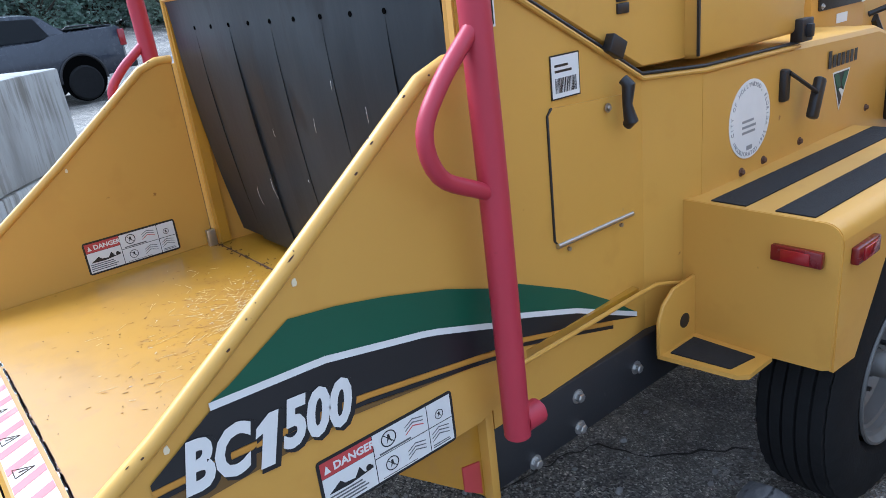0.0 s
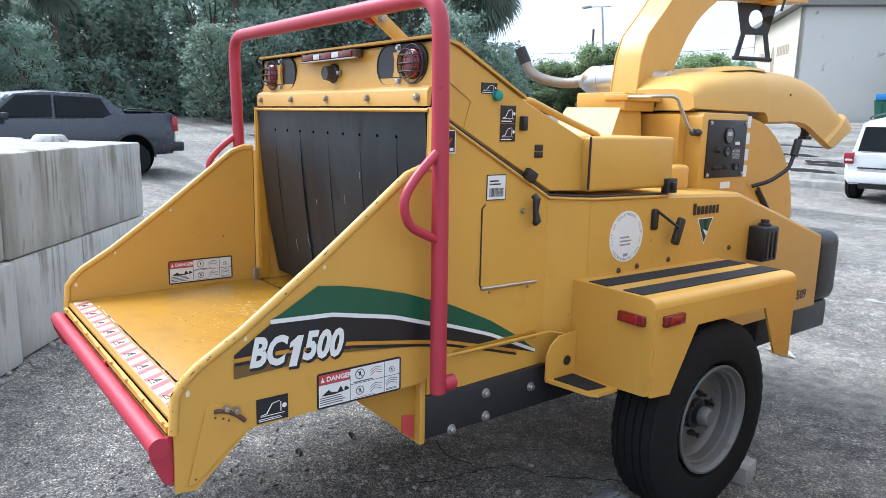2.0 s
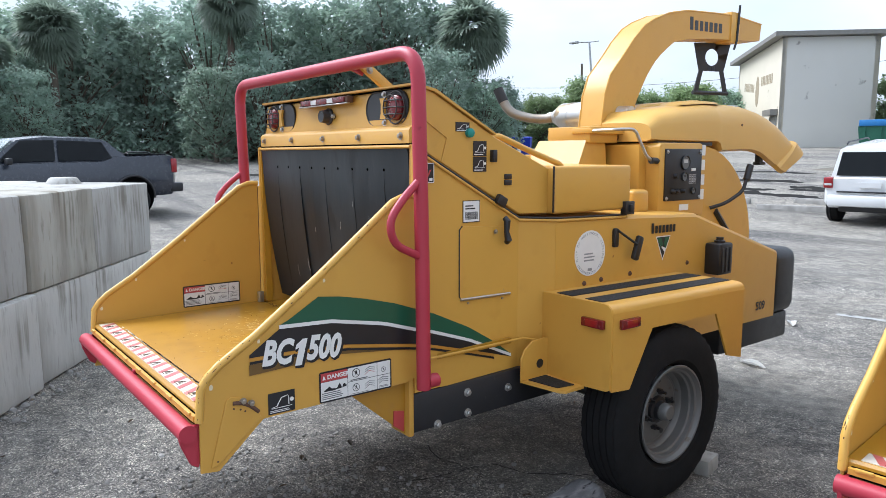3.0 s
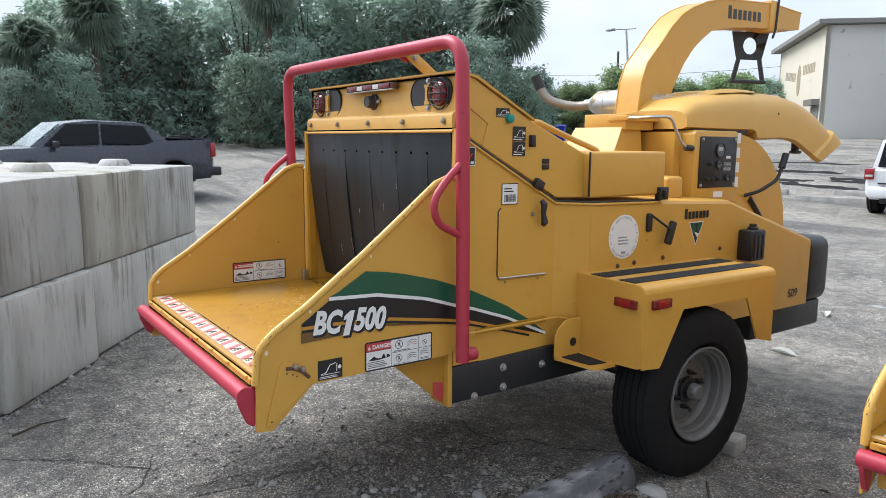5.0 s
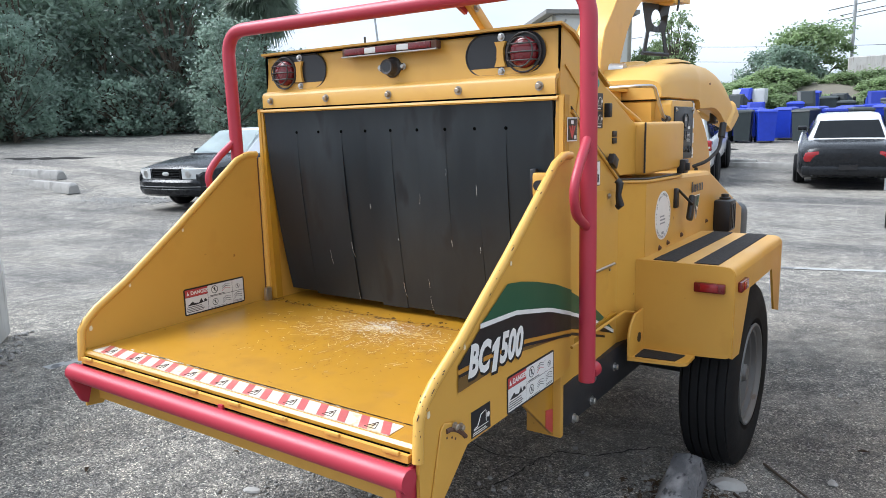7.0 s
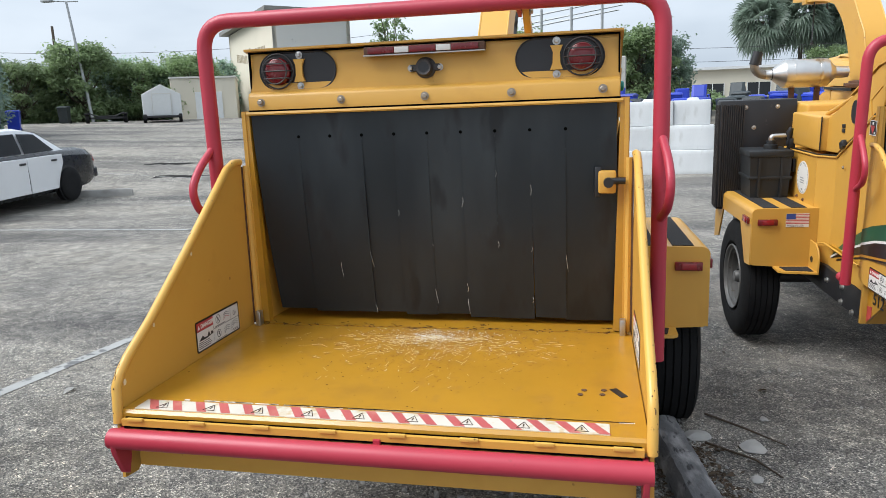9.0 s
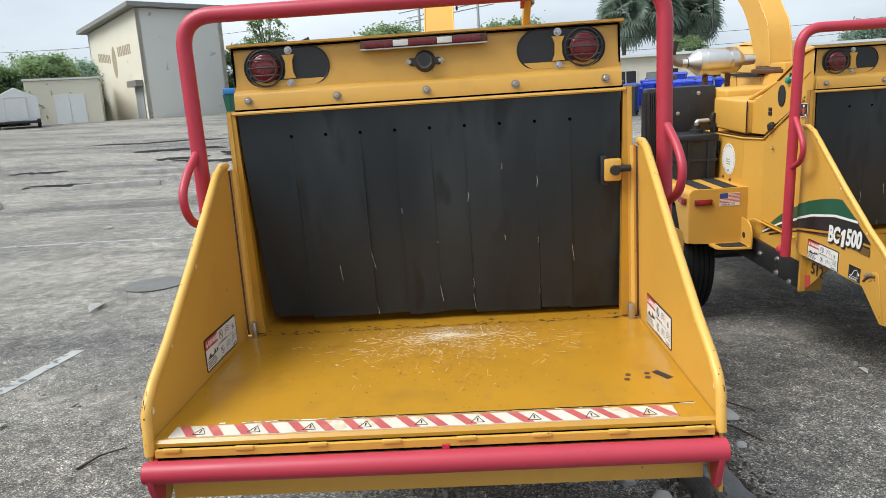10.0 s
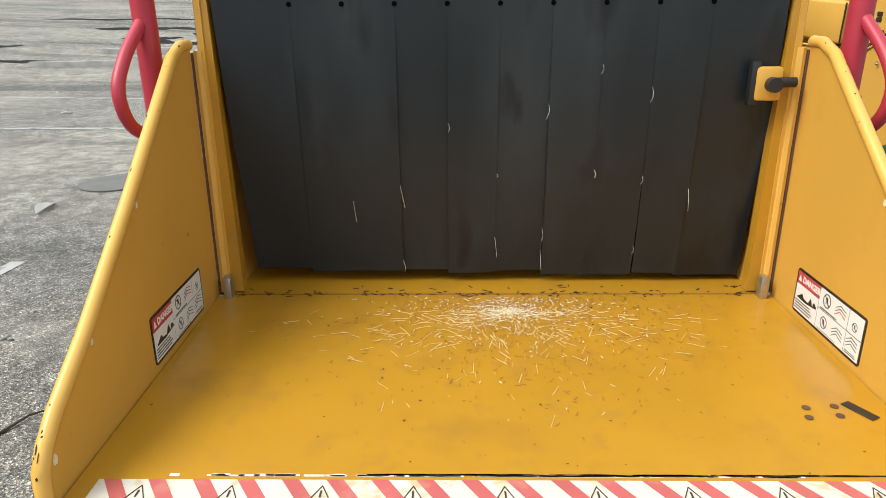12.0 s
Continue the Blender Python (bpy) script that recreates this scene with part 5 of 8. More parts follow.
    for s in (-1, 1):
        bm = B()
        prism(bm, [(s * 0.6645, 1.632), (s * 0.6705, 1.632), (s * 0.6705, 1.768), (s * 0.6645, 1.768)], 0.868, 0.876, "y")
        part("side_gap", bm, hole_dark, root, smooth=None)
    bm = B()
    prism(bm, [(0.838, 1.563), (0.838, 1.61), (0.846, 1.622), (0.88, 1.634), (0.884, 1.622), (0.856, 1.61), (0.85, 1.563)], -0.668, 0.668, "x")
    clamp = part("clamp_bar", bm, yellow, root, "yellow clamp bar with five bolts")
    bm = B()
    prism(bm, [(0.841, 1.556), (0.841, 1.5635), (0.86, 1.5635), (0.86, 1.556)], -0.672, 0.672, "x")
    part("clamp_gap", bm, hole_dark, clamp, "dark seam under the clamp bar", smooth=None)
    bm = B()
    prism(bm, [(0.833, 1.544), (0.830, 1.549), (0.833, 1.5565), (0.862, 1.5565), (0.862, 1.544)], -0.68, 0.68, "x")
    part("clamp_lip", bm, yellow, clamp)
    for x in (-0.618, -0.307, 0.003, 0.308, 0.614):
        hex_bolt(clamp, (x, 0.838, 1.59), "-y", 0.010, 0.012)
    for x in (-0.555, 0.545):
        lamp(root, x, 1.700, 0.874)
    bm = B()
    box(bm, -0.215, 0.219, 0.840, 0.872, 1.737, 1.766, 0.004)
    mk = part("marker_bar", bm, rust, root, "strip of small red marker lamps")
    bm = B()
    box(bm, -0.216, 0.220, 0.836, 0.852, 1.7335, 1.7385, 0.001, 1)
    part("bar_tray", bm, steel, mk, "pale metal tray edge")
    for x in (-0.15, 0.0, 0.15):
        bm = B()
        box(bm, x - 0.048, x + 0.048, 0.833, 0.842, 1.741, 1.763, 0.003)
        part("marker_lens", bm, lens_dark, mk)
    for x in (-0.075, 0.075):
        bm = B()
        box(bm, x - 0.026, x + 0.026, 0.8345, 0.842, 1.742, 1.762, 0.002)
        part("marker_gap", bm, white_vinyl, mk)
    bm = B()
    lathe(bm, [(-0.012, 0.019), (-0.040, 0.019), (-0.042, 0.026), (-0.012, 0.030), (-0.006, 0.037), (0.004, 0.037)], (0.003, 0.872, 1.688), "y", 24)
    sock = part("manual_holder", bm, guard_steel, root, "dark round socket with ears")
    bm = B()
    prism(bm, [(-0.050, 1.676), (-0.060, 1.688), (-0.050, 1.700), (0.054, 1.700), (0.064, 1.688), (0.054, 1.676)], 0.862, 0.872, "y", 0.002, 1)
    part("mounting_ear", bm, guard_steel, sock)
    bm = B()
    disc(bm, (0.003, 0.8335, 1.688), 0.0188, -0.0015, "y", 20)
    part("socket_core", bm, black_plastic, sock)
    for x in (-0.05, 0.055):
        hex_bolt(sock, (x, 0.866, 1.688), "-y", 0.008, 0.01, steel)

    for s in (-1, 1):
        # ridges and labels on the hood's sides
        bm = B()
        tube(bm, [(s * 0.674, 0.90, 1.655), (s * 0.674, 1.012, 1.585), (s * 0.674, 0.985, 1.495)], 0.0025, 6)
        part("weld_ridge", bm, yellow, hood)
        plain = plain_side and s < 0
        bm = B()
        lathe(bm, [(0, 0.018), (s * 0.018, 0.018), (s * 0.022, 0.012)], (s * 0.672, 1.122, 1.605), "x", 18)
        part("knob", bm, teal_plastic, hood, "teal plastic knob")
        black_sticker(hood, side_frame(s, s * 0.6735, 1.055 if s > 0 else 1.125, 1.610, 0), 0.07, 0.036, 1)
        if not plain:
            black_sticker(hood, side_frame(s, s * 0.6735, 1.145 if s > 0 else 1.215, 1.452, 0), 0.07, 0.06, 1)
            black_sticker(hood, side_frame(s, s * 0.6735, 1.145 if s > 0 else 1.215, 1.514, 0), 0.07, 0.06, 1)
            bm = B()
            box(bm, s * 0.67, s * 0.695, 1.235, 1.258, 1.49, 1.54, 0.004)
            part("hood_catch", bm, black_plastic, hood)
        for z in (1.405, 1.43):
            bm = B()
            box(bm, s * 0.67, s * 0.677, 1.315, 1.355, z - 0.011, z + 0.011, 0.002)
            part("rocker_label", bm, black_vinyl, hood)
        warning_sticker(root, side_frame(s, s * 0.703, 0.853 if s > 0 else 0.925, 1.415, 0), 0.075, 0.075)

    # engine body
    bm = B()
    rows = [(1.585, 0.715, 0.56, 1.244), (2.07, 0.708, 0.545, 1.235), (2.69, 0.69, 0.53, 1.21), (3.65, 0.655, 0.51, 0.928)]
    sec = []
    for y, w, z0, z1 in rows:
        sec.append([(-w, y, z0), (w, y, z0), (w, y, z1 - 0.02), (w - 0.008, y, z1 - 0.006), (w - 0.022, y, z1), (-w + 0.022, y, z1), (-w + 0.008, y, z1 - 0.006), (-w, y, z1 - 0.02)])
    loft(bm, sec)
    body = part("engine_body", bm, yellow, root, "yellow engine side panels and deck", smooth=25)
    bm = B()
    box(bm, -0.645, 0.645, 3.64, 3.955, 0.50, 0.925, 0.07, 4)
    part("front_bumper", bm, black_plastic, root, "black plastic front bumper")
    bm = B()
    box(bm, -0.62, 0.62, 3.10, 3.90, 0.335, 0.508, 0.02)
    part("fuel_tank", bm, black_plastic, root, "black fuel tank under the deck")
    for s in (-1, 1):
        sd = "+x" if s > 0 else "-x"
        fr = lambda y, z, tilt=0.0: side_frame(s, s * (lerp_at(y, BODY_X) + 0.002), y, z, tilt)
        # round city seal with its rim lettering
        cy, cz, r = 1.815, 1.072, 0.105
        bm = B()
        xs = lerp_at(cy, BODY_X) + 0.001
        disc(bm, (s * xs, cy, cz), r, s * 0.0015, "x", 40)
        seal = part("round_seal", bm, white_vinyl, root, "round white seal with grey rim lettering")
        bm = B()
        for words, mid, step, outward in (("CITY OF HOLLYWOOD, FLORIDA", 90, -8.6, 1), ("INCORPORATED 1925", -90, 7.2, -1)):
            for k, ch in enumerate(words):
                if ch == " ":
                    continue
                a = radians(mid + step * (k - (len(words) - 1) / 2))
                me = text_mesh(ch, 0.0165, extrude=0.0003, bold=0.0, align="CENTER")
                rad = r * (0.815 if outward > 0 else 0.945)
                me.transform(side_frame(s, s * (xs + 0.0019), cy, cz) @ Matrix.Translation((rad * math.cos(a), rad * math.sin(a), 0)) @ Matrix.Rotation(a - outward * math.pi / 2, 4, "Z"))
                bm.from_mesh(me)
                bpy.data.meshes.remove(me)
        rng = random.Random(3)
        bars(bm, side_frame(s, s * (xs + 0.0016), cy - s * 0.04, cz - 0.04, 0), 3, 0, 0.08, 0, 0.045, 0, rng)
        box(bm, s * (xs + 0.0015), s * (xs + 0.0021), cy - 0.014, cy + 0.014, cz - 0.082, cz - 0.07)
        tagged(part("seal_print", bm, seal_ink, seal, smooth=None), kind="stuff")
        # maker's mark as plain shapes
        bm = B()
        m2 = fr(2.285 if s > 0 else 2.495, 1.128)
        for k in range(7):
            box(bm, k * 0.030, k * 0.030 + 0.019, 0, 0.052 if k == 0 else 0.038, 0.001, 0.002, m=m2)
        part("maker_bars", bm, black_vinyl, root, "row of dark bars", smooth=None)
        bm = B()
        c = 2.39
        for pts, z in (([(-0.062, 0.0), (0.062, 0.0), (0.0, -0.125)], 0.0005),):
            prism(bm, [(s * a, b) for a, b in pts], z, z + 0.0008, "z")
        bm.transform(side_frame(1, s * (lerp_at(c, BODY_X) + 0.001), c, 1.11, 0))
        emblem = part("emblem", bm, white_vinyl, root, "dark green pointed emblem with white edge", smooth=None)
        bm = B()
        prism(bm, [(s * a, b) for a, b in [(-0.054, -0.005), (0.054, -0.005), (0.0, -0.114)]], 0.0009, 0.0016, "z")
        bm.transform(side_frame(1, s * (lerp_at(c, BODY_X) + 0.001), c, 1.11, 0))
        part("emblem_field", bm, black_vinyl, emblem, smooth=None)
        for pts, mt in (([(-0.050, -0.008), (-0.018, -0.008), (0.0, -0.046), (-0.018, -0.066)], green_vinyl), ([(0.018, -0.008), (0.050, -0.008), (0.022, -0.064), (0.004, -0.040)], green_vinyl),
                        ([(-0.030, -0.044), (0.022, -0.064), (0.013, -0.084), (-0.004, -0.066)], white_vinyl)):
            bm = B()
            prism(bm, [(s * a, b) for a, b in pts], 0.0018, 0.0024, "z")
            bm.transform(side_frame(1, s * (lerp_at(c, BODY_X) + 0.001), c, 1.11, 0))
            part("emblem_stroke", bm, mt, emblem, smooth=None)
        # throttle latch
        bm = B()
        box(bm, s * 0.70, s * 0.728, 1.975, 2.008, 1.085, 1.175, 0.009)
        tube(bm, [(s * 0.728, 1.995, 1.165), (s * 0.758, 2.10, 1.095)], 0.006, 8)
        box(bm, -0.014, 0.014, -0.02, 0.02, -0.06, 0.06, 0.01, m=Matrix.Translation((s * 0.75, 2.115, 1.075)) @ Matrix.Rotation(radians(-20), 4, "X"))
        part("lever_latch", bm, black_plastic, root, "black over-centre latch lever")
        for y, z in ((1.78, 0.935), (1.90, 0.94), (2.12, 0.945), (2.62, 0.95)):
            hex_bolt(body, (s * lerp_at(y, BODY_X), y, z), sd, 0.008, 0.008, rust)
    bm = B()
    box(bm, 0.683, 0.775, 2.795, 2.93, 0.87, 1.042, 0.012)
    for y in (2.825, 2.862, 2.90):
        box(bm, 0.774, 0.779, y - 0.010, y + 0.010, 0.885, 1.02, 0.003)
    lathe(bm, [(1.043, 0.03), (1.053, 0.03), (1.057, 0.02), (1.072, 0.02)], (0.727, 2.87, 0), "z", 16)
    part("fluid_can", bm, black_plastic, root, "black plastic fluid tank with cap")
    # the far side's tank and radiator
    bm = B()
    loft(bm, [[(-0.995, 1.66, 0.92), (-0.76, 1.66, 0.92), (-0.76, 1.90, 0.92), (-0.995, 1.90, 0.92)], [(-1.01, 1.65, 1.20), (-0.75, 1.65, 1.20), (-0.75, 1.91, 1.20), (-1.01, 1.91, 1.20)]])
    box(bm, -1.015, -0.745, 1.645, 1.915, 1.055, 1.075, 0.004)
    box(bm, -1.02, -0.74, 1.64, 1.92, 1.20, 1.245, 0.01)
    for q in (-0.95, -0.81):
        box(bm, q - 0.008, q + 0.008, 1.642, 1.66, 0.93, 1.20)
    lathe(bm, [(1.245, 0.045), (1.27, 0.045), (1.275, 0.03), (1.30, 0.03)], (-0.85, 1.78, 0), "z", 16)
    bm.transform(Matrix.Translation((0.005, 0.29, -0.01)))
    ht = part("hydraulic_tank", bm, grey_tank, root, "dark grey hydraulic tank on the fender")
    bm = B()
    tube(bm, round_path([(-0.85, 1.78, 1.29), (-0.85, 1.78, 1.325), (-0.70, 1.80, 1.325)], 0.02), 0.018, 10)
    bm.transform(Matrix.Translation((0.005, 0.29, -0.01)))
    part("fitting", bm, steel, ht, "bright steel elbow fitting")
    bm = B()
    box(bm, -1.13, -0.62, 2.30, 2.42, 0.78, 1.55, 0.012)
    rad = part("radiator", bm, black_steel, root, "black radiator guard with fins")
    for k in range(12):
        bm = B()
        box(bm, -1.138, -1.130, 2.306 + k * 0.009, 2.310 + k * 0.009, 0.80, 1.52)
        part("fin", bm, fin_mat, rad, smooth=None)
    for x, z in ((-0.96, 1.50), (-0.75, 1.50), (-0.90, 1.36)):
        hex_bolt(rad, (x, 2.30, z), "-y", 0.01, 0.008, steel)
    for k in range(11):
        bm = B()
        x = -1.12 + k * 0.0145
        box(bm, x, x + 0.007, 2.285, 2.30, 0.80, 1.52)
        part("fin", bm, fin_mat, rad, smooth=None)

    # low box behind the radiator
    bm = B()
    box(bm, -0.62, -0.18, 2.12, 2.56, 1.20, 1.52, 0.02, 3)
    part("cooler_box", bm, yellow, root, "yellow sheet metal box under the exhaust")
    # control box with instrument panel
    bm = B()
    prism(bm, [(2.57, 1.215), (2.57, 1.575), (2.63, 1.575), (2.63, 1.19)], -0.14, 0.40, "x")
    prism(bm, [(2.632, 1.19), (2.632, 1.565), (2.65, 1.585), (3.03, 1.585), (3.075, 1.56), (3.075, 1.17)], -0.14, 0.488, "x", 0.008, 2)
    ctl = part("control_box", bm, yellow, root, "yellow control box")
    bm = B()
    box(bm, 0.486, 0.497, 2.678, 3.028, 1.262, 1.552, 0.006)
    panel = part("instrument_panel", bm, black_plastic, ctl, "black instrument panel with gauges and switches")
    for y, z, r in ((2.86, 1.475, 0.042), (2.855, 1.395, 0.026), (2.945, 1.315, 0.02)):
        bm = B()
        lathe(bm, [(0, r), (0.008, r), (0.010, r * 0.94), (0.008, r * 0.86), (0.005, r * 0.84)], (0.497, y, z), "x", 24)
        gauge = part("gauge", bm, grey_tank, panel, "round gauge")
        bm = B()
        disc(bm, (0.4985, y, z), r * 0.86, 0.004, "x", 24)
        part("gauge_face", bm, gauge_grey, gauge)
        bm = B()
        box(bm, 0.5024, 0.5034, y - r * 0.45, y + r * 0.45, z - r * 0.05, z + r * 0.42)
        part("display", bm, black_vinyl if r < 0.04 else seal_grey, gauge)
    for k in range(6):
        y, z = 2.915 + 0.024 * (k % 3), 1.395 - 0.028 * (k // 3)
        bm = B()
        for a, b, c, d in ((-0.010, 0.010, 0.010, 0.012), (-0.010, 0.010, -0.012, -0.010), (-0.010, -0.0085, -0.012, 0.012), (0.0085, 0.010, -0.012, 0.012), (-0.004, 0.004, -0.004, 0.005)):
            box(bm, 0.4968, 0.4978, y + a, y + b, z + c, z + d)
        part("panel_symbol", bm, seal_grey, panel, smooth=None)
    for y, z in ((2.765, 1.40), (2.745, 1.315), (2.785, 1.315), (2.845, 1.315)):
        bm = B()
        lathe(bm, [(0, 0.014), (0.012, 0.012), (0.022, 0.008)], (0.497, y, z), "x", 12)
        part("switch", bm, black_steel, panel)
    for y, z in ((2.945, 1.435),):
        bm = B()
        box(bm, 0.4965, 0.498, y - 0.021, y + 0.021, z - 0.008, z + 0.008)
        part("panel_label", bm, white_vinyl, panel)
    for y, z in ((2.695, 1.535), (3.01, 1.535), (2.695, 1.278), (3.01, 1.278)):
        hex_bolt(panel, (0.497, y, z), "+x", 0.007, 0.006, steel)
    for k in range(4):
        sticker("warning_label", side_frame(1, 0.489, 3.036, 1.515 - k * 0.085, 0), 0.034, 0.06, white_vinyl, ctl, "small white warning label")
    sticker("data_plate", side_frame(1, 0.489, 2.83, 1.205, 0), 0.09, 0.034, white_vinyl, ctl)
    # curved shroud in front of the control box with clutch lever
    bm = B()
    arc = [(3.08, 1.575)] + [(3.08 + 0.60 * math.sin(a), 0.95 + 0.62 * math.cos(a)) for a in np.linspace(0.12, 1.45, 10)] + [(3.68, 0.90), (3.08, 0.98)]
    prism(bm, arc, -0.14, 0.45, "x")
    shroud = part("belt_shroud", bm, yellow, root, "rounded yellow drive shroud", smooth=30)
    bm = B()
    tube(bm, [(0.452, 3.26, 1.18), (0.452, 3.43, 1.02)], 0.02, 8)
    part("lever_slot", bm, black_vinyl, shroud)
    bm = B()
    tube(bm, round_path([(0.46, 3.19, 1.20), (0.53, 3.24, 1.23), (0.57, 3.36, 1.30), (0.57, 3.41, 1.41)], 0.04), 0.011, 8)
    lever = part("clutch_lever", bm, black_steel, root, "black bent clutch lever")
    bm = B()
    tube(bm, [(0.57, 3.395, 1.37), (0.57, 3.43, 1.455)], 0.021, 10)
    part("grip", bm, black_plastic, lever)
    # moulded cowl
    bm = B()
    sec = []
    for y, back, w, top, low in ((2.62, 2.62, 0.42, 1.70, 1.605), (2.70, 2.70, 0.45, 1.765, 1.602), (2.95, 2.95, 0.465, 1.805, 1.60), (3.17, 3.17, 0.47, 1.828, 1.60), (3.24, 3.235, 0.47, 1.83, 1.598), (3.275, 3.262, 0.47, 1.83, 1.585), (3.30, 3.282, 0.47, 1.83, 1.548),
                                 (3.48, 3.43, 0.465, 1.836, 1.552), (3.64, 3.54, 0.43, 1.828, 1.556), (3.78, 3.63, 0.38, 1.802, 1.552), (3.90, 3.71, 0.32, 1.766, 1.540), (4.0, 3.78, 0.27, 1.724, 1.518), (4.09, 3.845, 0.23, 1.676, 1.488),
                                 (4.16, 3.90, 0.20, 1.632, 1.466), (4.215, 3.945, 0.18, 1.598, 1.450), (4.24, 3.955, 0.225, 1.615, 1.430), (4.26, 3.965, 0.235, 1.612, 1.422), (4.335, 4.03, 0.225, 1.562, 1.404), (4.34, 4.045, 0.18, 1.54, 1.415)):
        mid = 0.467 - 0.59 * w + (0.02 if y > 4.23 else 0.0) if y > 3.4 else 0.19
        ring = []
        for t in np.linspace(-1, 1, 17):
            a = t * math.pi / 2
            cx, cz = math.copysign(abs(math.sin(a)) ** 0.55, t), abs(math.cos(a)) ** 0.45
            far = (1 - cx) / 2 * min(1.0, max(0.0, (y - 3.35) / 0.35))
            rear, foot = back + (y - back) * 0.5 * far, low + 0.6 * (top - low) * far
            ring.append((mid + w * 0.59 * cx, rear + (y - rear) * cz, foot + (top - foot) * cz))
        sec.append(ring + [(ring[-1][0] - 0.03, ring[-1][1], ring[-1][2] - 0.012), (ring[0][0] + 0.03, ring[0][1], ring[0][2] - 0.012)])
    loft(bm, sec)
    cowl = part("engine_cowl", bm, cowl_yellow, root, "moulded yellow engine cowl with drooping nose", smooth=40)
    for x in (0.08, 0.29):
        bm = B()
        loft(bm, [[(x + w * math.cos(a), y, z + h * max(0, math.sin(a))) for a in np.linspace(0, math.pi, 7)] for y, z, w, h in
                  ((2.93, 1.792, 0.02, 0.004), (3.0, 1.808, 0.08, 0.022), (3.2, 1.822, 0.095, 0.026), (3.36, 1.826, 0.09, 0.02), (3.44, 1.83, 0.04, 0.003))], caps=False, closed=False)
        part("cowl_ridge", bm, cowl_yellow, cowl)
    bm = B()
    box(bm, 0.39, 0.43, 3.80, 3.84, 1.460, 1.53, 0.008)
    box(bm, 0.385, 0.435, 3.79, 3.865, 1.452, 1.472, 0.006)
    part("cowl_catch", bm, black_plastic, cowl)
    for y, z in ((3.50, 1.70), (3.72, 1.60), (3.10, 1.63)):
        bm = B()
        disc(bm, (0.445, y, z), 0.008, 0.02, "x", 8)
        part("rivet", bm, rust, cowl)
    bm = B()
    box(bm, -0.15, 0.45, 2.66, 3.2, 1.572, 1.592)
    part("cowl_gasket", bm, black_plastic, root, "black rubber gasket")

    # discharge chute on its pedestal
    bm = B()
    loft(bm, [[(-0.26, 2.12, 1.20), (0.24, 2.12, 1.20), (0.24, 2.52, 1.20), (-0.26, 2.52, 1.20)], [(-0.2, 2.26, 1.42), (0.22, 2.26, 1.42), (0.22, 2.52, 1.42), (-0.2, 2.52, 1.42)],
              [(-0.16, 2.36, 1.60), (0.2, 2.36, 1.60), (0.2, 2.52, 1.60), (-0.16, 2.52, 1.60)]])
    part("chute_pedestal", bm, yellow, root)
    # added dark panel stands in for the shade inside the gap
    bm = B()
    box(bm, -0.12, 0.16, 2.528, 2.565, 1.20, 1.60)
    part("engine_core", bm, black_steel, root, "added dark panel standing in for the shade in the gap")
    bm = B()
    box(bm, 0.32, 0.53, 2.37, 2.50, 1.21, 1.335, 0.02, 3)
    part("valve_cover", bm, yellow, root, "small rounded yellow cover")
    sticker("warning_label", side_frame(1, 0.236, 2.32, 1.31, 0), 0.12, 0.036, white_vinyl, root, "white and red warning strip")
    bm = B()
    box(bm, -0.09, 0.225, 2.36, 2.60, 1.585, 1.675, 0.006)
    part("chute_motor_box", bm, yellow, root, "yellow box at the chute's foot")
    bm = B()
    lathe(bm, [(1.60, 0.21), (1.612, 0.22), (1.63, 0.22), (1.632, 0.19), (1.645, 0.19)], (0, 2.58, 0), "z", 32)
    part("turning_ring", bm, rust, root, "rusty turning ring")
    bm = B()
    box(bm, 0.10, 0.25, 2.35, 2.80, 1.635, 1.665, 0.004)
    part("ring_clamp", bm, yellow, root)
    outer = [(2.615, 1.65), (2.645, 1.87), (2.69, 1.985), (2.815, 2.115), (2.90, 2.21), (2.995, 2.295), (3.09, 2.345), (3.24, 2.40), (3.44, 2.438), (3.70, 2.455), (3.98, 2.47), (4.35, 2.448)]
    inner = [(2.858, 1.65), (2.945, 1.848), (2.99, 1.925), (3.04, 2.005), (3.118, 2.094), (3.17, 2.138), (3.224, 2.176), (3.306, 2.228), (3.46, 2.262), (3.69, 2.286), (3.98, 2.305), (4.335, 2.330)]
    cw = 0.085
    bm = B()
    loft(bm, [[(-cw, *o), (cw, *o), (cw, *i), (-cw, *i)] for o, i in zip(outer, inner)])
    chute = part("discharge_chute", bm, yellow, root, "curved yellow discharge chute", smooth=25)
    for s in (-1, 1):
        bm = B()
        tube(bm, [(s * cw, *o) for o in outer], 0.005, 6)
        part("chute_edge", bm, edge_yellow, chute)
    m2 = side_frame(1, cw + 0.001, 3.47, 2.322, radians(2))
    for k in range(7):
        bm = B()
        box(bm, k * 0.056, k * 0.056 + 0.036, 0, 0.082 if k == 0 else 0.062, 0, 0.0012, m=m2)
        part("maker_bar", bm, black_vinyl, chute, smooth=None)
    bm = B()
    box(bm, -cw - 0.009, cw + 0.009, 3.945, 4.05, 2.285, 2.49, 0.003)
    part("hinge_band", bm, edge_yellow, chute, "hinged band at the chute's mouth")
    bm = B()
    tube(bm, [(0.10, 4.03, 2.54), (0.10, 4.01, 2.30), (0.10, 3.98, 2.24)], 0.008, 8)
    part("hinge_rod", bm, black_steel, chute)
    bm = B()
    hole = [(0.058 * math.cos(a), 2.195 + 0.058 * math.sin(a)) for a in np.linspace(0, 2 * math.pi, 24, endpoint=False)]
    outl = []
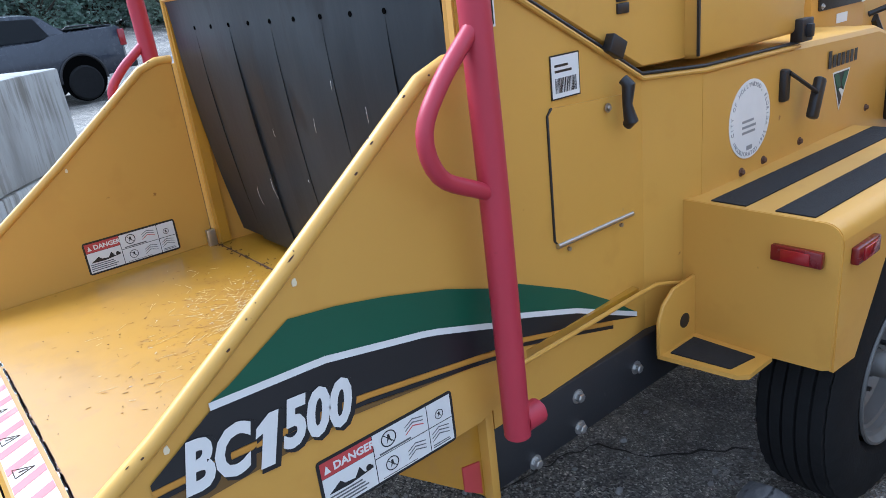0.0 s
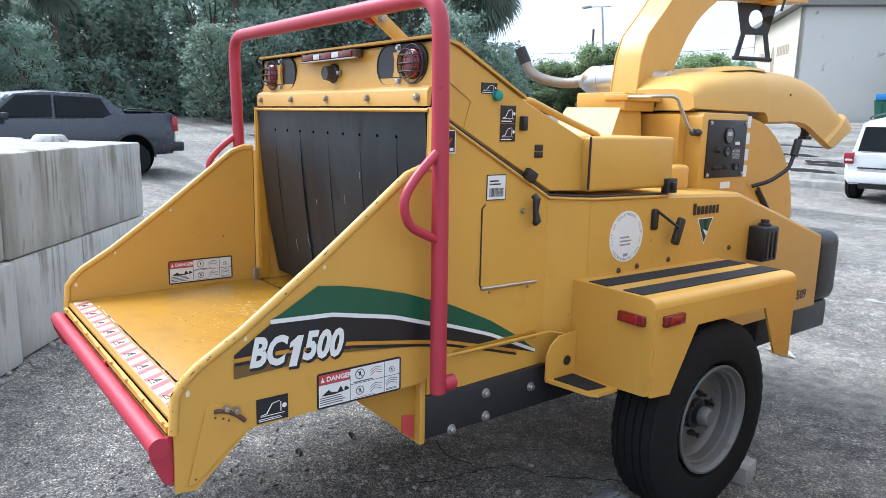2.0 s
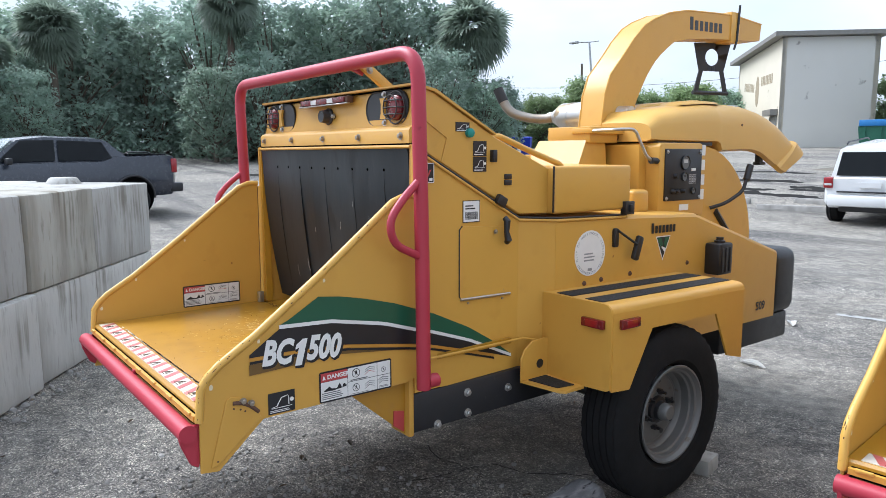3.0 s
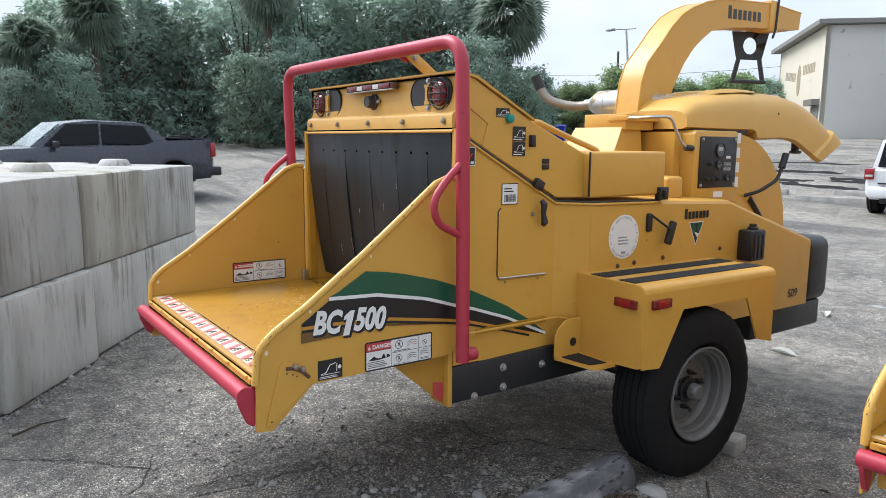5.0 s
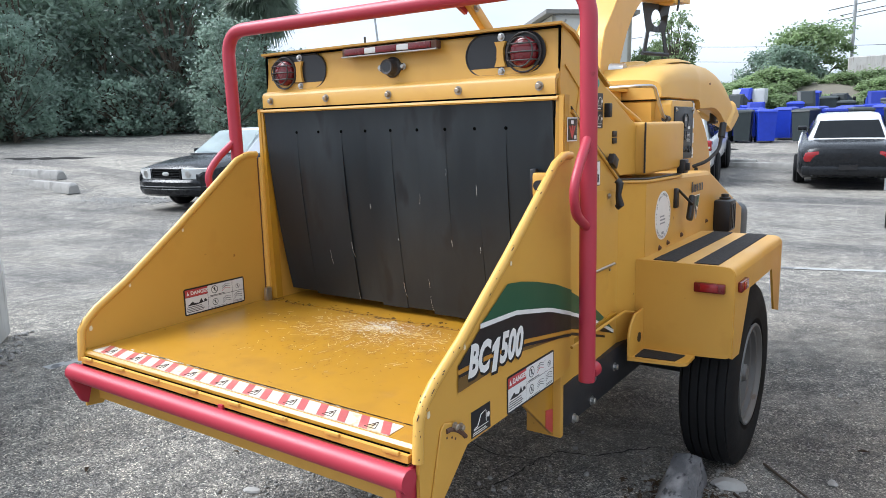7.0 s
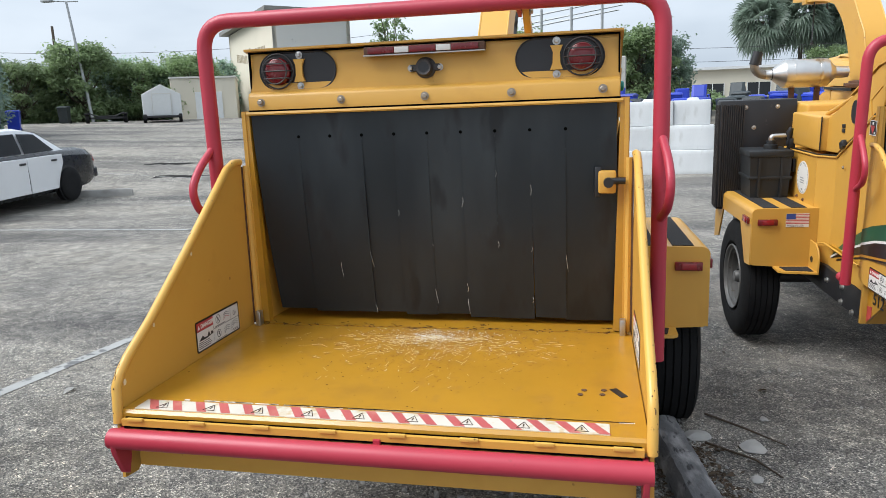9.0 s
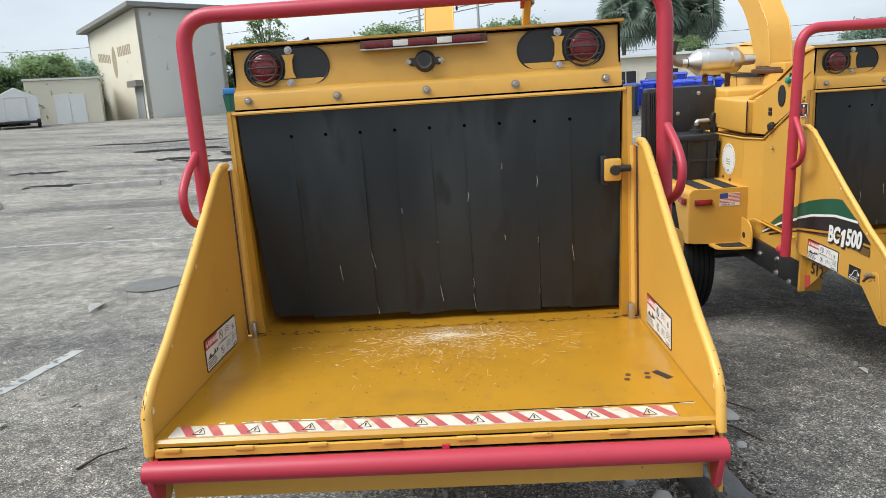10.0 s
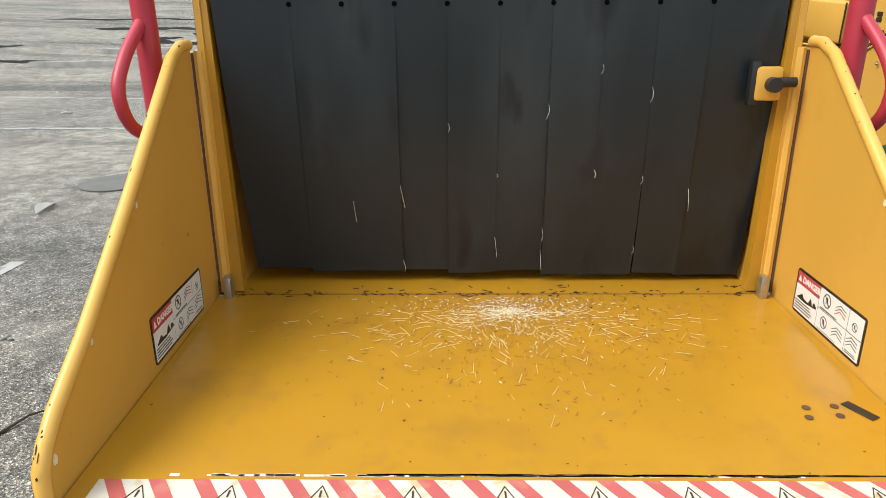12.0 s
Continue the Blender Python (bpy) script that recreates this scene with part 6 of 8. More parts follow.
    for a in np.linspace(0, 2 * math.pi, 24, endpoint=False):
        dx, dz = math.cos(a), math.sin(a)
        t = min((0.16 / abs(dx)) if abs(dx) > 1e-6 else 9, (0.095 / abs(dz)) if abs(dz) > 1e-6 else 9)
        z = 2.195 + dz * t
        outl.append((max(-1, min(1, dx * t / 0.16)) * (0.105 + 0.05 * (z - 2.10) / 0.19), z))
    for k in range(24):
        j = (k + 1) % 24
        prism(bm, [hole[k], hole[j], outl[j], outl[k]], -0.004, 0.004, "y")
    bmesh.ops.remove_doubles(bm, verts=bm.verts, dist=1e-5)
    for s in (-1, 1):
        prism(bm, [(s * 0.072, 2.102), (s * 0.106, 2.102), (s * 0.148, 1.945), (s * 0.112, 1.945)], -0.004, 0.004, "y")
    tube(bm, [(-0.15, 0, 1.95), (0.15, 0, 1.95)], 0.014, 8)
    bm.transform(Matrix.Translation((-0.03, 3.92, 0.0)) @ Matrix.Rotation(radians(72), 4, "Z"))
    part("deflector_handle", bm, black_steel, chute, "black pierced deflector handle")
    bm = B()
    tube(bm, round_path([(0.24, 2.36, 1.65), (0.40, 2.36, 1.652), (0.45, 2.46, 1.655), (0.47, 2.54, 1.51), (0.47, 2.59, 1.488)], 0.03), 0.009, 8)
    crank = part("crank", bm, steel, root, "steel crank with black grip")
    bm = B()
    tube(bm, [(0.47, 2.58, 1.488), (0.47, 2.73, 1.482)], 0.018, 10)
    part("grip", bm, black_plastic, crank)
    # exhaust
    if plain_side:
        c, rad, half = (-0.45, 2.74, 1.71), 0.102, 0.155
        run = [(-0.64, 2.74, 1.71), (-0.76, 2.74, 1.71), (-0.82, 2.72, 1.77), (-0.79, 2.72, 1.87)]
    else:
        c, rad, half = (-0.17, 2.79, 1.765), 0.084, 0.20
        run = [(-0.40, 2.79, 1.765), (-0.56, 2.74, 1.75), (-0.73, 2.64, 1.80), (-0.79, 2.60, 1.955)]
    bm = B()
    lathe(bm, [(-half - 0.12, 0.034), (-half - 0.08, 0.036), (-half, rad - 0.004), (-half + 0.01, rad), (half - 0.01, rad), (half, rad - 0.006), (half + 0.05, 0.045), (half + 0.14, 0.04)], c, "x", 36)
    ex = part("exhaust_muffler", bm, chrome, root, "dull silver exhaust muffler with bent tail pipe")
    bm = B()
    tube(bm, round_path(run, 0.09, 8), 0.031, 14)
    part("tail_pipe", bm, pipe_steel, ex, "heat-dulled bent tail pipe")
    tip = Vector(run[-1])
    back = (Vector(run[-2]) - tip).normalized()
    bm = B()
    tube(bm, [tip - back * 0.008, tip + back * 0.09], 0.035, 14)
    part("pipe_mouth", bm, black_steel, ex, "sooty black pipe mouth")
    bm = B()
    tube(bm, [Vector(run[0]) + Vector((-0.02, 0, 0)), Vector(run[0]) + Vector((-0.045, 0, 0))], 0.041, 14)
    part("pipe_clamp", bm, black_steel, ex)
    for x in (c[0] - half * 0.55, c[0] + half * 0.6):
        bm = B()
        lathe(bm, [(-0.008, rad + 0.002), (0.008, rad + 0.002)], (x, c[1], c[2]), "x", 24)
        part("muffler_strap", bm, chrome, ex)
        bm = B()
        box(bm, x - 0.018, x + 0.018, c[1] - 0.012, c[1] + 0.012, 1.50, c[2] - rad + 0.01)
        part("muffler_bracket", bm, rust, ex)
    if plain_side:
        # dark hole in the hood's side and the long draw latch on the tool box
        bm = B()
        prism(bm, [(1.20 + 0.042 * math.cos(a), 1.515 + 0.062 * math.sin(a)) for a in np.linspace(0, 2 * math.pi, 17)[:-1]], -0.678, -0.671, "x")
        part("hood_hole", bm, black_plastic, root, "dark oval hole in the hood's side")
        bm = B()
        tube(bm, [(-0.72, 2.07, 1.37), (-0.735, 2.075, 1.33), (-0.73, 2.075, 1.25), (-0.74, 2.075, 1.17), (-0.72, 2.075, 1.13)], [0.016, 0.022, 0.012, 0.02, 0.012], 10)
        part("draw_latch", bm, black_plastic, root, "long black draw latch")
    return root


def flag_label(parent):
    """Striped flag sticker on the far fender."""
    m = Matrix.Translation((-0.885, 1.5245, 0.81)) @ Matrix.Rotation(radians(90), 4, "X") @ Matrix.Diagonal((1.2, 1.45, 1, 1))
    lab = sticker("flag_label", m, 0.11, 0.058, white_vinyl, parent, "striped flag sticker")
    for k in range(7):
        sticker("stripe", m @ Matrix.Translation((0, 0.014 + k * 0.0063, 0.0012)), 0.11, 0.0032, red_vinyl, lab, thick=0.0004)
    sticker("canton", m @ Matrix.Translation((0, 0.034, 0.0018)), 0.045, 0.024, blue_vinyl, lab, thick=0.0004)
    lettering("caption", "MADE IN USA", 0.013, m @ Matrix.Translation((0.006, 0.002, 0.0015)), black_vinyl, lab, extrude=0.0002)


chipper = build_chipper()
flag_label(chipper)
SECOND = pose(2.708, 1.556, -0.11, 3.0, 0, 3.1)
second = build_chipper(True)
flag_label(second)
second.matrix_world = SECOND
tagged(chipper, "yellow towable wood chipper numbered 509 with red safety bar", "wood chipper", "wood chippers")
tagged(second, "second yellow wood chipper numbered 512 parked beside", "wood chipper", "wood chippers")
lettering("fleet_number", "509", 0.072, side_frame(1, 0.6675, 3.405, 0.578), black_vinyl, chipper, extrude=0.0005, bold=0.001)
lettering("fleet_number", "512", 0.085, side_frame(-1, -0.687, 0.74, 0.575), black_vinyl, second, extrude=0.0005, bold=0.001)


# ---- concrete block wall ----
def block_mesh(L, W, H, seed=0.0):
    bm = B()
    box(bm, 0, L, 0, W, 0, H, 0.018, 2)
    bmesh.ops.subdivide_edges(bm, edges=[e for e in bm.edges if e.calc_length() > 0.3], cuts=5, use_grid_fill=True)
    for v in bm.verts:
        q = v.co + Vector((seed, seed * 0.7, 0))
        n = noise.noise(q * 2.3) * 0.010 + noise.noise(q * 9) * 0.004
        v.co += Vector((0, n, n * 0.6))
    return bm


def concrete_block(m, L, label, knob=0.0, group="concrete block wall", mat=None, top=0.612, W=0.61, seed=0.0):
    ob = thing("concrete_block", label, "concrete block", group, at=m)
    part("block", block_mesh(L, W, top + 0.003, seed), mat or concrete, ob)
    if knob:
        x, y = L * knob, W / 2
        bm = B()
        loft(bm, [[(x + q * math.cos(a), y + q * 0.95 * math.sin(a), top + z) for a in np.linspace(0.3, 6.583, 14, endpoint=False)] for q, z in ((0.15, -0.006), (0.145, 0.012), (0.115, 0.055), (0.10, 0.062))])
        part("locating_knob", bm, mat or concrete, ob)
    return ob


# two rows deep, two courses high; local y = 0 is the face beside the chipper
WALL = Matrix.Translation((-4.07, 1.235, 0)) @ Matrix.Rotation(math.atan2(-0.585, 0.81), 4, "Z")
DEEP = 1.17
for line, start, lengths in ((0, 0.12, (1.14, 0.935, 1.02, 0.62)), (1, -0.25, (1.2, 1.22, 1.2))):
    x = start
    for k, L in enumerate(lengths):
        for row in (0, 1):
            jog = (0.0, 0.0, 0.0, 0.012, 0.045, -0.010, 0.02, 0.0)[k * 2 + row] if line == 0 else 0.0
            face = WALL @ Matrix.Translation((x + 0.004, jog - DEEP - line * (DEEP + 0.015), 0.01 + row * 0.634))
            concrete_block(face, L - 0.008, "stained pale concrete block in a stacked wall" if row else "smooth grey concrete block at the foot of a stacked wall",
                           knob=row * ((0.32, 0.55, 0.5, 0.5) if line == 0 else (0.6, 0.45, 0.5))[k], top=0.626, W=DEEP, mat=concrete_olive if (line, k, row) == (0, 1, 1) else None, seed=k * 3.1 + row * 7.7 + line * 13)
        x += L


# ---- things on the ground ----
def wheel_stop(at, length=1.8, label="weathered concrete wheel stop on the asphalt", mat=None, big=1.0):
    ob = thing("wheel_stop", label, "wheel stop", "wheel stops", at=at)
    bm = B()
    rng = random.Random(int(length * 1000))
    rings = []
    for t in np.linspace(0, 1, 90):
        y = (t - 0.5) * length
        end = min(1, 14 * min(t, 1 - t) + 0.72)
        def j(k):
            return noise.noise(Vector((t * length * 5, k * 3.1, length))) * 0.008 + noise.noise(Vector((t * length * 19, k * 3.1, length))) * 0.006

        shape = ((-0.082, -0.03), (0.082, -0.03), (0.078, 0.035), (0.066, 0.075), (0.052, 0.108), (0.030, 0.116), (0.0, 0.117), (-0.030, 0.116), (-0.052, 0.108), (-0.066, 0.075), (-0.078, 0.035))
        rings.append([(big * (a * (0.86 + 0.14 * end) + j(k)), y, big * (b * (end if b > 0 else 1) + j(k + 20) * (b > 0))) for k, (a, b) in enumerate(shape)])
    loft(bm, rings)
    part("bar", bm, mat or stop_mat, ob, smooth=22)
    return ob


def on_ground(x, y, rz=0.0, dz=0.0):
    return pose(x, y, ground_z(x, y) + dz, 0, 0, rz)


wheel_stop(pose(1.015, 0.765, 0.003, -1.2, 0, 7.0), 1.8, "worn dark concrete wheel stop beside the chipper's tyre")
for x0, y0, x1, y1 in ((-20.6, 8.9, -18.1, 8.95), (-18.1, 8.1, -15.4, 7.82), (-2.9, 18.9, -1.1, 18.8), (-3.7, 19.3, -2.23, 19.4), (-10.9, 11.7, -9.5, 12.45), (-9.23, 14.65, -7.29, 15.03), (-8.69, 16.83, -6.99, 17.2),
                       (-6.4, 16.45, -4.5, 16.95), (-6.2, 18.0, -4.8, 18.15)):
    wheel_stop(on_ground((x0 + x1) / 2, (y0 + y1) / 2, math.degrees(math.atan2(y1 - y0, x1 - x0)) - 90), math.hypot(x1 - x0, y1 - y0), "pale weathered concrete wheel stop out on the lot", stop_pale, 1.7 if x0 < -14 else 1.2)


def flat_patch(name, x0, y0, x1, y1, w, mat, label, category, seed):
    """A thin irregular patch on the asphalt along a line."""
    a, b = Vector((x0, y0, 0)), Vector((x1, y1, 0))
    side = (b - a).normalized().cross(Vector((0, 0, 1)))
    n = max(6, int((b - a).length / 0.12))
    bm, rings = B(), []
    for i in range(n + 1):
        t = i / n
        taper = min(1, 6 * t, 6 * (1 - t)) ** 0.6 + 0.02
        mid = a.lerp(b, t) + side * (w * 0.6 * noise.noise(Vector((t * 5, seed, 0))))
        u = w * 0.5 * taper * (1 + 0.7 * noise.noise(Vector((t * 11, seed, 5))))
        v = w * 0.5 * taper * (1 + 0.7 * noise.noise(Vector((t * 11, seed, 9))))
        rings.append([(p.x, p.y, ground_z(p.x, p.y) + 0.004) for p in (mid + side * u, mid - side * v)])
    loft(bm, rings, caps=False, closed=False)
    return solid(name, bm, mat, label, category, kind="structure", smooth=None)


# matte dark patches stand in for dark wet spots on the lot
for k, (x0, y0, x1, y1, w) in enumerate(((-12.3, 17.0, -10.9, 17.5, 0.35), (-10.9, 14.7, -9.2, 15.5, 0.4), (-8.8, 19.1, -5.8, 19.0, 0.55), (-7.6, 20.4, -6.2, 20.7, 0.45), (-9.4, 19.6, -7.8, 20.1, 0.55), (-7.9, 21.0, -6.7, 21.2, 0.55),
                                         (-25.8, 10.8, -22.4, 12.7, 0.7), (-15.5, 15.5, -12.5, 17.0, 0.4), (-11.0, 21.5, -8.0, 22.3, 0.6), (-14, 24, -9, 25.5, 0.7), (-5.2, 22.5, -3.4, 22.8, 0.5))):
    flat_patch("pothole", x0, y0, x1, y1, w, dark_patch, "dark matte patch standing in for a wet spot on the asphalt", "pothole", k * 3.3)


def crack(pts, w, seed):
    """A jagged hairline crack through a few given places."""
    r = random.Random(seed)
    line = []
    for (xa, ya), (xb, yb) in zip(pts, pts[1:]):
        n = max(3, int(math.hypot(xb - xa, yb - ya) / 0.035))
        line += [(xa + (xb - xa) * i / n + r.uniform(-0.011, 0.011), ya + (yb - ya) * i / n + r.uniform(-0.011, 0.011)) for i in range(n)]
    bm, rings = B(), []
    for i, (x, y) in enumerate(line):
        xa, ya = line[max(i - 1, 0)]
        xb, yb = line[min(i + 1, len(line) - 1)]
        d = Vector((yb - ya, xa - xb, 0)).normalized() * w * r.uniform(0.15, 1.0) * 0.5
        rings.append([(x + k * d.x, y + k * d.y, ground_z(x, y) + 0.004) for k in (1, -1)])
    loft(bm, rings, caps=False, closed=False)
    solid("asphalt_crack", bm, crack_dark, "thin jagged crack in the old asphalt", "crack", kind="structure", smooth=None)


flat_patch("asphalt_seam", -0.12, -0.6, 0.05, 0.62, 0.10, seam_asphalt, "darker worn seam across the asphalt", "seam", 0.4)
for k, (pts, w) in enumerate(((((0.22, 1.05), (0.29, 1.26), (0.29, 1.44), (0.34, 1.59), (0.49, 1.65), (0.60, 1.79), (0.72, 1.95)), 0.012), (((-0.85, -0.70), (-0.75, -0.54), (-0.59, -0.32), (-0.47, -0.24), (-0.3, -0.05)), 0.010),
                              (((-0.52, -0.07), (-0.23, -0.18), (-0.07, -0.31), (0.05, -0.6)), 0.009), (((-0.04, 0.5), (-0.08, 0.16), (-0.04, -0.1), (-0.1, -0.4)), 0.008), (((0.3, 1.45), (0.1, 1.4), (-0.1, 1.46)), 0.008),
                              (((-2.3, 3.2), (-2.1, 3.9), (-1.9, 4.6)), 0.014), (((0.55, 1.1), (0.62, 1.25), (0.7, 1.4)), 0.007))):
    crack(pts, w, 70 + k)


def rock(name, at, sx, sy, sz, seed, mat, label, category, group):
    bm = B()
    bmesh.ops.create_icosphere(bm, subdivisions=2, radius=1)
    for v in bm.verts:
        n = 1 + 0.35 * noise.noise(v.co * 1.3 + Vector((seed, 0, 0))) + 0.12 * noise.noise(v.co * 4 + Vector((0, seed, 0)))
        v.co = Vector((v.co.x * sx * n, v.co.y * sy * n, max(-0.3 * sz, v.co.z * sz * n)))
    ob = solid(name, bm, mat, label, category, group, smooth=25)
    ob.matrix_world = at
    return ob


for i, (x, y, sx, sy, sz, rz) in enumerate(((1.075, 1.66, 0.075, 0.045, 0.028, 20), (1.30, 1.56, 0.055, 0.06, 0.02, 0), (0.83, 0.62, 0.05, 0.07, 0.03, 30), (0.80, 0.83, 0.055, 0.045, 0.026, 70), (0.70, 0.98, 0.04, 0.03, 0.02, 0),
                                            (0.76, 0.45, 0.07, 0.05, 0.03, 0), (0.44, 0.57, 0.025, 0.02, 0.016, 0), (0.40, 0.63, 0.02, 0.018, 0.014, 40), (0.49, 0.61, 0.018, 0.02, 0.013, 0), (-0.56, 0.55, 0.04, 0.02, 0.016, 20),
                                            (-0.75, 0.28, 0.022, 0.014, 0.01, 0), (1.25, 1.25, 0.03, 0.025, 0.015, 0), (1.42, 1.9, 0.02, 0.025, 0.012, 0), (0.1, 0.3, 0.018, 0.014, 0.01, 0))):
    rock("concrete_chunk", on_ground(x, y, rz, sz * 0.25), sx, sy, sz, i * 1.7, stone_mat, "broken pale concrete chunk on the asphalt", "rubble", "broken concrete chunks")
bm = B()
box(bm, -0.035, 0.035, -0.07, 0.07, 0, 0.08, 0.006)
ob = solid("wheel_chock", bm, concrete, "grey concrete block chocking the chipper's tyre", "wheel chock")
ob.matrix_world = on_ground(0.99, 2.41, 12)

# dry leaves and twigs
rng = random.Random(21)


def leaf_object(x, y, s, mat, name, label, cat, grp):
    bm = B()
    rings = [[(-0.35 * s * math.sin(math.pi * t) * w, s * (t - 0.5) * 2, 0.25 * s * abs(w) * math.sin(math.pi * t) + 0.006) for w in (-1, 0, 1)] for t in np.linspace(0.02, 0.98, 6)]
    loft(bm, rings, caps=False, closed=False)
    bmesh.ops.solidify(bm, geom=bm.faces[:], thickness=0.001)
    ob = solid(name, bm, mat, label, cat, grp)
    ob.matrix_world = on_ground(x, y, rng.uniform(0, 360), 0.002)
    return ob


for x, y, s in ((-0.28, 0.83, 0.035), (-0.30, 1.12, 0.04), (-1.33, 0.28, 0.03), (-0.05, 0.62, 0.022), (-0.2, 1.35, 0.02), (-0.9, 0.75, 0.02), (1.5, 2.3, 0.03)):
    leaf_object(x, y, s, leaf_dead, "dry_leaf", "curled brown dry leaf on the asphalt", "leaf", "dry leaves")
for x, y, s in ((-3.38, 4.54, 0.16), (-2.5, 1.85, 0.06), (0.1, 4.45, 0.13), (2.2, 2.05, 0.05), (-5.5, 9.0, 0.1), (-0.3, 5.9, 0.12)):
    leaf_object(x, y, s, paper_mat, "paper_scrap", "crumpled white paper scrap on the asphalt", "paper", "paper scraps")
for pts in ([(1.15, 1.95, 0.0), (1.3, 1.75, 0.01), (1.45, 1.6, 0.0)], [(-1.13, -0.61, 0.0), (-1.2, -0.48, 0.008), (-1.23, -0.35, 0.0)], [(-1.76, 1.30, 0.0), (-1.71, 1.42, 0.01), (-1.63, 1.52, 0.0)], [(1.1, 1.6, 0.0), (1.28, 1.42, 0.008), (1.36, 1.28, 0.0)]):
    bm = B()
    tube(bm, [(a, b, ground_z(a, b) + c + 0.006) for a, b, c in pts], [0.006, 0.005, 0.003], 6)
    solid("twig", bm, wood_twig, "thin dry twig lying on the asphalt", "twig", "twigs")

# gravel, denser beside the wall and round the wheel stop
bm = B()
bmesh.ops.create_icosphere(bm, subdivisions=1, radius=1)
unit_v, unit_f = [v.co.copy() for v in bm.verts], [[v.index for v in f.verts] for f in bm.faces]
bm.free()


def gravel(name, spots, mat, label):
    vs, fs = [], []
    for x, y, r in spots:
        c, base = Vector((x, y, ground_z(x, y) + r * 0.25)), len(vs)
        m = Euler((rng.uniform(0, 6), rng.uniform(0, 6), rng.uniform(0, 6))).to_matrix()
        k = Vector((rng.uniform(0.7, 1.3), rng.uniform(0.6, 1.1), rng.uniform(0.45, 0.8)))
        for v in unit_v:
            p = m @ Vector((v.x * k.x, v.y * k.y, v.z * k.z)) * r
            vs.append((c.x + p.x, c.y + p.y, c.z + p.z * 0.8))
        fs += [[i + base for i in f] for f in unit_f]
    me = bpy.data.meshes.new(name)
    me.from_pydata(vs, [], fs)
    me.materials.append(mat)
    tagged(new(name, me), label, "gravel", kind="stuff")


spots = []
for _ in range(7000):
    x, y = rng.uniform(-3.5, 4.5), rng.uniform(-0.8, 3.8)
    if rng.random() < 0.35 + 0.65 * (noise.noise(Vector((x * 0.8, y * 0.8, 4))) > 0):
        spots.append((x, y, min(0.020, rng.paretovariate(2.4) * 0.0028)))
for _ in range(420):
    t = rng.uniform(0, 3.6)
    p = WALL @ Vector((t, abs(rng.gauss(0, 0.08)) + 0.02, 0))
    spots.append((p.x, p.y, min(0.03, 0.004 * rng.paretovariate(1.3))))
for _ in range(420):
    y = rng.uniform(0.0, 1.9)
    spots.append((1.015 - 0.12 * (y - 0.765) + rng.choice((-1, 1)) * (0.09 + abs(rng.gauss(0, 0.06))), y, rng.uniform(0.004, 0.014)))
for _ in range(2600):
    x, y = rng.uniform(-0.6, 1.0), rng.gauss(0.55, 0.4)
    if -0.3 < y < 1.35:
        spots.append((x, y, min(0.016, rng.paretovariate(2.0) * 0.003)))
for _ in range(1500):
    t, off = rng.random(), rng.gauss(0, 0.22)
    spots.append((-14.9 + 2.8 * t, 7.3 + 0.85 * t + off, rng.uniform(0.012, 0.04)))
gravel("gravel", spots, stone_mat, "loose pale gravel scattered on the asphalt")
vs, fs = [], []
for _ in range(700):
    y = rng.uniform(-0.05, 1.55)
    x = 1.015 - 0.12 * (y - 0.765) + (0.08 + abs(rng.gauss(0, 0.07))) * rng.choice((1, 1, -1))
    a, s, z = rng.uniform(0, 6.28), rng.uniform(0.008, 0.022), ground_z(x, y) + rng.uniform(0.004, 0.03)
    base = len(vs)
    for u, w in ((-1, 0), (0, 0.45), (1, 0), (0, -0.45)):
        vs.append((x + s * (u * math.cos(a) - w * math.sin(a)), y + s * (u * math.sin(a) + w * math.cos(a)), z + rng.uniform(-0.004, 0.008)))
    fs.append([base, base + 1, base + 2, base + 3])
me = bpy.data.meshes.new("leaf_litter")
me.from_pydata(vs, [], fs)
me.materials.append(leaf_dead)
tagged(new("leaf_litter", me), "brown leaf litter drifted along the wheel stop", "leaves", kind="stuff")


# painted lines
def painted_line(x0, y0, x1, y1, w=0.1):
    bm = B()
    a, b = Vector((x0, y0, 0)), Vector((x1, y1, 0))
    n = (b - a).normalized().cross(Vector((0, 0, 1))) * w / 2
    k = max(2, int((b - a).length / 0.5))
    loft(bm, [[(p.x + q.x, p.y + q.y, ground_z(p.x, p.y) + 0.004) for q in (n, -n)] for p in (a.lerp(b, t) for t in np.linspace(0, 1, k + 1))], caps=False, closed=False)
    solid("painted_line", bm, line_paint, "worn white parking line", "road marking", kind="structure", smooth=None)


for q in ((-2.93, 0.9, -2.9, 3.35), (-9.5, 3.0, -7.2, 2.5), (-3.9, 7.9, -9.6, 7.9), (-12.5, 15.2, -5.0, 14.6), (-0.2, 6.6, 1.6, 6.9), (-15, 10.5, -12.5, 11.0), (-7.5, 10.8, -4.2, 10.4), (-20, 12.5, -14, 13.5)):
    painted_line(*q)
bm = B()
disc(bm, (-3.17, 5.33, ground_z(-3.17, 5.33) - 0.001), 0.31, 0.008, "z", 32)
solid("manhole_cover", bm, iron_ring, "dark round manhole cover set in the asphalt", "manhole cover")


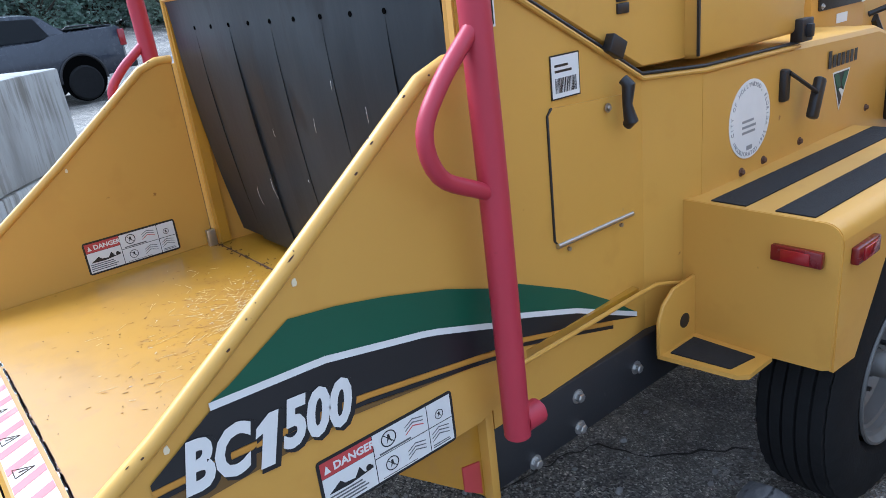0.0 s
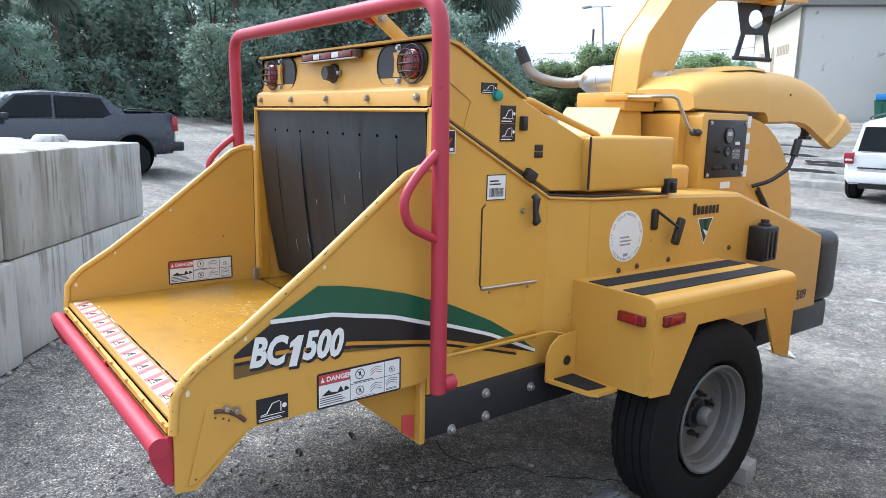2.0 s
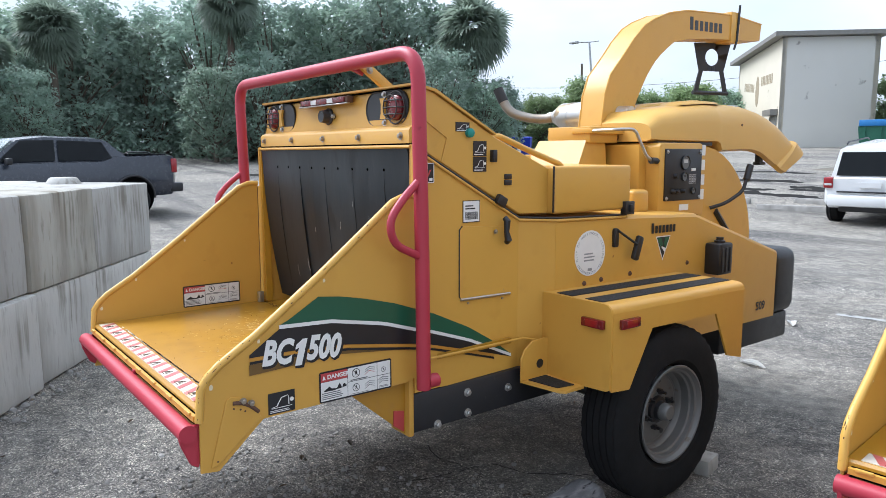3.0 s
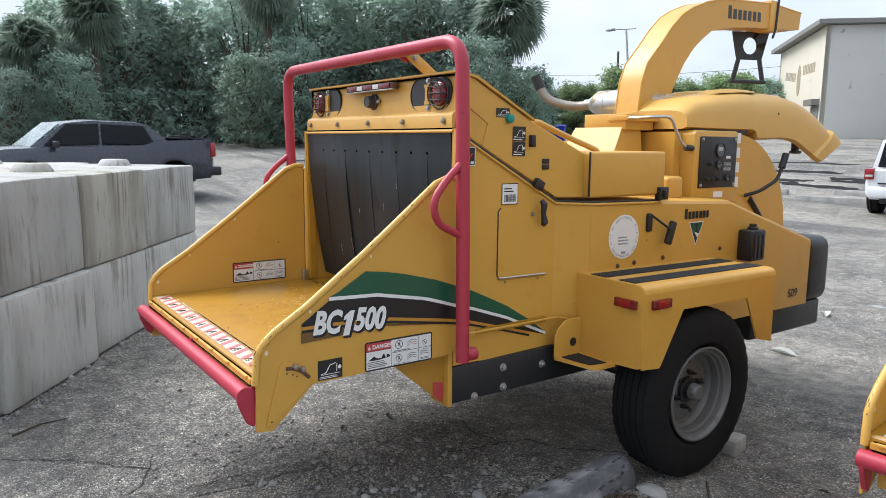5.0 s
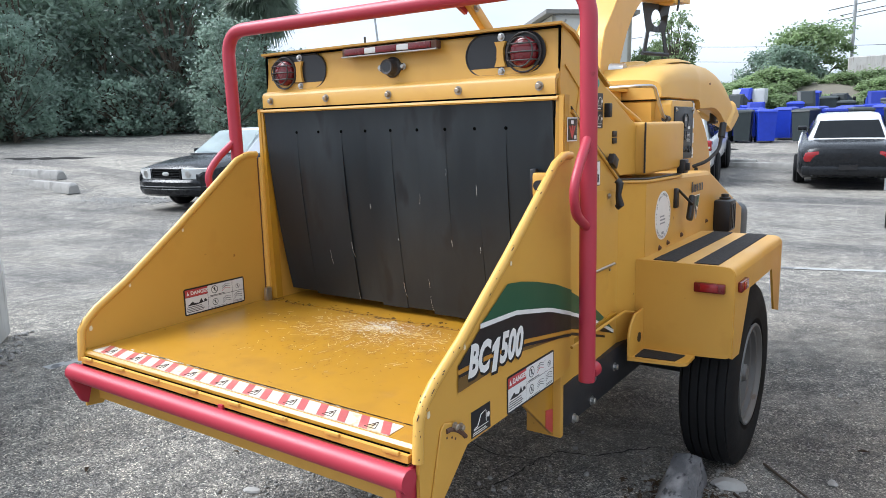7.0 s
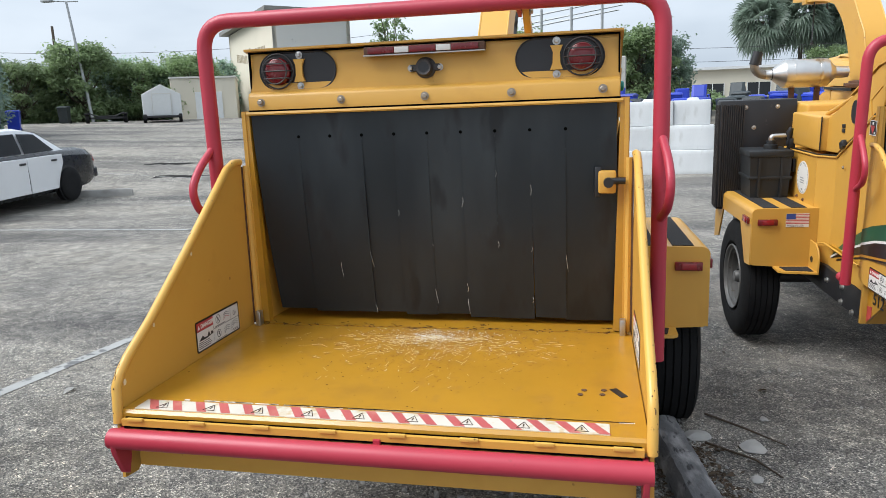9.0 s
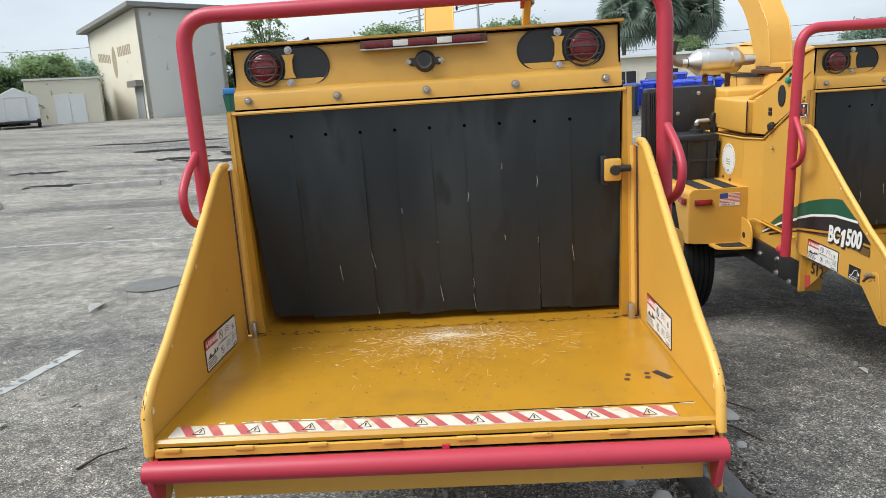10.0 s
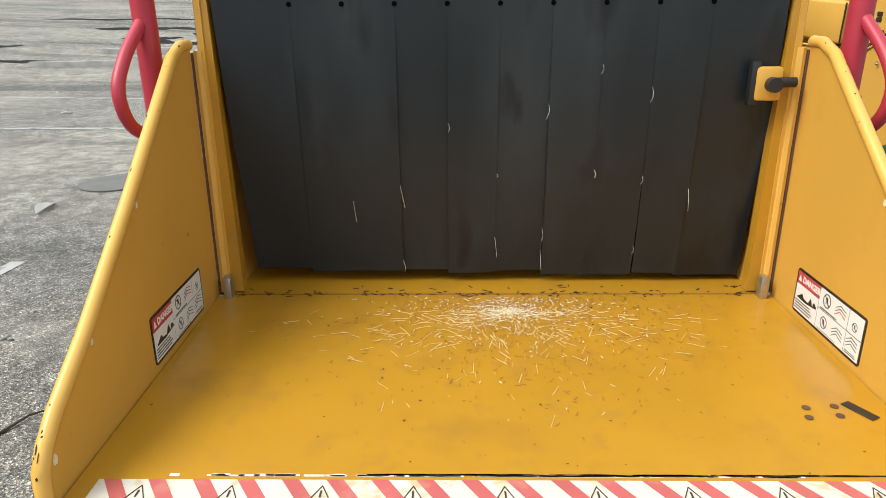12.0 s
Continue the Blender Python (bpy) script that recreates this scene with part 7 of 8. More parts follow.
# ---- vehicles ----
def car_wheel(parent, x, y, r, w, side, rim):
    hub = new("wheel")
    hub.parent = parent
    bm = B()
    lathe(bm, [(-w / 2, r * 0.62), (-w / 2, r * 0.9), (-w * 0.38, r), (w * 0.38, r), (w / 2, r * 0.9), (w / 2, r * 0.62)], (x, y, r), "x", 28)
    part("tyre", bm, tyre_mat, hub)
    bm = B()
    s = side
    lathe(bm, [(s * w * 0.3, r * 0.64), (s * w * 0.5, r * 0.63), (s * w * 0.42, r * 0.55), (s * w * 0.34, r * 0.2), (s * w * 0.46, r * 0.16), (s * w * 0.46, 0.001)], (x, y, r), "x", 24)
    part("rim", bm, rim, hub)
    for k in range(6):
        a = k * math.pi / 3
        bm = B()
        disc(bm, (x + s * w * 0.385, y + r * 0.4 * math.cos(a), r + r * 0.4 * math.sin(a)), r * 0.1, s * 0.006, "x", 8)
        part("rim_opening", bm, black_steel, hub)


def body_loft(stations, crown=0.04):
    """Rounded body: stations of (y, half width, low, belt, top, half width of the top)."""
    bm, rings = B(), []
    for y, w, z0, zb, zt, wt in stations:
        half = [(w * 0.9, z0), (w, z0 + (zb - z0) * 0.2), (w * 1.005, z0 + (zb - z0) * 0.6), (w * 0.985, zb), (wt + (w * 0.985 - wt) * 0.35, zb + (zt - zb) * 0.6), (wt, zt - 0.03 * (zt > zb + 0.1)), (wt * 0.75, zt + crown * 0.4), (0, zt + crown * 0.6)]
        rings.append([(a, y, z) for a, z in half] + [(-a, y, z) for a, z in half[-2::-1]])
    loft(bm, rings)
    return bm


def pane(parent, pts, mat, name="window", label=""):
    bm = B()
    bm.faces.new([bm.verts.new(p) for p in pts])
    bmesh.ops.solidify(bm, geom=bm.faces[:], thickness=0.004)
    return part(name, bm, mat, parent, label, smooth=None)


def sedan(at, paint, accent, label, door_white=False):
    """A large saloon, 5.4 m long, heading along +y."""
    ob = thing("police_car" if door_white else "sedan", label, "car", at=at)
    W = 0.97
    st = [(-2.72, 0.68, 0.40, 0.70, 0.84, 0.58), (-2.69, 0.78, 0.34, 0.76, 0.94, 0.66), (-2.60, 0.87, 0.29, 0.84, 1.01, 0.72), (-2.4, 0.93, 0.26, 0.88, 1.04, 0.78), (-2.2, 0.95, 0.24, 0.90, 1.05, 0.82), (-1.75, W, 0.22, 0.93, 1.05, 0.86), (-0.9, W, 0.22, 0.95, 1.04, 0.88), (0.9, W, 0.22, 0.94, 1.03, 0.88),
          (1.3, W, 0.22, 0.91, 1.02, 0.84), (2.0, 0.96, 0.24, 0.86, 0.97, 0.80), (2.4, 0.93, 0.28, 0.82, 0.92, 0.74), (2.56, 0.88, 0.32, 0.78, 0.885, 0.70), (2.64, 0.82, 0.36, 0.70, 0.80, 0.66)]
    part("body", body_loft(st), paint, ob, smooth=35)
    roof = [(-1.72, 0.84, 0.98, 1.02, 1.04, 0.74), (-1.05, 0.83, 0.98, 1.04, 1.46, 0.62), (-0.6, 0.83, 0.98, 1.04, 1.53, 0.63), (0.2, 0.83, 0.98, 1.04, 1.54, 0.63), (0.50, 0.83, 0.98, 1.04, 1.49, 0.63), (1.28, 0.84, 0.96, 1.0, 1.02, 0.74)]
    part("cabin", body_loft(roof, 0.02), car_white if door_white else paint, ob, "white roof and pillars" if door_white else "", smooth=35)
    for s in (-1, 1):
        if door_white:
            for y0, y1 in ((-1.16, -0.20), (-0.18, 0.95)):
                bm = B()
                prism(bm, [(y0 + 0.10 * (y0 < -1), 0.30), (y1, 0.30), (y1, 0.985), (y0 - 0.14 * (y0 < -1), 0.985), (y0 - 0.16 * (y0 < -1), 0.80), (y0 - 0.02 * (y0 < -1), 0.58)], s * (W * 0.965), s * (W * 1.012), "x", 0.01, 1)
                d = part("door", bm, car_white, ob, "white door")
                bm = B()
                box(bm, s * W * 1.0, s * (W * 1.03), y0 + 0.06, y0 + 0.24, 0.86, 0.90, 0.008)
                part("handle", bm, black_plastic, d)
        pane(ob, [(s * 0.825, -1.30, 1.06), (s * 0.85, -0.32, 1.06), (s * 0.70, -0.36, 1.44), (s * 0.69, -0.90, 1.41)], car_glass, label="dark side window")
        pane(ob, [(s * 0.85, -0.25, 1.06), (s * 0.835, 0.90, 1.06), (s * 0.70, 0.36, 1.44), (s * 0.705, -0.28, 1.445)], car_glass, label="dark side window")
        bm = B()
        box(bm, s * 0.86, s * 1.08, 0.78, 0.90, 1.03, 1.15, 0.035)
        part("mirror", bm, accent, ob)
        bm = B()
        prism(bm, [(s * 0.46, 0.68), (s * 0.80, 0.66), (s * 0.84, 0.74), (s * 0.80, 0.87), (s * 0.55, 0.91)], -2.715, -2.56, "y", 0.02, 2)
        part("tail_light", bm, lens_red, ob, "red tail light")
        bm = B()
        loft(bm, [[(s * x, y - back, z) for z in (0.655, 0.70, 0.80, 0.845)] + [(s * x, y - back - 0.10, z) for z in (0.86, 0.645)] for x, y, back in ((0.42, 2.70, 0), (0.62, 2.675, 0), (0.78, 2.62, 0), (0.87, 2.53, 0), (0.915, 2.40, 0))])
        lampbox = part("headlight", bm, lamp_clear, ob, "clear wraparound headlight", smooth=30)
        bm = B()
        disc(bm, (s * 0.56, 2.672, 0.75), 0.062, 0.02, "y", 16)
        part("reflector", bm, steel, lampbox)
        for y in (-1.45, 1.46):
            bm = B()
            disc(bm, (s * (W * 0.985), y, 0.36), 0.385, s * 0.022, "x", 24)
            part("wheel_arch", bm, black_plastic, ob)
            car_wheel(ob, s * 0.93, y, 0.345, 0.23, s, rim_mat)
    pane(ob, [(-0.68, -1.66, 1.095), (0.68, -1.66, 1.095), (0.57, -1.11, 1.455), (-0.57, -1.11, 1.455)], car_glass, "rear_window", "dark rear window")
    pane(ob, [(-0.71, 1.24, 1.075), (0.71, 1.24, 1.075), (0.585, 0.55, 1.505), (-0.585, 0.55, 1.505)], sky_pale_screen, "windscreen", "windscreen coloured pale to stand in for reflected sky")
    bm = B()
    box(bm, -0.86, 0.86, -2.78, -2.5, 0.36, 0.58, 0.05)
    part("rear_bumper", bm, accent, ob)
    bm = B()
    nose = [(-0.93, 2.36), (-0.90, 2.52), (-0.80, 2.65), (-0.60, 2.74), (-0.3, 2.78), (0.3, 2.78), (0.60, 2.74), (0.80, 2.65), (0.90, 2.52), (0.93, 2.36)]
    loft(bm, [[(x, y - d, z) for x, y in nose] + [(0.86, 2.36, z), (-0.86, 2.36, z)] for z, d in ((0.32, 0.10), (0.36, 0.03), (0.46, 0.0), (0.50, 0.025), (0.53, 0.0), (0.60, 0.0), (0.645, 0.05))])
    front = part("front_bumper", bm, accent, ob, smooth=35)
    bm = B()
    tube(bm, [(x, y + 0.002, 0.51) for x, y in nose[1:-1]], 0.012, 8)
    part("bumper_moulding", bm, grey_vinyl, front)
    bm = B()
    box(bm, -0.385, 0.385, 2.58, 2.70, 0.655, 0.85, 0.02)
    grille = part("grille", bm, hole_dark, ob, "dark grille with a light frame")
    bm = B()
    tube(bm, [(x, 2.705, z) for x, z in ((-0.385, 0.655), (0.385, 0.655), (0.39, 0.85), (-0.39, 0.85), (-0.385, 0.655))], 0.011, 6)
    part("grille_frame", bm, black_plastic, grille)
    for k in range(6):
        bm = B()
        box(bm, -0.37, 0.37, 2.69, 2.703, 0.675 + k * 0.03, 0.683 + k * 0.03)
        part("grille_bar", bm, black_plastic, grille)
    bm = B()
    loft(bm, [[(0.085 * q * math.cos(a), y, 0.755 + 0.04 * q * math.sin(a)) for a in np.linspace(0, 6.283, 18, endpoint=False)] for y, q in ((2.69, 1.0), (2.715, 1.0), (2.719, 0.9))])
    part("oval_badge", bm, seal_grey, grille, "pale oval badge")
    bm = B()
    box(bm, -0.74, 0.74, 1.24, 1.33, 1.03, 1.062, 0.012)
    part("wiper_cowl", bm, black_plastic, ob)
    bm = B()
    box(bm, -0.17, 0.17, -2.80, -2.77, 0.50, 0.62)
    part("number_plate", bm, black_plastic, ob)
    for s in (-1, 1):
        bm = B()
        prism(bm, [(s * 0.20, 0.87), (s * 0.34, 0.87), (s * 0.26, 0.76)], -2.70, -2.66, "y")
        part("rear_badge", bm, white_vinyl, ob)
    return ob


def suv(at, label):
    """A compact white sport utility car, 4.4 m long, heading along +y."""
    ob = thing("suv", label, "car", at=at)
    W = 0.90
    st = [(-2.18, 0.80, 0.48, 0.95, 1.02, 0.78), (-2.12, 0.87, 0.42, 0.98, 1.05, 0.82), (-1.6, W, 0.36, 1.0, 1.06, 0.84), (1.0, W, 0.34, 0.98, 1.06, 0.82), (1.3, W, 0.34, 0.96, 1.05, 0.80), (2.0, 0.86, 0.40, 0.88, 0.98, 0.74), (2.18, 0.74, 0.46, 0.76, 0.84, 0.6)]
    part("body", body_loft(st), car_white, ob, smooth=35)
    roof = [(-2.10, 0.80, 1.0, 1.04, 1.08, 0.76), (-1.92, 0.80, 1.0, 1.06, 1.66, 0.66), (-1.5, 0.80, 1.0, 1.06, 1.70, 0.66), (0.2, 0.80, 1.0, 1.06, 1.70, 0.66), (0.55, 0.80, 1.0, 1.06, 1.62, 0.65), (1.35, 0.80, 1.0, 1.02, 1.04, 0.72)]
    part("cabin", body_loft(roof, 0.02), car_white, ob, smooth=35)
    pane(ob, [(-0.66, -2.125, 1.10), (0.66, -2.125, 1.10), (0.60, -1.975, 1.58), (-0.60, -1.975, 1.58)], car_glass, "rear_window", "dark rear window")
    pane(ob, [(-0.68, 1.29, 1.115), (0.68, 1.29, 1.115), (0.60, 0.61, 1.615), (-0.60, 0.61, 1.615)], sky_pale_screen, "windscreen")
    bm = B()
    box(bm, -0.80, 0.80, -2.27, -1.95, 0.46, 0.70, 0.05)
    part("rear_bumper", bm, car_white, ob)
    bm = B()
    box(bm, -0.62, 0.62, -2.235, -2.19, 0.755, 0.785, 0.008)
    part("tailgate_trim", bm, black_plastic, ob)
    bm = B()
    box(bm, -0.6, 0.6, -2.15, -1.9, 0.34, 0.47, 0.03)
    part("undertray", bm, black_plastic, ob)
    bm = B()
    box(bm, -0.2, 0.2, -2.22, -2.19, 0.86, 0.97)
    part("number_plate", bm, car_white, ob)
    for s in (-1, 1):
        bm = B()
        box(bm, s * 0.70, s * 0.885, -2.22, -2.02, 0.84, 1.07, 0.025)
        tl = part("tail_light", bm, lens_red, ob, "red and white tail light")
        bm = B()
        box(bm, s * 0.72, s * 0.86, -2.228, -2.20, 0.90, 0.945, 0.01)
        part("lens", bm, lamp_clear, tl)
        pane(ob, [(s * 0.815, -1.75, 1.08), (s * 0.825, -1.15, 1.08), (s * 0.71, -1.1, 1.58), (s * 0.70, -1.6, 1.58)], car_glass, label="dark side window")
        pane(ob, [(s * 0.825, -1.05, 1.08), (s * 0.825, -0.2, 1.08), (s * 0.71, -0.2, 1.60), (s * 0.71, -1.0, 1.59)], car_glass)
        pane(ob, [(s * 0.825, -0.1, 1.08), (s * 0.815, 0.95, 1.08), (s * 0.71, 0.4, 1.59), (s * 0.71, -0.1, 1.60)], car_glass)
        bm = B()
        tube(bm, [(s * 0.62, -1.6, 1.72), (s * 0.62, -1.5, 1.76), (s * 0.62, 0.0, 1.76), (s * 0.62, 0.1, 1.72)], 0.018, 8)
        part("roof_rail", bm, black_plastic, ob)
        bm = B()
        box(bm, s * 0.88, s * 1.04, 0.75, 0.87, 1.08, 1.22, 0.03)
        part("mirror", bm, black_plastic, ob)
        for y in (-1.31, 1.31):
            bm = B()
            disc(bm, (s * (W * 0.99), y, 0.38), 0.40, s * 0.02, "x", 24)
            part("wheel_arch", bm, black_plastic, ob)
            car_wheel(ob, s * 0.855, y, 0.36, 0.24, s, alloy_mat)
    return ob


def pickup(at, label):
    """A dark four-door pickup, 5.6 m long, heading along +y."""
    ob = thing("pickup_truck", label, "pickup truck", at=at)
    W = 0.98
    st = [(-2.78, 0.88, 0.56, 1.10, 1.40, 0.90), (-2.70, 0.96, 0.50, 1.14, 1.43, 0.94), (-2.4, W, 0.48, 1.16, 1.43, 0.95), (-1.2, W, 0.46, 1.16, 1.40, 0.94), (-0.95, W, 0.46, 1.16, 1.30, 0.93), (1.35, W, 0.46, 1.10, 1.24, 0.90), (2.1, 0.96, 0.48, 1.04, 1.20, 0.86),
          (2.65, 0.90, 0.5, 0.94, 1.12, 0.78), (2.82, 0.8, 0.56, 0.84, 0.98, 0.7)]
    st = [(y, w, z0, zb + 0.06, zt + 0.09, wt) for y, w, z0, zb, zt, wt in st]
    part("body", body_loft(st), car_navy, ob, smooth=35)
    roof = [(-1.55, 0.92, 1.20, 1.36, 1.50, 0.86), (-1.36, 0.91, 1.20, 1.34, 1.66, 0.80), (-1.12, 0.90, 1.20, 1.32, 1.88, 0.74), (-0.8, 0.90, 1.20, 1.32, 1.94, 0.74), (0.3, 0.90, 1.20, 1.32, 1.96, 0.74), (0.85, 0.90, 1.20, 1.30, 1.89, 0.73), (1.60, 0.90, 1.18, 1.22, 1.27, 0.80)]
    part("cabin", body_loft(roof, 0.02), car_navy, ob, smooth=35)
    bm = B()
    box(bm, -0.82, 0.82, -2.62, -1.45, 1.53, 1.552, 0.01)
    part("bed_cover", bm, black_plastic, ob)
    for s in (-1, 1):
        bm = B()
        tube(bm, [(s * 0.80, -1.55, 1.55), (s * 0.80, -1.62, 1.59), (s * 0.80, -2.1, 1.59), (s * 0.80, -2.2, 1.55)], 0.018, 8)
        part("bed_rail", bm, black_plastic, ob)
    bm = B()
    box(bm, -0.97, 0.97, -2.98, -2.62, 0.56, 0.80, 0.05)
    part("rear_bumper", bm, black_plastic, ob)
    pane(ob, [(-0.77, 1.59, 1.32), (0.77, 1.59, 1.32), (0.68, 0.90, 1.90), (-0.68, 0.90, 1.90)], sky_pale_screen, "windscreen", "windscreen coloured pale to stand in for reflected sky")
    for s in (-1, 1):
        pane(ob, [(s * 0.91, -1.20, 1.40), (s * 0.915, 0.05, 1.38), (s * 0.80, 0.02, 1.86), (s * 0.80, -0.98, 1.83)], car_glass, label="dark side window")
        pane(ob, [(s * 0.915, 0.13, 1.38), (s * 0.91, 1.34, 1.36), (s * 0.80, 0.82, 1.84), (s * 0.80, 0.1, 1.865)], car_glass)
        bm = B()
        box(bm, s * 0.80, s * 0.975, -2.82, -2.66, 1.06, 1.43, 0.03)
        part("tail_light", bm, lens_red, ob, "red tail light")
        bm = B()
        box(bm, s * 0.95, s * 1.16, 1.08, 1.20, 1.30, 1.45, 0.03)
        part("mirror", bm, black_plastic, ob)
        for y in (-1.65, 1.70):
            bm = B()
            disc(bm, (s * (W * 0.985), y, 0.48), 0.50, s * 0.025, "x", 28)
            part("wheel_arch", bm, hole_dark, ob)
            bm = B()
            tube(bm, [(s * W * 1.01, y + 0.52 * math.cos(a), 0.48 + 0.52 * math.sin(a)) for a in np.linspace(-0.1, math.pi + 0.1, 20)], 0.035, 8)
            part("arch_flare", bm, black_plastic, ob)
            car_wheel(ob, s * 0.925, y, 0.38, 0.27, s, alloy_mat)
    return ob


def parked(x, y, rz):
    """A pose on the slope with all wheels on the ground."""
    fx, fy = -math.sin(radians(rz)) * 1.45, math.cos(radians(rz)) * 1.45
    front, rear = ground_z(x + fx, y + fy), ground_z(x - fx, y - fy)
    return pose(x, y, (front + rear) / 2, math.degrees(math.atan2(front - rear, 2.9)), 0, rz)


pickup(on_ground(-16.7, 2.3, 190, 0.0), "dark blue-black pickup truck parked beyond the concrete wall")
sedan(parked(-10.92, 9.76, 187.7), car_black, car_black, "black and white police sedan parked on the lot", door_white=True)
sedan(parked(-0.08, 18.3, 6.5), car_black, car_black, "black and white police sedan parked before the bins", door_white=True).scale = (1, 1, 0.92)
suv(parked(-3.6, 17.35, 8), "white compact sport utility car parked on the lot")


# ---- stacked white blocks ----
for row, xs in ((0, (0.88, 2.11)), (1, (0.88, 2.11)), (2, (1.2, 2.43))):
    for x in xs:
        L = 0.82 if row == 2 and x > 2 else 1.22
        concrete_block(pose(x, 15.75 + 0.06 * row, ground_z(2.5, 15.9) + row * 0.57, 0, 0, -3), L, "white painted concrete block in a short stack", knob=0.55 * (row == 2), group="white block stack", mat=white_block, top=0.563)


def bank_z(x, y):
    """A low bank that rises behind the first bins."""
    side = min(max((x + 10) / 4, 0), 1) * min(max((3.5 - x) / 5, 0.2), 1)
    return ground_z(x, y) + 0.027 * (max(0.0, min(y, 35.5) - 26) / 1.15) ** 2 * side


for row in (0, 1):
    concrete_block(pose(-5.6 + 0.05 * row, 31.0, min(bank_z(-5.6, 31.0), bank_z(-4.3, 31.0)) - 0.02 + row * 0.62, 0, 0, -2), 1.28, "white concrete block in a far row", group="far block row", mat=white_block)


# ---- wheeled bins ----
def bin_thing(mat, label):
    ob = thing("wheeled_bin", label, "bin", "wheeled bins")
    bm = B()
    loft(bm, [[(-0.25, -0.26, 0.04), (0.25, -0.26, 0.04), (0.25, 0.24, 0.04), (-0.25, 0.24, 0.04)], [(-0.29, -0.34, 1.0), (0.29, -0.34, 1.0), (0.29, 0.34, 1.0), (-0.29, 0.34, 1.0)]])
    part("tub", bm, mat, ob, smooth=None)
    bm = B()
    loft(bm, [[(-0.31, -0.36, 0.99), (0.31, -0.36, 0.99), (0.31, 0.36, 0.99), (-0.31, 0.36, 0.99)], [(-0.30, -0.34, 1.04), (0.30, -0.34, 1.04), (0.30, 0.36, 1.06), (-0.30, 0.36, 1.06)], [(-0.2, -0.2, 1.09), (0.2, -0.2, 1.09), (0.2, 0.3, 1.10), (-0.2, 0.3, 1.10)]])
    part("lid", bm, mat, ob, smooth=None)
    for s in (-1, 1):
        bm = B()
        lathe(bm, [(-0.03, 0.1), (0.03, 0.1)], (s * 0.25, 0.28, 0.1), "x", 14)
        part("wheel", bm, tyre_mat, ob)
    return ob


bm = B()
grid = [[bm.verts.new((x, y, bank_z(x, y) + (0.004 if y > 26.5 else -0.03))) for y in np.linspace(26, 47, 24)] for x in np.linspace(-10, 17, 18)]
for ga, gb in zip(grid, grid[1:]):
    for i in range(23):
        bm.faces.new((ga[i], gb[i], gb[i + 1], ga[i + 1]))
solid("earth_bank", bm, earth, "low brown earth bank under the rear bins", "ground", kind="structure")

bins = [bin_thing(bin_blue, "blue plastic wheeled bin in a crowded row"), bin_thing(bin_dark, "dark plastic wheeled bin in a crowded row")]
first = True
rng = random.Random(5)
used = [False, False]
for row in range(8):
    y = 25 + row * 1.15
    wild = row > 1
    for k in range(19):
        x = -6.5 + k * 0.9 + rng.uniform(-0.2, 0.2) + row * 0.3
        if rng.random() < (0.5 if wild else 0.12):
            continue
        i = 0 if rng.random() < (0.62 if row else 0.5) else 1
        tip = wild and rng.random() < 0.6
        z = bank_z(x, y)
        m = pose(x, y, z + (0.45 if tip else 0), rng.uniform(60, 100) if tip else 0, 0, rng.uniform(-25, 25))
        if not used[i]:
            bins[i].matrix_world, used[i] = m, True
        else:
            copy_thing(bins[i], m)
copy_thing(bins[1], on_ground(-32.0, 38.0, 20))
for x, y, rz in ((-28.3, 28.6, 40), (-27.7, 29.2, 35), (-28.9, 28.0, 50)):
    copy_thing(bins[0], on_ground(x, y, rz))


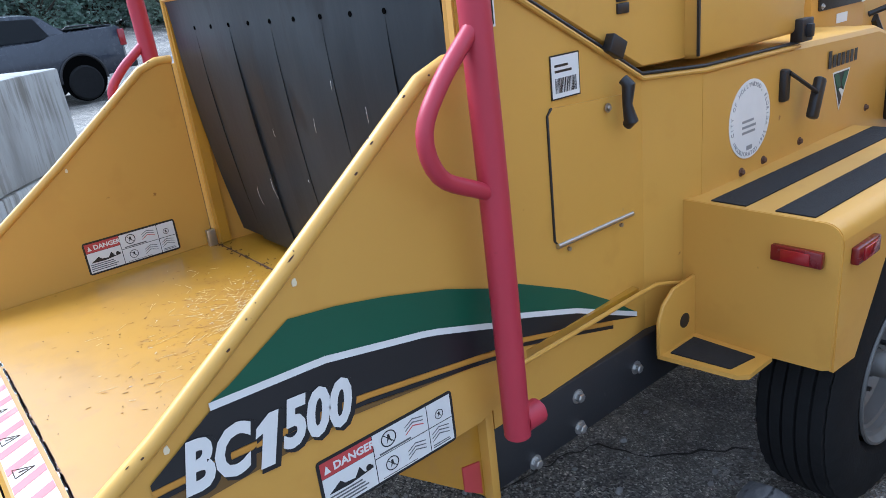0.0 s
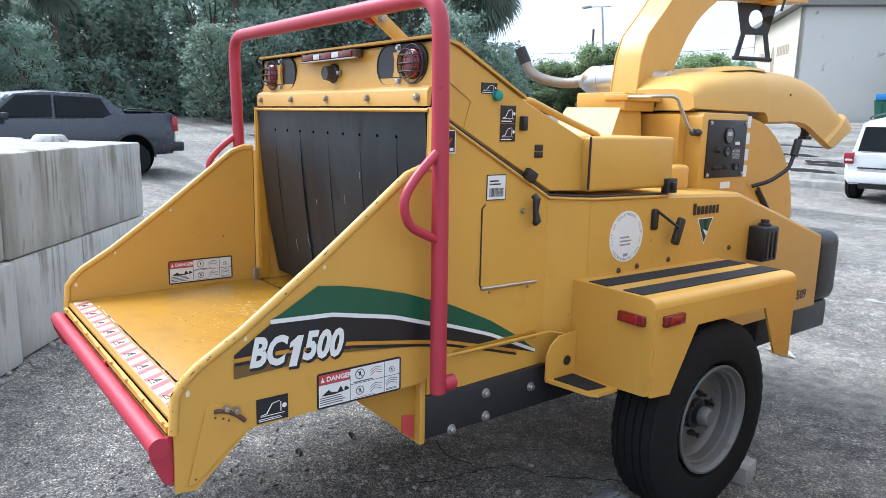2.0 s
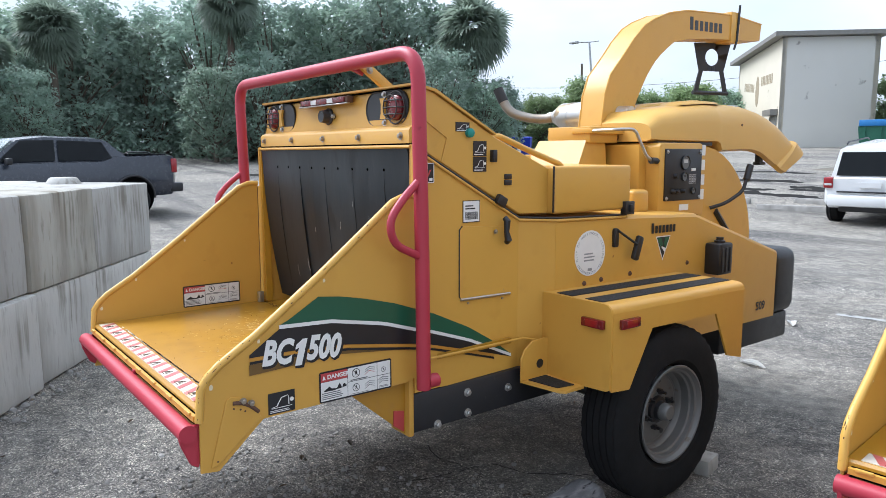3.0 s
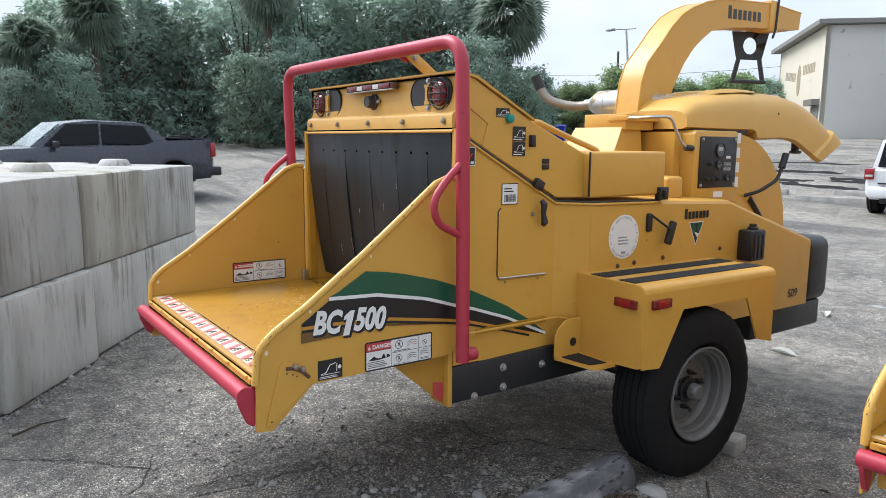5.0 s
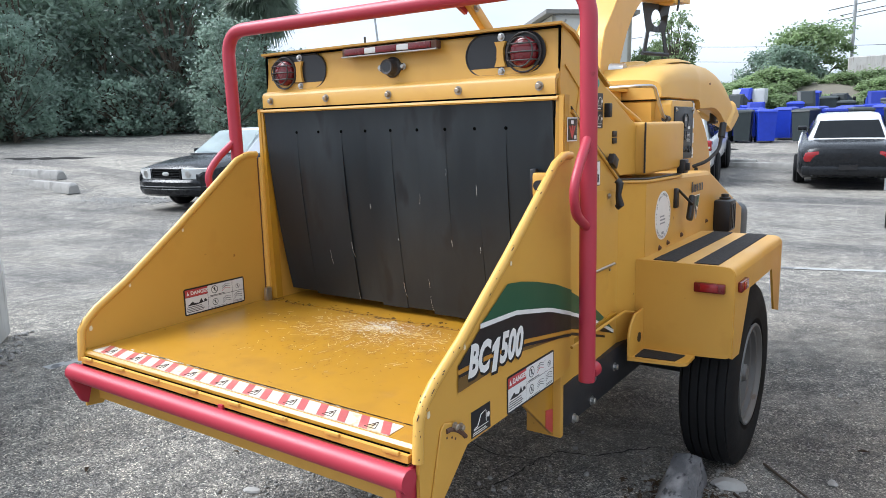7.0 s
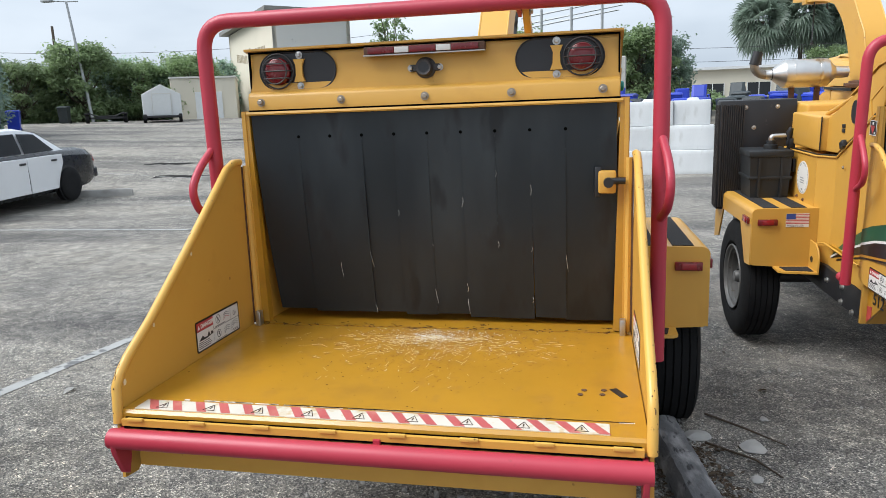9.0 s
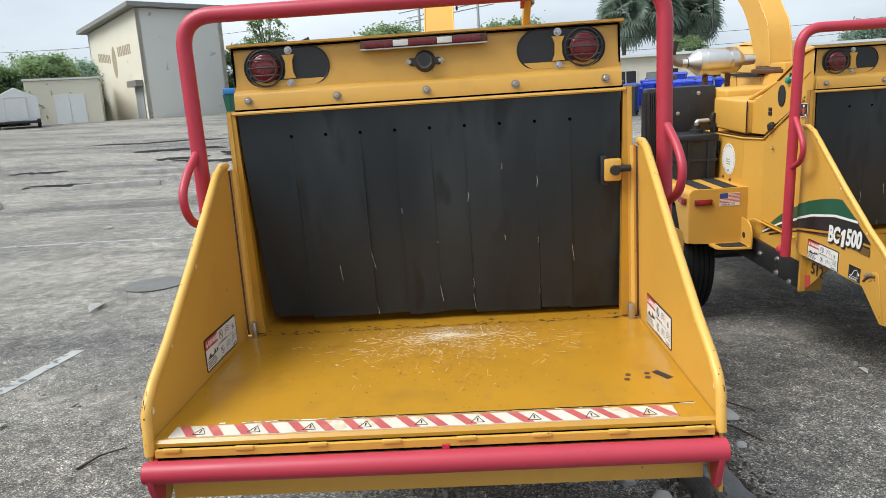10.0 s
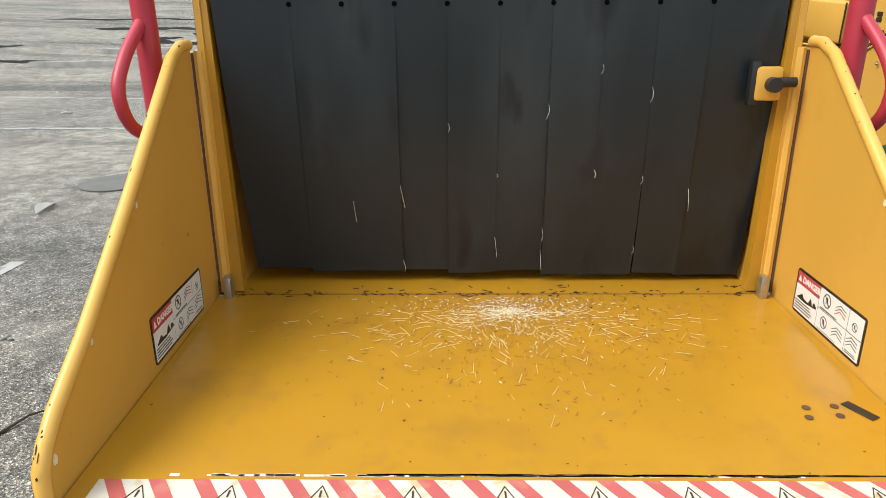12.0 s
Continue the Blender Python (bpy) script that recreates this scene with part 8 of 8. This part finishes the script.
# ---- buildings ----
def warehouse():
    """A tall cream building with one flank painted grey, seen at its corner."""
    z0 = ground_z(-21, 46) - 0.42
    ob = thing("warehouse", "tall cream stucco building with one grey side wall", "building")
    c, a, b = Vector((-21.3, 46.2, 0)), Vector((-0.70, 0.714, 0)), Vector((0.714, 0.70, 0))
    La, Lb, H = 10.2, 6.0, 7.6

    def wall(name, p, d, L, inward, mat, h0, h1):
        bm = B()
        n = inward * 0.3
        loft(bm, [[(q.x, q.y, z0), (q.x + n.x, q.y + n.y, z0), (q.x + n.x, q.y + n.y, z0 + h), (q.x, q.y, z0 + h)] for q, h in ((p, h0), (p + d * L, h1))])
        return part(name, bm, mat, ob, smooth=None)

    w1 = wall("sign_wall", c, a, La, b, cream_wall, H, H - 0.55)
    wall("grey_wall", c + b * 0.004, b, Lb, a, grey_wall, H, H)
    wall("rear_wall", c + b * Lb, a, La, -b, cream_wall, H, H - 0.55)
    wall("end_wall", c + a * La, b, Lb, -a, cream_wall, H - 0.55, H - 0.55)
    bm = B()
    e = [c - a * 0.5 - b * 0.6, c - a * 0.5 + b * (Lb + 0.4), c + a * (La + 0.6) + b * (Lb + 0.4), c + a * (La + 0.6) - b * 0.6]
    hs = (H + 0.05, H + 0.05, H - 0.52, H - 0.52)
    loft(bm, [[(p.x, p.y, z0 + h) for p, h in zip(e, hs)], [(p.x, p.y, z0 + h + 0.28) for p, h in zip(e, hs)]])
    part("roof", bm, roof_metal, ob, "thin overhanging roof", smooth=None)
    # door with awning
    fr = Matrix.Identity(4)
    for i, v in enumerate((a, Vector((0, 0, 1)), -b)):
        for k in range(3):
            fr[k][i] = v[k]
    fr.translation = (c.x, c.y, z0)
    bm = B()
    box(bm, 0.35, 1.75, 0.1, 2.55, 0, 0.06, m=fr)
    dr = part("door", bm, door_grey, ob, "grey door")
    bm = B()
    box(bm, 0.2, 1.9, 2.6, 3.0, 0, 0.5, m=fr)
    part("awning", bm, roof_metal, dr)
    # faded sign: bars and a plain oval figure
    for x0, z1, h, rise in ((5.9, 4.55, 0.60, 0.04), (1.7, 4.85, 0.65, 0.0)):
        for k in range(8):
            bm = B()
            box(bm, x0 + k * 0.33, x0 + 0.22 + k * 0.33, z1 + rise * k, z1 + h + rise * k, 0, 0.01, m=fr)
            part("sign_bar", bm, faded_paint, w1, smooth=None)
    bm = B()
    prism(bm, [(5.1 + 0.42 * math.cos(t), 4.55 + 1.1 * math.sin(t)) for t in np.linspace(0, 2 * math.pi, 20, endpoint=False)], 0, 0.01, "z")
    bm.transform(fr)
    part("sign_shape", bm, faded_paint, w1, smooth=None)
    # low annexe with double doors
    an = thing("annexe", "low cream flat-roofed annexe with white double doors", "building")
    p = Vector((-28.2, 44.0, 0))
    u, v = Vector((0.90, 0.43, 0)), Vector((-0.43, 0.90, 0))
    za = ground_z(-27, 44.5) - 0.35
    fa = Matrix.Identity(4)
    for i, w in enumerate((u, Vector((0, 0, 1)), -v)):
        for k in range(3):
            fa[k][i] = w[k]
    fa.translation = (p.x, p.y, za)
    bm = B()
    box(bm, 0, 4.4, 0, 3.15, -5, 0, 0.03, 1, m=fa)
    part("wall", bm, cream_wall, an, smooth=None)
    bm = B()
    box(bm, -0.08, 4.48, 3.15, 3.27, -5.05, 0.08, m=fa)
    part("roof", bm, grey_wall, an, smooth=None)
    for k in (0, 1):
        bm = B()
        box(bm, 1.6 + k * 0.92, 2.5 + k * 0.92, 0.15, 2.2, 0, 0.05, 0.01, 1, m=fa)
        part("door", bm, shed_white, an, "white door")


warehouse()


def garden_shed():
    ob = thing("garden_shed", "white gabled metal shed on a low trailer", "shed", at=on_ground(-26.0, 39.4, 31))
    bm = B()
    prism(bm, [(-1.15, 0.35), (1.15, 0.35), (1.15, 1.75), (0, 2.35), (-1.15, 1.75)], 0, 2.6, "y", 0.02, 1)
    part("shell", bm, shed_white, ob, smooth=None)
    bm = B()
    box(bm, -0.55, 0.55, -0.03, 0, 0.45, 1.75, 0.01, 1)
    part("door", bm, shed_white, ob)
    bm = B()
    for x in (-0.58, 0.56):
        box(bm, x, x + 0.03, -0.035, 0, 0.42, 1.80)
    box(bm, -0.58, 0.58, -0.035, 0, 1.76, 1.80)
    part("door_frame", bm, grey_wall, ob)
    for s in (-1, 1):
        bm = B()
        lathe(bm, [(-0.1, 0.26), (0.1, 0.26)], (s * 1.05, -0.3, 0.26), "x", 18)
        part("wheel", bm, tyre_mat, ob)
    bm = B()
    box(bm, -1.0, 1.0, -0.45, -0.3, 0.28, 0.42, 0.02)
    box(bm, -0.9, 0.9, -0.3, 2.4, 0.30, 0.36)
    part("trailer_frame", bm, black_steel, ob)


garden_shed()


def tow_dolly():
    ob = thing("trailer", "low black car trailer with two wheels", "trailer", at=on_ground(-29.6, 38.8, 33))
    for s in (-1, 1):
        bm = B()
        lathe(bm, [(-0.1, 0.28), (0.1, 0.28)], (s * 1.1, 0, 0.28), "x", 18)
        part("wheel", bm, tyre_mat, ob)
        bm = B()
        box(bm, s * 0.9, s * 1.25, -0.35, 0.35, 0.55, 0.62, 0.02)
        part("mudguard", bm, black_steel, ob)
    bm = B()
    box(bm, -1.0, 1.0, -0.08, 0.08, 0.25, 0.38, 0.01)
    tube(bm, [(-1.05, -0.1, 0.65), (-0.5, -0.1, 0.42), (0.5, -0.1, 0.42), (1.05, -0.1, 0.65)], 0.04, 8)
    part("frame", bm, black_steel, ob)


tow_dolly()


def dumpster():
    ob = thing("dumpster", "green steel dumpster with blue lid", "dumpster", at=on_ground(-13.6, 45.0, 14))
    bm = B()
    prism(bm, [(-1.8, 0.15), (1.8, 0.15), (1.95, 1.35), (-1.95, 1.35)], -0.9, 0.9, "y")
    part("tub", bm, dumpster_green, ob, smooth=None)
    for k in range(5):
        bm = B()
        box(bm, -1.6 + k * 0.8 - 0.05, -1.6 + k * 0.8 + 0.05, -0.97, -0.9, 0.2, 1.31)
        part("rib", bm, dumpster_green, ob, smooth=None)
    bm = B()
    box(bm, -1.9, 1.9, -0.98, 0.95, 1.35, 1.72, 0.05)
    part("lid", bm, tarp_blue, ob)


dumpster()


def long_building():
    ob = thing("long_building", "long low cream building behind the bins", "building")
    z0 = 0.9
    bm = B()
    box(bm, 5.0, 41, 60, 70, z0 - 0.2, z0 + 3.6)
    part("wall", bm, cream_wall, ob, smooth=None)
    bm = B()
    box(bm, 4.7, 41.4, 59.6, 70.4, z0 + 3.6, z0 + 3.8)
    part("roof", bm, shed_white, ob, smooth=None)
    for k in range(9):
        w = new("window")
        w.parent = ob
        bm = B()
        x = 9.2 + k * 3.5
        box(bm, x, x + 1.7, 59.93, 60.02, z0 + 1.4, z0 + 2.5)
        part("pane", bm, car_glass, w)
        bm = B()
        for q in (x - 0.06, x + 0.82, x + 1.7):
            box(bm, q, q + 0.06, 59.9, 60.0, z0 + 1.35, z0 + 2.55)
        part("frame", bm, shed_white, w)


long_building()


def retaining_wall():
    ob = thing("retaining_wall", "pale retaining wall on an overgrown bank", "wall", at=pose(-2.6, 44.5, 3.2, 0, 0, -6))
    bm = B()
    box(bm, 0, 5.2, 0, 0.5, -2.2, 1.6, 0.05, 1)
    part("wall", bm, concrete, ob, smooth=None)
    fr = thing("steel_frame", "bare white steel roof frame on posts", "steel frame", at=pose(0.8, 48, 3.2, 0, 0, -6))
    for x in (-3.6, -1.6, 0.4):
        bm = B()
        tube(bm, [(x, 0, -1), (x, 0, 5.2)], 0.09, 8)
        part("post", bm, galv, fr)
    for z, y in ((4.6, 0), (5.3, 0), (5.3, 3)):
        bm = B()
        tube(bm, [(-5, y, z - 0.6), (1.5, y, z + 0.2)], 0.05, 6)
        part("rail", bm, galv, fr)


retaining_wall()


def slat_fence():
    ob = thing("slat_fence", "pale upright slat fence at the lot's far edge", "fence", at=pose(-9.2, 47, 2.6, 0, 0, 4))
    for k in range(22):
        bm = B()
        box(bm, k * 0.19, k * 0.19 + 0.09, 0, 0.03, -0.8, 2.1)
        part("slat", bm, shed_white, ob, smooth=None)
    for z in (0.3, 1.7):
        bm = B()
        box(bm, -0.1, 4.2, 0.03, 0.08, z, z + 0.08)
        part("rail", bm, shed_white, ob, smooth=None)


slat_fence()


# ---- poles and wires ----
def street_lamp(x, y, h):
    ob = thing("street_lamp", "tall grey street lamp with a flat head", "street lamp", at=on_ground(x, y, 0))
    bm = B()
    tube(bm, [(0.75, 0.0, -0.2), (-0.35, 0.2, h)], [0.11, 0.07], 10)
    part("pole", bm, galv, ob)
    bm = B()
    tube(bm, [(-0.35, 0.2, h), (0.25, 0.55, h + 0.03)], 0.04, 6)
    tube(bm, [(-0.35, 0.2, h), (-1.1, -0.25, h + 0.02)], 0.04, 6)
    box(bm, -1.7, -1.0, -0.5, -0.1, h - 0.05, h + 0.1, 0.03)
    part("head", bm, galv, ob)


street_lamp(-32.4, 40.2, 7.7)
pole = thing("utility_pole", "bare wooden pole overgrown with vines", "utility pole", at=on_ground(-43.1, 51.4))
bm = B()
tube(bm, [(0, 0, -0.2), (0, 0, 8.0)], [0.14, 0.1], 8)
part("pole", bm, bark, pole)


def wire(name, pts, r=0.018):
    bm = B()
    a, b = Vector(pts[0]), Vector(pts[1])
    tube(bm, [a.lerp(b, t) - Vector((0, 0, 1.1 * 4 * t * (1 - t))) for t in np.linspace(0, 1, 14)], r, 5)
    solid(name, bm, hose_mat, "thin overhead wire against the sky", "wire", "overhead wires")


wire("overhead_wire", [(-60, 52, 9.2), (-18, 66, 9.6)])
wire("overhead_wire", [(-60, 52.5, 6.2), (-18, 66, 6.4)])
wire("overhead_wire", [(-18, 66, 8.2), (46, 66, 7.2)])
wire("overhead_wire", [(-18, 66, 6.9), (46, 66, 6.2)])


# ---- trees ----
def crown_mesh(name, seed, blobs, n, size, mat, flat=0.75):
    """Leaf clumps round several lobes, with gaps and an uneven outline."""
    r = random.Random(seed)
    vs, fs = [], []
    for _ in range(n):
        cx, cy, cz, rad = r.choice(blobs)
        d = Vector((r.gauss(0, 0.46), r.gauss(0, 0.46), r.gauss(0, 0.36 * flat / 0.75)))
        c = Vector((cx, cy, cz)) + d * rad
        nrm = (d * 0.5 + Vector((r.uniform(-1, 1), r.uniform(-1, 1), r.uniform(-0.1, 1.8)))).normalized()
        t = nrm.orthogonal().normalized()
        t.rotate(Matrix.Rotation(r.uniform(0, 6.28), 3, nrm))
        u, s = nrm.cross(t), size * r.uniform(0.5, 1.35)
        base = len(vs)
        for a, b, e in ((-1, 0, 0), (-0.2, 0.55, 0.15), (1, 0.05, -0.1), (-0.1, -0.5, 0.12)):
            vs.append(c + t * a * s + u * b * s + nrm * e * s)
        fs.append([base, base + 1, base + 2, base + 3])
    me = bpy.data.meshes.new(name)
    me.from_pydata([tuple(v) for v in vs], [], fs)
    me.materials.append(mat)
    return me


vine = new("vine", crown_mesh("vine", 19, [(0.1, 0, 6.1, 0.5), (0.05, 0, 5.3, 0.45), (0, 0, 4.6, 0.4)], 900, 0.12, leaf_dark))
vine.parent = pole


def tree(seed, h, w, mat, label, at, leaves=5200, size=0.30, low=False, lobes=110):
    r = random.Random(seed)
    ob = thing("tree", label, "tree", "trees round the lot", at=at)
    bm = B()
    tube(bm, [(0, 0, -0.3), (r.uniform(-0.2, 0.2), r.uniform(-0.2, 0.2), h * 0.3), (r.uniform(-0.4, 0.4), r.uniform(-0.3, 0.3), h * 0.62)], [0.22, 0.17, 0.08], 9)
    blobs = []
    for k in range(lobes):
        a, t = r.uniform(0, 6.28), r.uniform(0.04 if low else 0.10, 0.95)
        rad = w * (0.42 + 0.58 * math.sin(math.pi * min(1, t * 0.8 + 0.16))) * (0.25 + 0.62 * r.random() ** 0.5)
        p = Vector((math.cos(a) * rad, math.sin(a) * rad, h * t))
        blobs.append((p.x, p.y, p.z, w * r.uniform(0.12, 0.30)))
        if k < 40:
            tube(bm, [(0, 0, h * t * 0.45), p * 0.6 + Vector((0, 0, h * t * 0.18)), p], [0.07, 0.045, 0.02], 6)
    part("trunk", bm, bark, ob)
    cr = new("crown", crown_mesh("crown", seed, blobs, leaves, size, mat))
    cr.parent = ob
    return ob


def palm(at, h, seed, r_crown=1.5, label="tall fan palm with drooping dead fronds"):
    r = random.Random(seed)
    ob = thing("palm", label, "palm", "palms", at=at)
    bm = B()
    tube(bm, [(0, 0, -0.3), (0.1, 0.05, h * 0.5), (0, 0.1, h)], [0.24, 0.2, 0.18], 10)
    part("trunk", bm, bark, ob)
    vs, fs = [], []
    for k in range(96):
        az, el = r.uniform(0, 6.28), r.uniform(-1.15, 1.45)
        d = Vector((math.cos(az) * math.cos(el), math.sin(az) * math.cos(el), math.sin(el)))
        c = Vector((0, 0.1, h)) + d * r_crown * r.uniform(0.30, 0.48)
        side = d.cross(Vector((0, 0, 1))).normalized()
        side.rotate(Matrix.Rotation(r.uniform(-1.3, 1.3), 3, d))
        up = side.cross(d)
        n, L = 23, r_crown * r.uniform(0.48, 0.66)
        sag = L * r.uniform(0.08, 0.34) + max(0, -el) * 0.25 * L
        for i in range(n):
            a = (i / (n - 1) - 0.5) * 4.0
            ray, far = d * math.cos(a) + side * math.sin(a), L * (1 - 0.06 * (i % 2)) * r.uniform(0.9, 1.05)
            w = (d * -math.sin(a) + side * math.cos(a))
            mid = c + ray * far * 0.55 + up * (0.05 + 0.03 * (i % 2)) * L - Vector((0, 0, sag * 0.2))
            late = c + ray * far * 0.82 + up * 0.03 * L - Vector((0, 0, sag * 0.5))
            tip = c + ray * far - Vector((0, 0, sag))
            base = len(vs)
            vs += [c, mid + w * 0.062 * L, late + w * 0.028 * L, tip, late - w * 0.028 * L, mid - w * 0.062 * L]
            fs += [[base, base + 1, base + 5], [base + 1, base + 2, base + 4, base + 5], [base + 2, base + 3, base + 4]]
    me = bpy.data.meshes.new("crown")
    me.from_pydata([tuple(v) for v in vs], [], fs)
    me.materials.append(palm_green)
    new("crown", me).parent = ob
    return ob


kinds = [tree(sd, h, w, mt, "dense broad-leaved tree in a row along the lot", pose(-44, 30, 0.8), leaves=6500, size=0.17, lobes=170)
         for sd, h, w, mt in ((31, 9.0, 3.6, leaf_dark), (47, 8.2, 3.4, leaf_green), (53, 9.6, 3.8, leaf_dark))]
rng = random.Random(77)
row = []
for k in range(20):
    az = radians(-98 + k * 2.32)
    D = 45 + rng.uniform(-1.5, 2.0)
    row.append((3 + D * math.sin(az), -0.7 + D * math.cos(az)))
for k, (x, y) in enumerate(row):
    s = rng.uniform(0.90, 1.02) * (1.0 if k % 4 else 1.05) * (1.0 if k > 6 else 0.74) * (1.13 if k > 15 else 1.0)
    m = pose(x, y, ground_z(x, y) - 0.2, 0, 0, math.degrees(math.atan2(y, x)) + 90 + 180 * (k % 2) + rng.uniform(-15, 15))
    t = kinds[k] if k < 3 else copy_thing(kinds[k % 3], m)
    t.matrix_world = m
    t.scale = (s * 1.06, s * 0.5, s)
# lower shrubs that close the foot of the row
shrub = tree(61, 3.2, 2.6, leaf_dark, "dense dark shrub at the foot of the tree row", pose(-40, 0, 1), leaves=2600, size=0.135)
sh = []
for k in range(15):
    az = radians(-99 + k * 3.5 + rng.uniform(-0.8, 0.8))
    D = 43 + rng.uniform(-0.5, 1.5)
    sh.append((3 + D * math.sin(az), -0.7 + D * math.cos(az)))
for k, (x, y) in enumerate(sh):
    m = pose(x, y, ground_z(x, y) - 0.3, 0, 0, rng.uniform(0, 360))
    if k == 0:
        shrub.matrix_world = m
    else:
        copy_thing(shrub, m)
# lighter trees behind the shed and between the buildings
mid = tree(71, 4.8, 2.6, leaf_light, "light green tree behind the lot's far edge", pose(-38, 50, 1.6), leaves=13000, size=0.125, low=True)
mid2 = tree(73, 4.4, 2.8, leaf_green, "mid-green tree behind the lot's far edge", pose(-44, 48, 1.6), leaves=13000, size=0.125, low=True)
k = 0
for az, D in ((-50, 56), (-48, 59), (-46, 56), (-44.2, 58), (-42, 55), (-40, 57), (-38.2, 55), (-36.4, 58), (-34.5, 56), (-33, 58), (-31, 56), (-29, 62), (-17, 58), (-8.2, 47), (-6.4, 49), (1.5, 52), (3.2, 50), (4.6, 52), (16, 75), (28, 75)):
    x, y = 0.7 + D * math.sin(radians(az)), -1.6 + D * math.cos(radians(az))
    m = pose(x, y, ground_z(x, y) - 0.2, 0, 0, rng.uniform(0, 360))
    s = rng.uniform(0.85, 1.15)
    if k < 2:
        (mid, mid2)[k].matrix_world = m
    else:
        copy_thing((mid, mid2)[k % 2], m).scale = (s, s, s)
    k += 1
for x, y, h, sd, rc in ((-37.9, 3.0, 4.9, 1, 1.7), (-38.2, 6.1, 6.6, 2, 1.8), (-34.6, 14.1, 8.3, 3, 2.0), (-27.0, 24.6, 6.9, 4, 2.2), (16.2, 72.5, 7.4, 5, 3.2), (19.8, 73, 7.9, 6, 3.5), (23.5, 74, 7.2, 7, 3.2)):
    palm(on_ground(x, y, sd * 40), h, sd, rc)
# lower trees that hide the palms' stems
for x, y, s in ((-36.0, 2.2, 0.42), (-36.6, 4.6, 0.5), (-33.4, 12.6, 0.62), (-33.0, 14.8, 0.66), (-26.4, 22.0, 0.62), (-25.2, 23.6, 0.52), (-26.6, 25.6, 0.5)):
    copy_thing(kinds[int(x * 7) % 3], pose(x, y, ground_z(x, y) - 0.2, 0, 0, rng.uniform(0, 360))).scale = (s, s, s)
# slim tree beside the tall building and a bank of weeds behind the bins
slim = tree(83, 7.2, 1.8, leaf_light, "slim light tree beside the tall building", on_ground(-13.8, 50), leaves=3000, size=0.13)
weeds = tree(91, 1.7, 1.9, leaf_light, "low overgrown weeds on the bank behind the bins", on_ground(-2, 38.5), leaves=5000, size=0.12, low=True)
for x, y in ((0, 38), (1.5, 39), (-4.5, 36), (-3, 32), (-1, 31.5), (0.5, 34), (-0.8, 29.8), (1.6, 30.6), (-2.4, 29.4), (-4.6, 33.8), (0.6, 28.6), (-6.5, 33), (2.4, 29.2)):
    copy_thing(weeds, pose(x, y, bank_z(x, y) - 0.1, 0, 0, rng.uniform(0, 360))).scale = (0.6, 0.6, 0.42)
for k in range(34):
    x, y, s = rng.uniform(-7.5, 6.5), rng.uniform(31.5, 38.0), rng.uniform(0.45, 0.8)
    copy_thing(weeds, pose(x, y, bank_z(x, y) - 0.15, 0, 0, rng.uniform(0, 360))).scale = (s, s, s * 0.6)
for x0, y0, x1, y1 in ((-75, 30, -31, 40.5), (-33, 40.2, -28, 42.0)):
    bm = B()
    prism(bm, [(x0, y0 + 1.2), (x1, y1 + 0.5), (x1 + 0.5, y1 + 14), (x0, y0 + 30)], 1.3, 1.62, "z")
    solid("grass_verge", bm, grass_mat, "rough green grass verge beyond the lot", "grass", kind="structure", smooth=None)
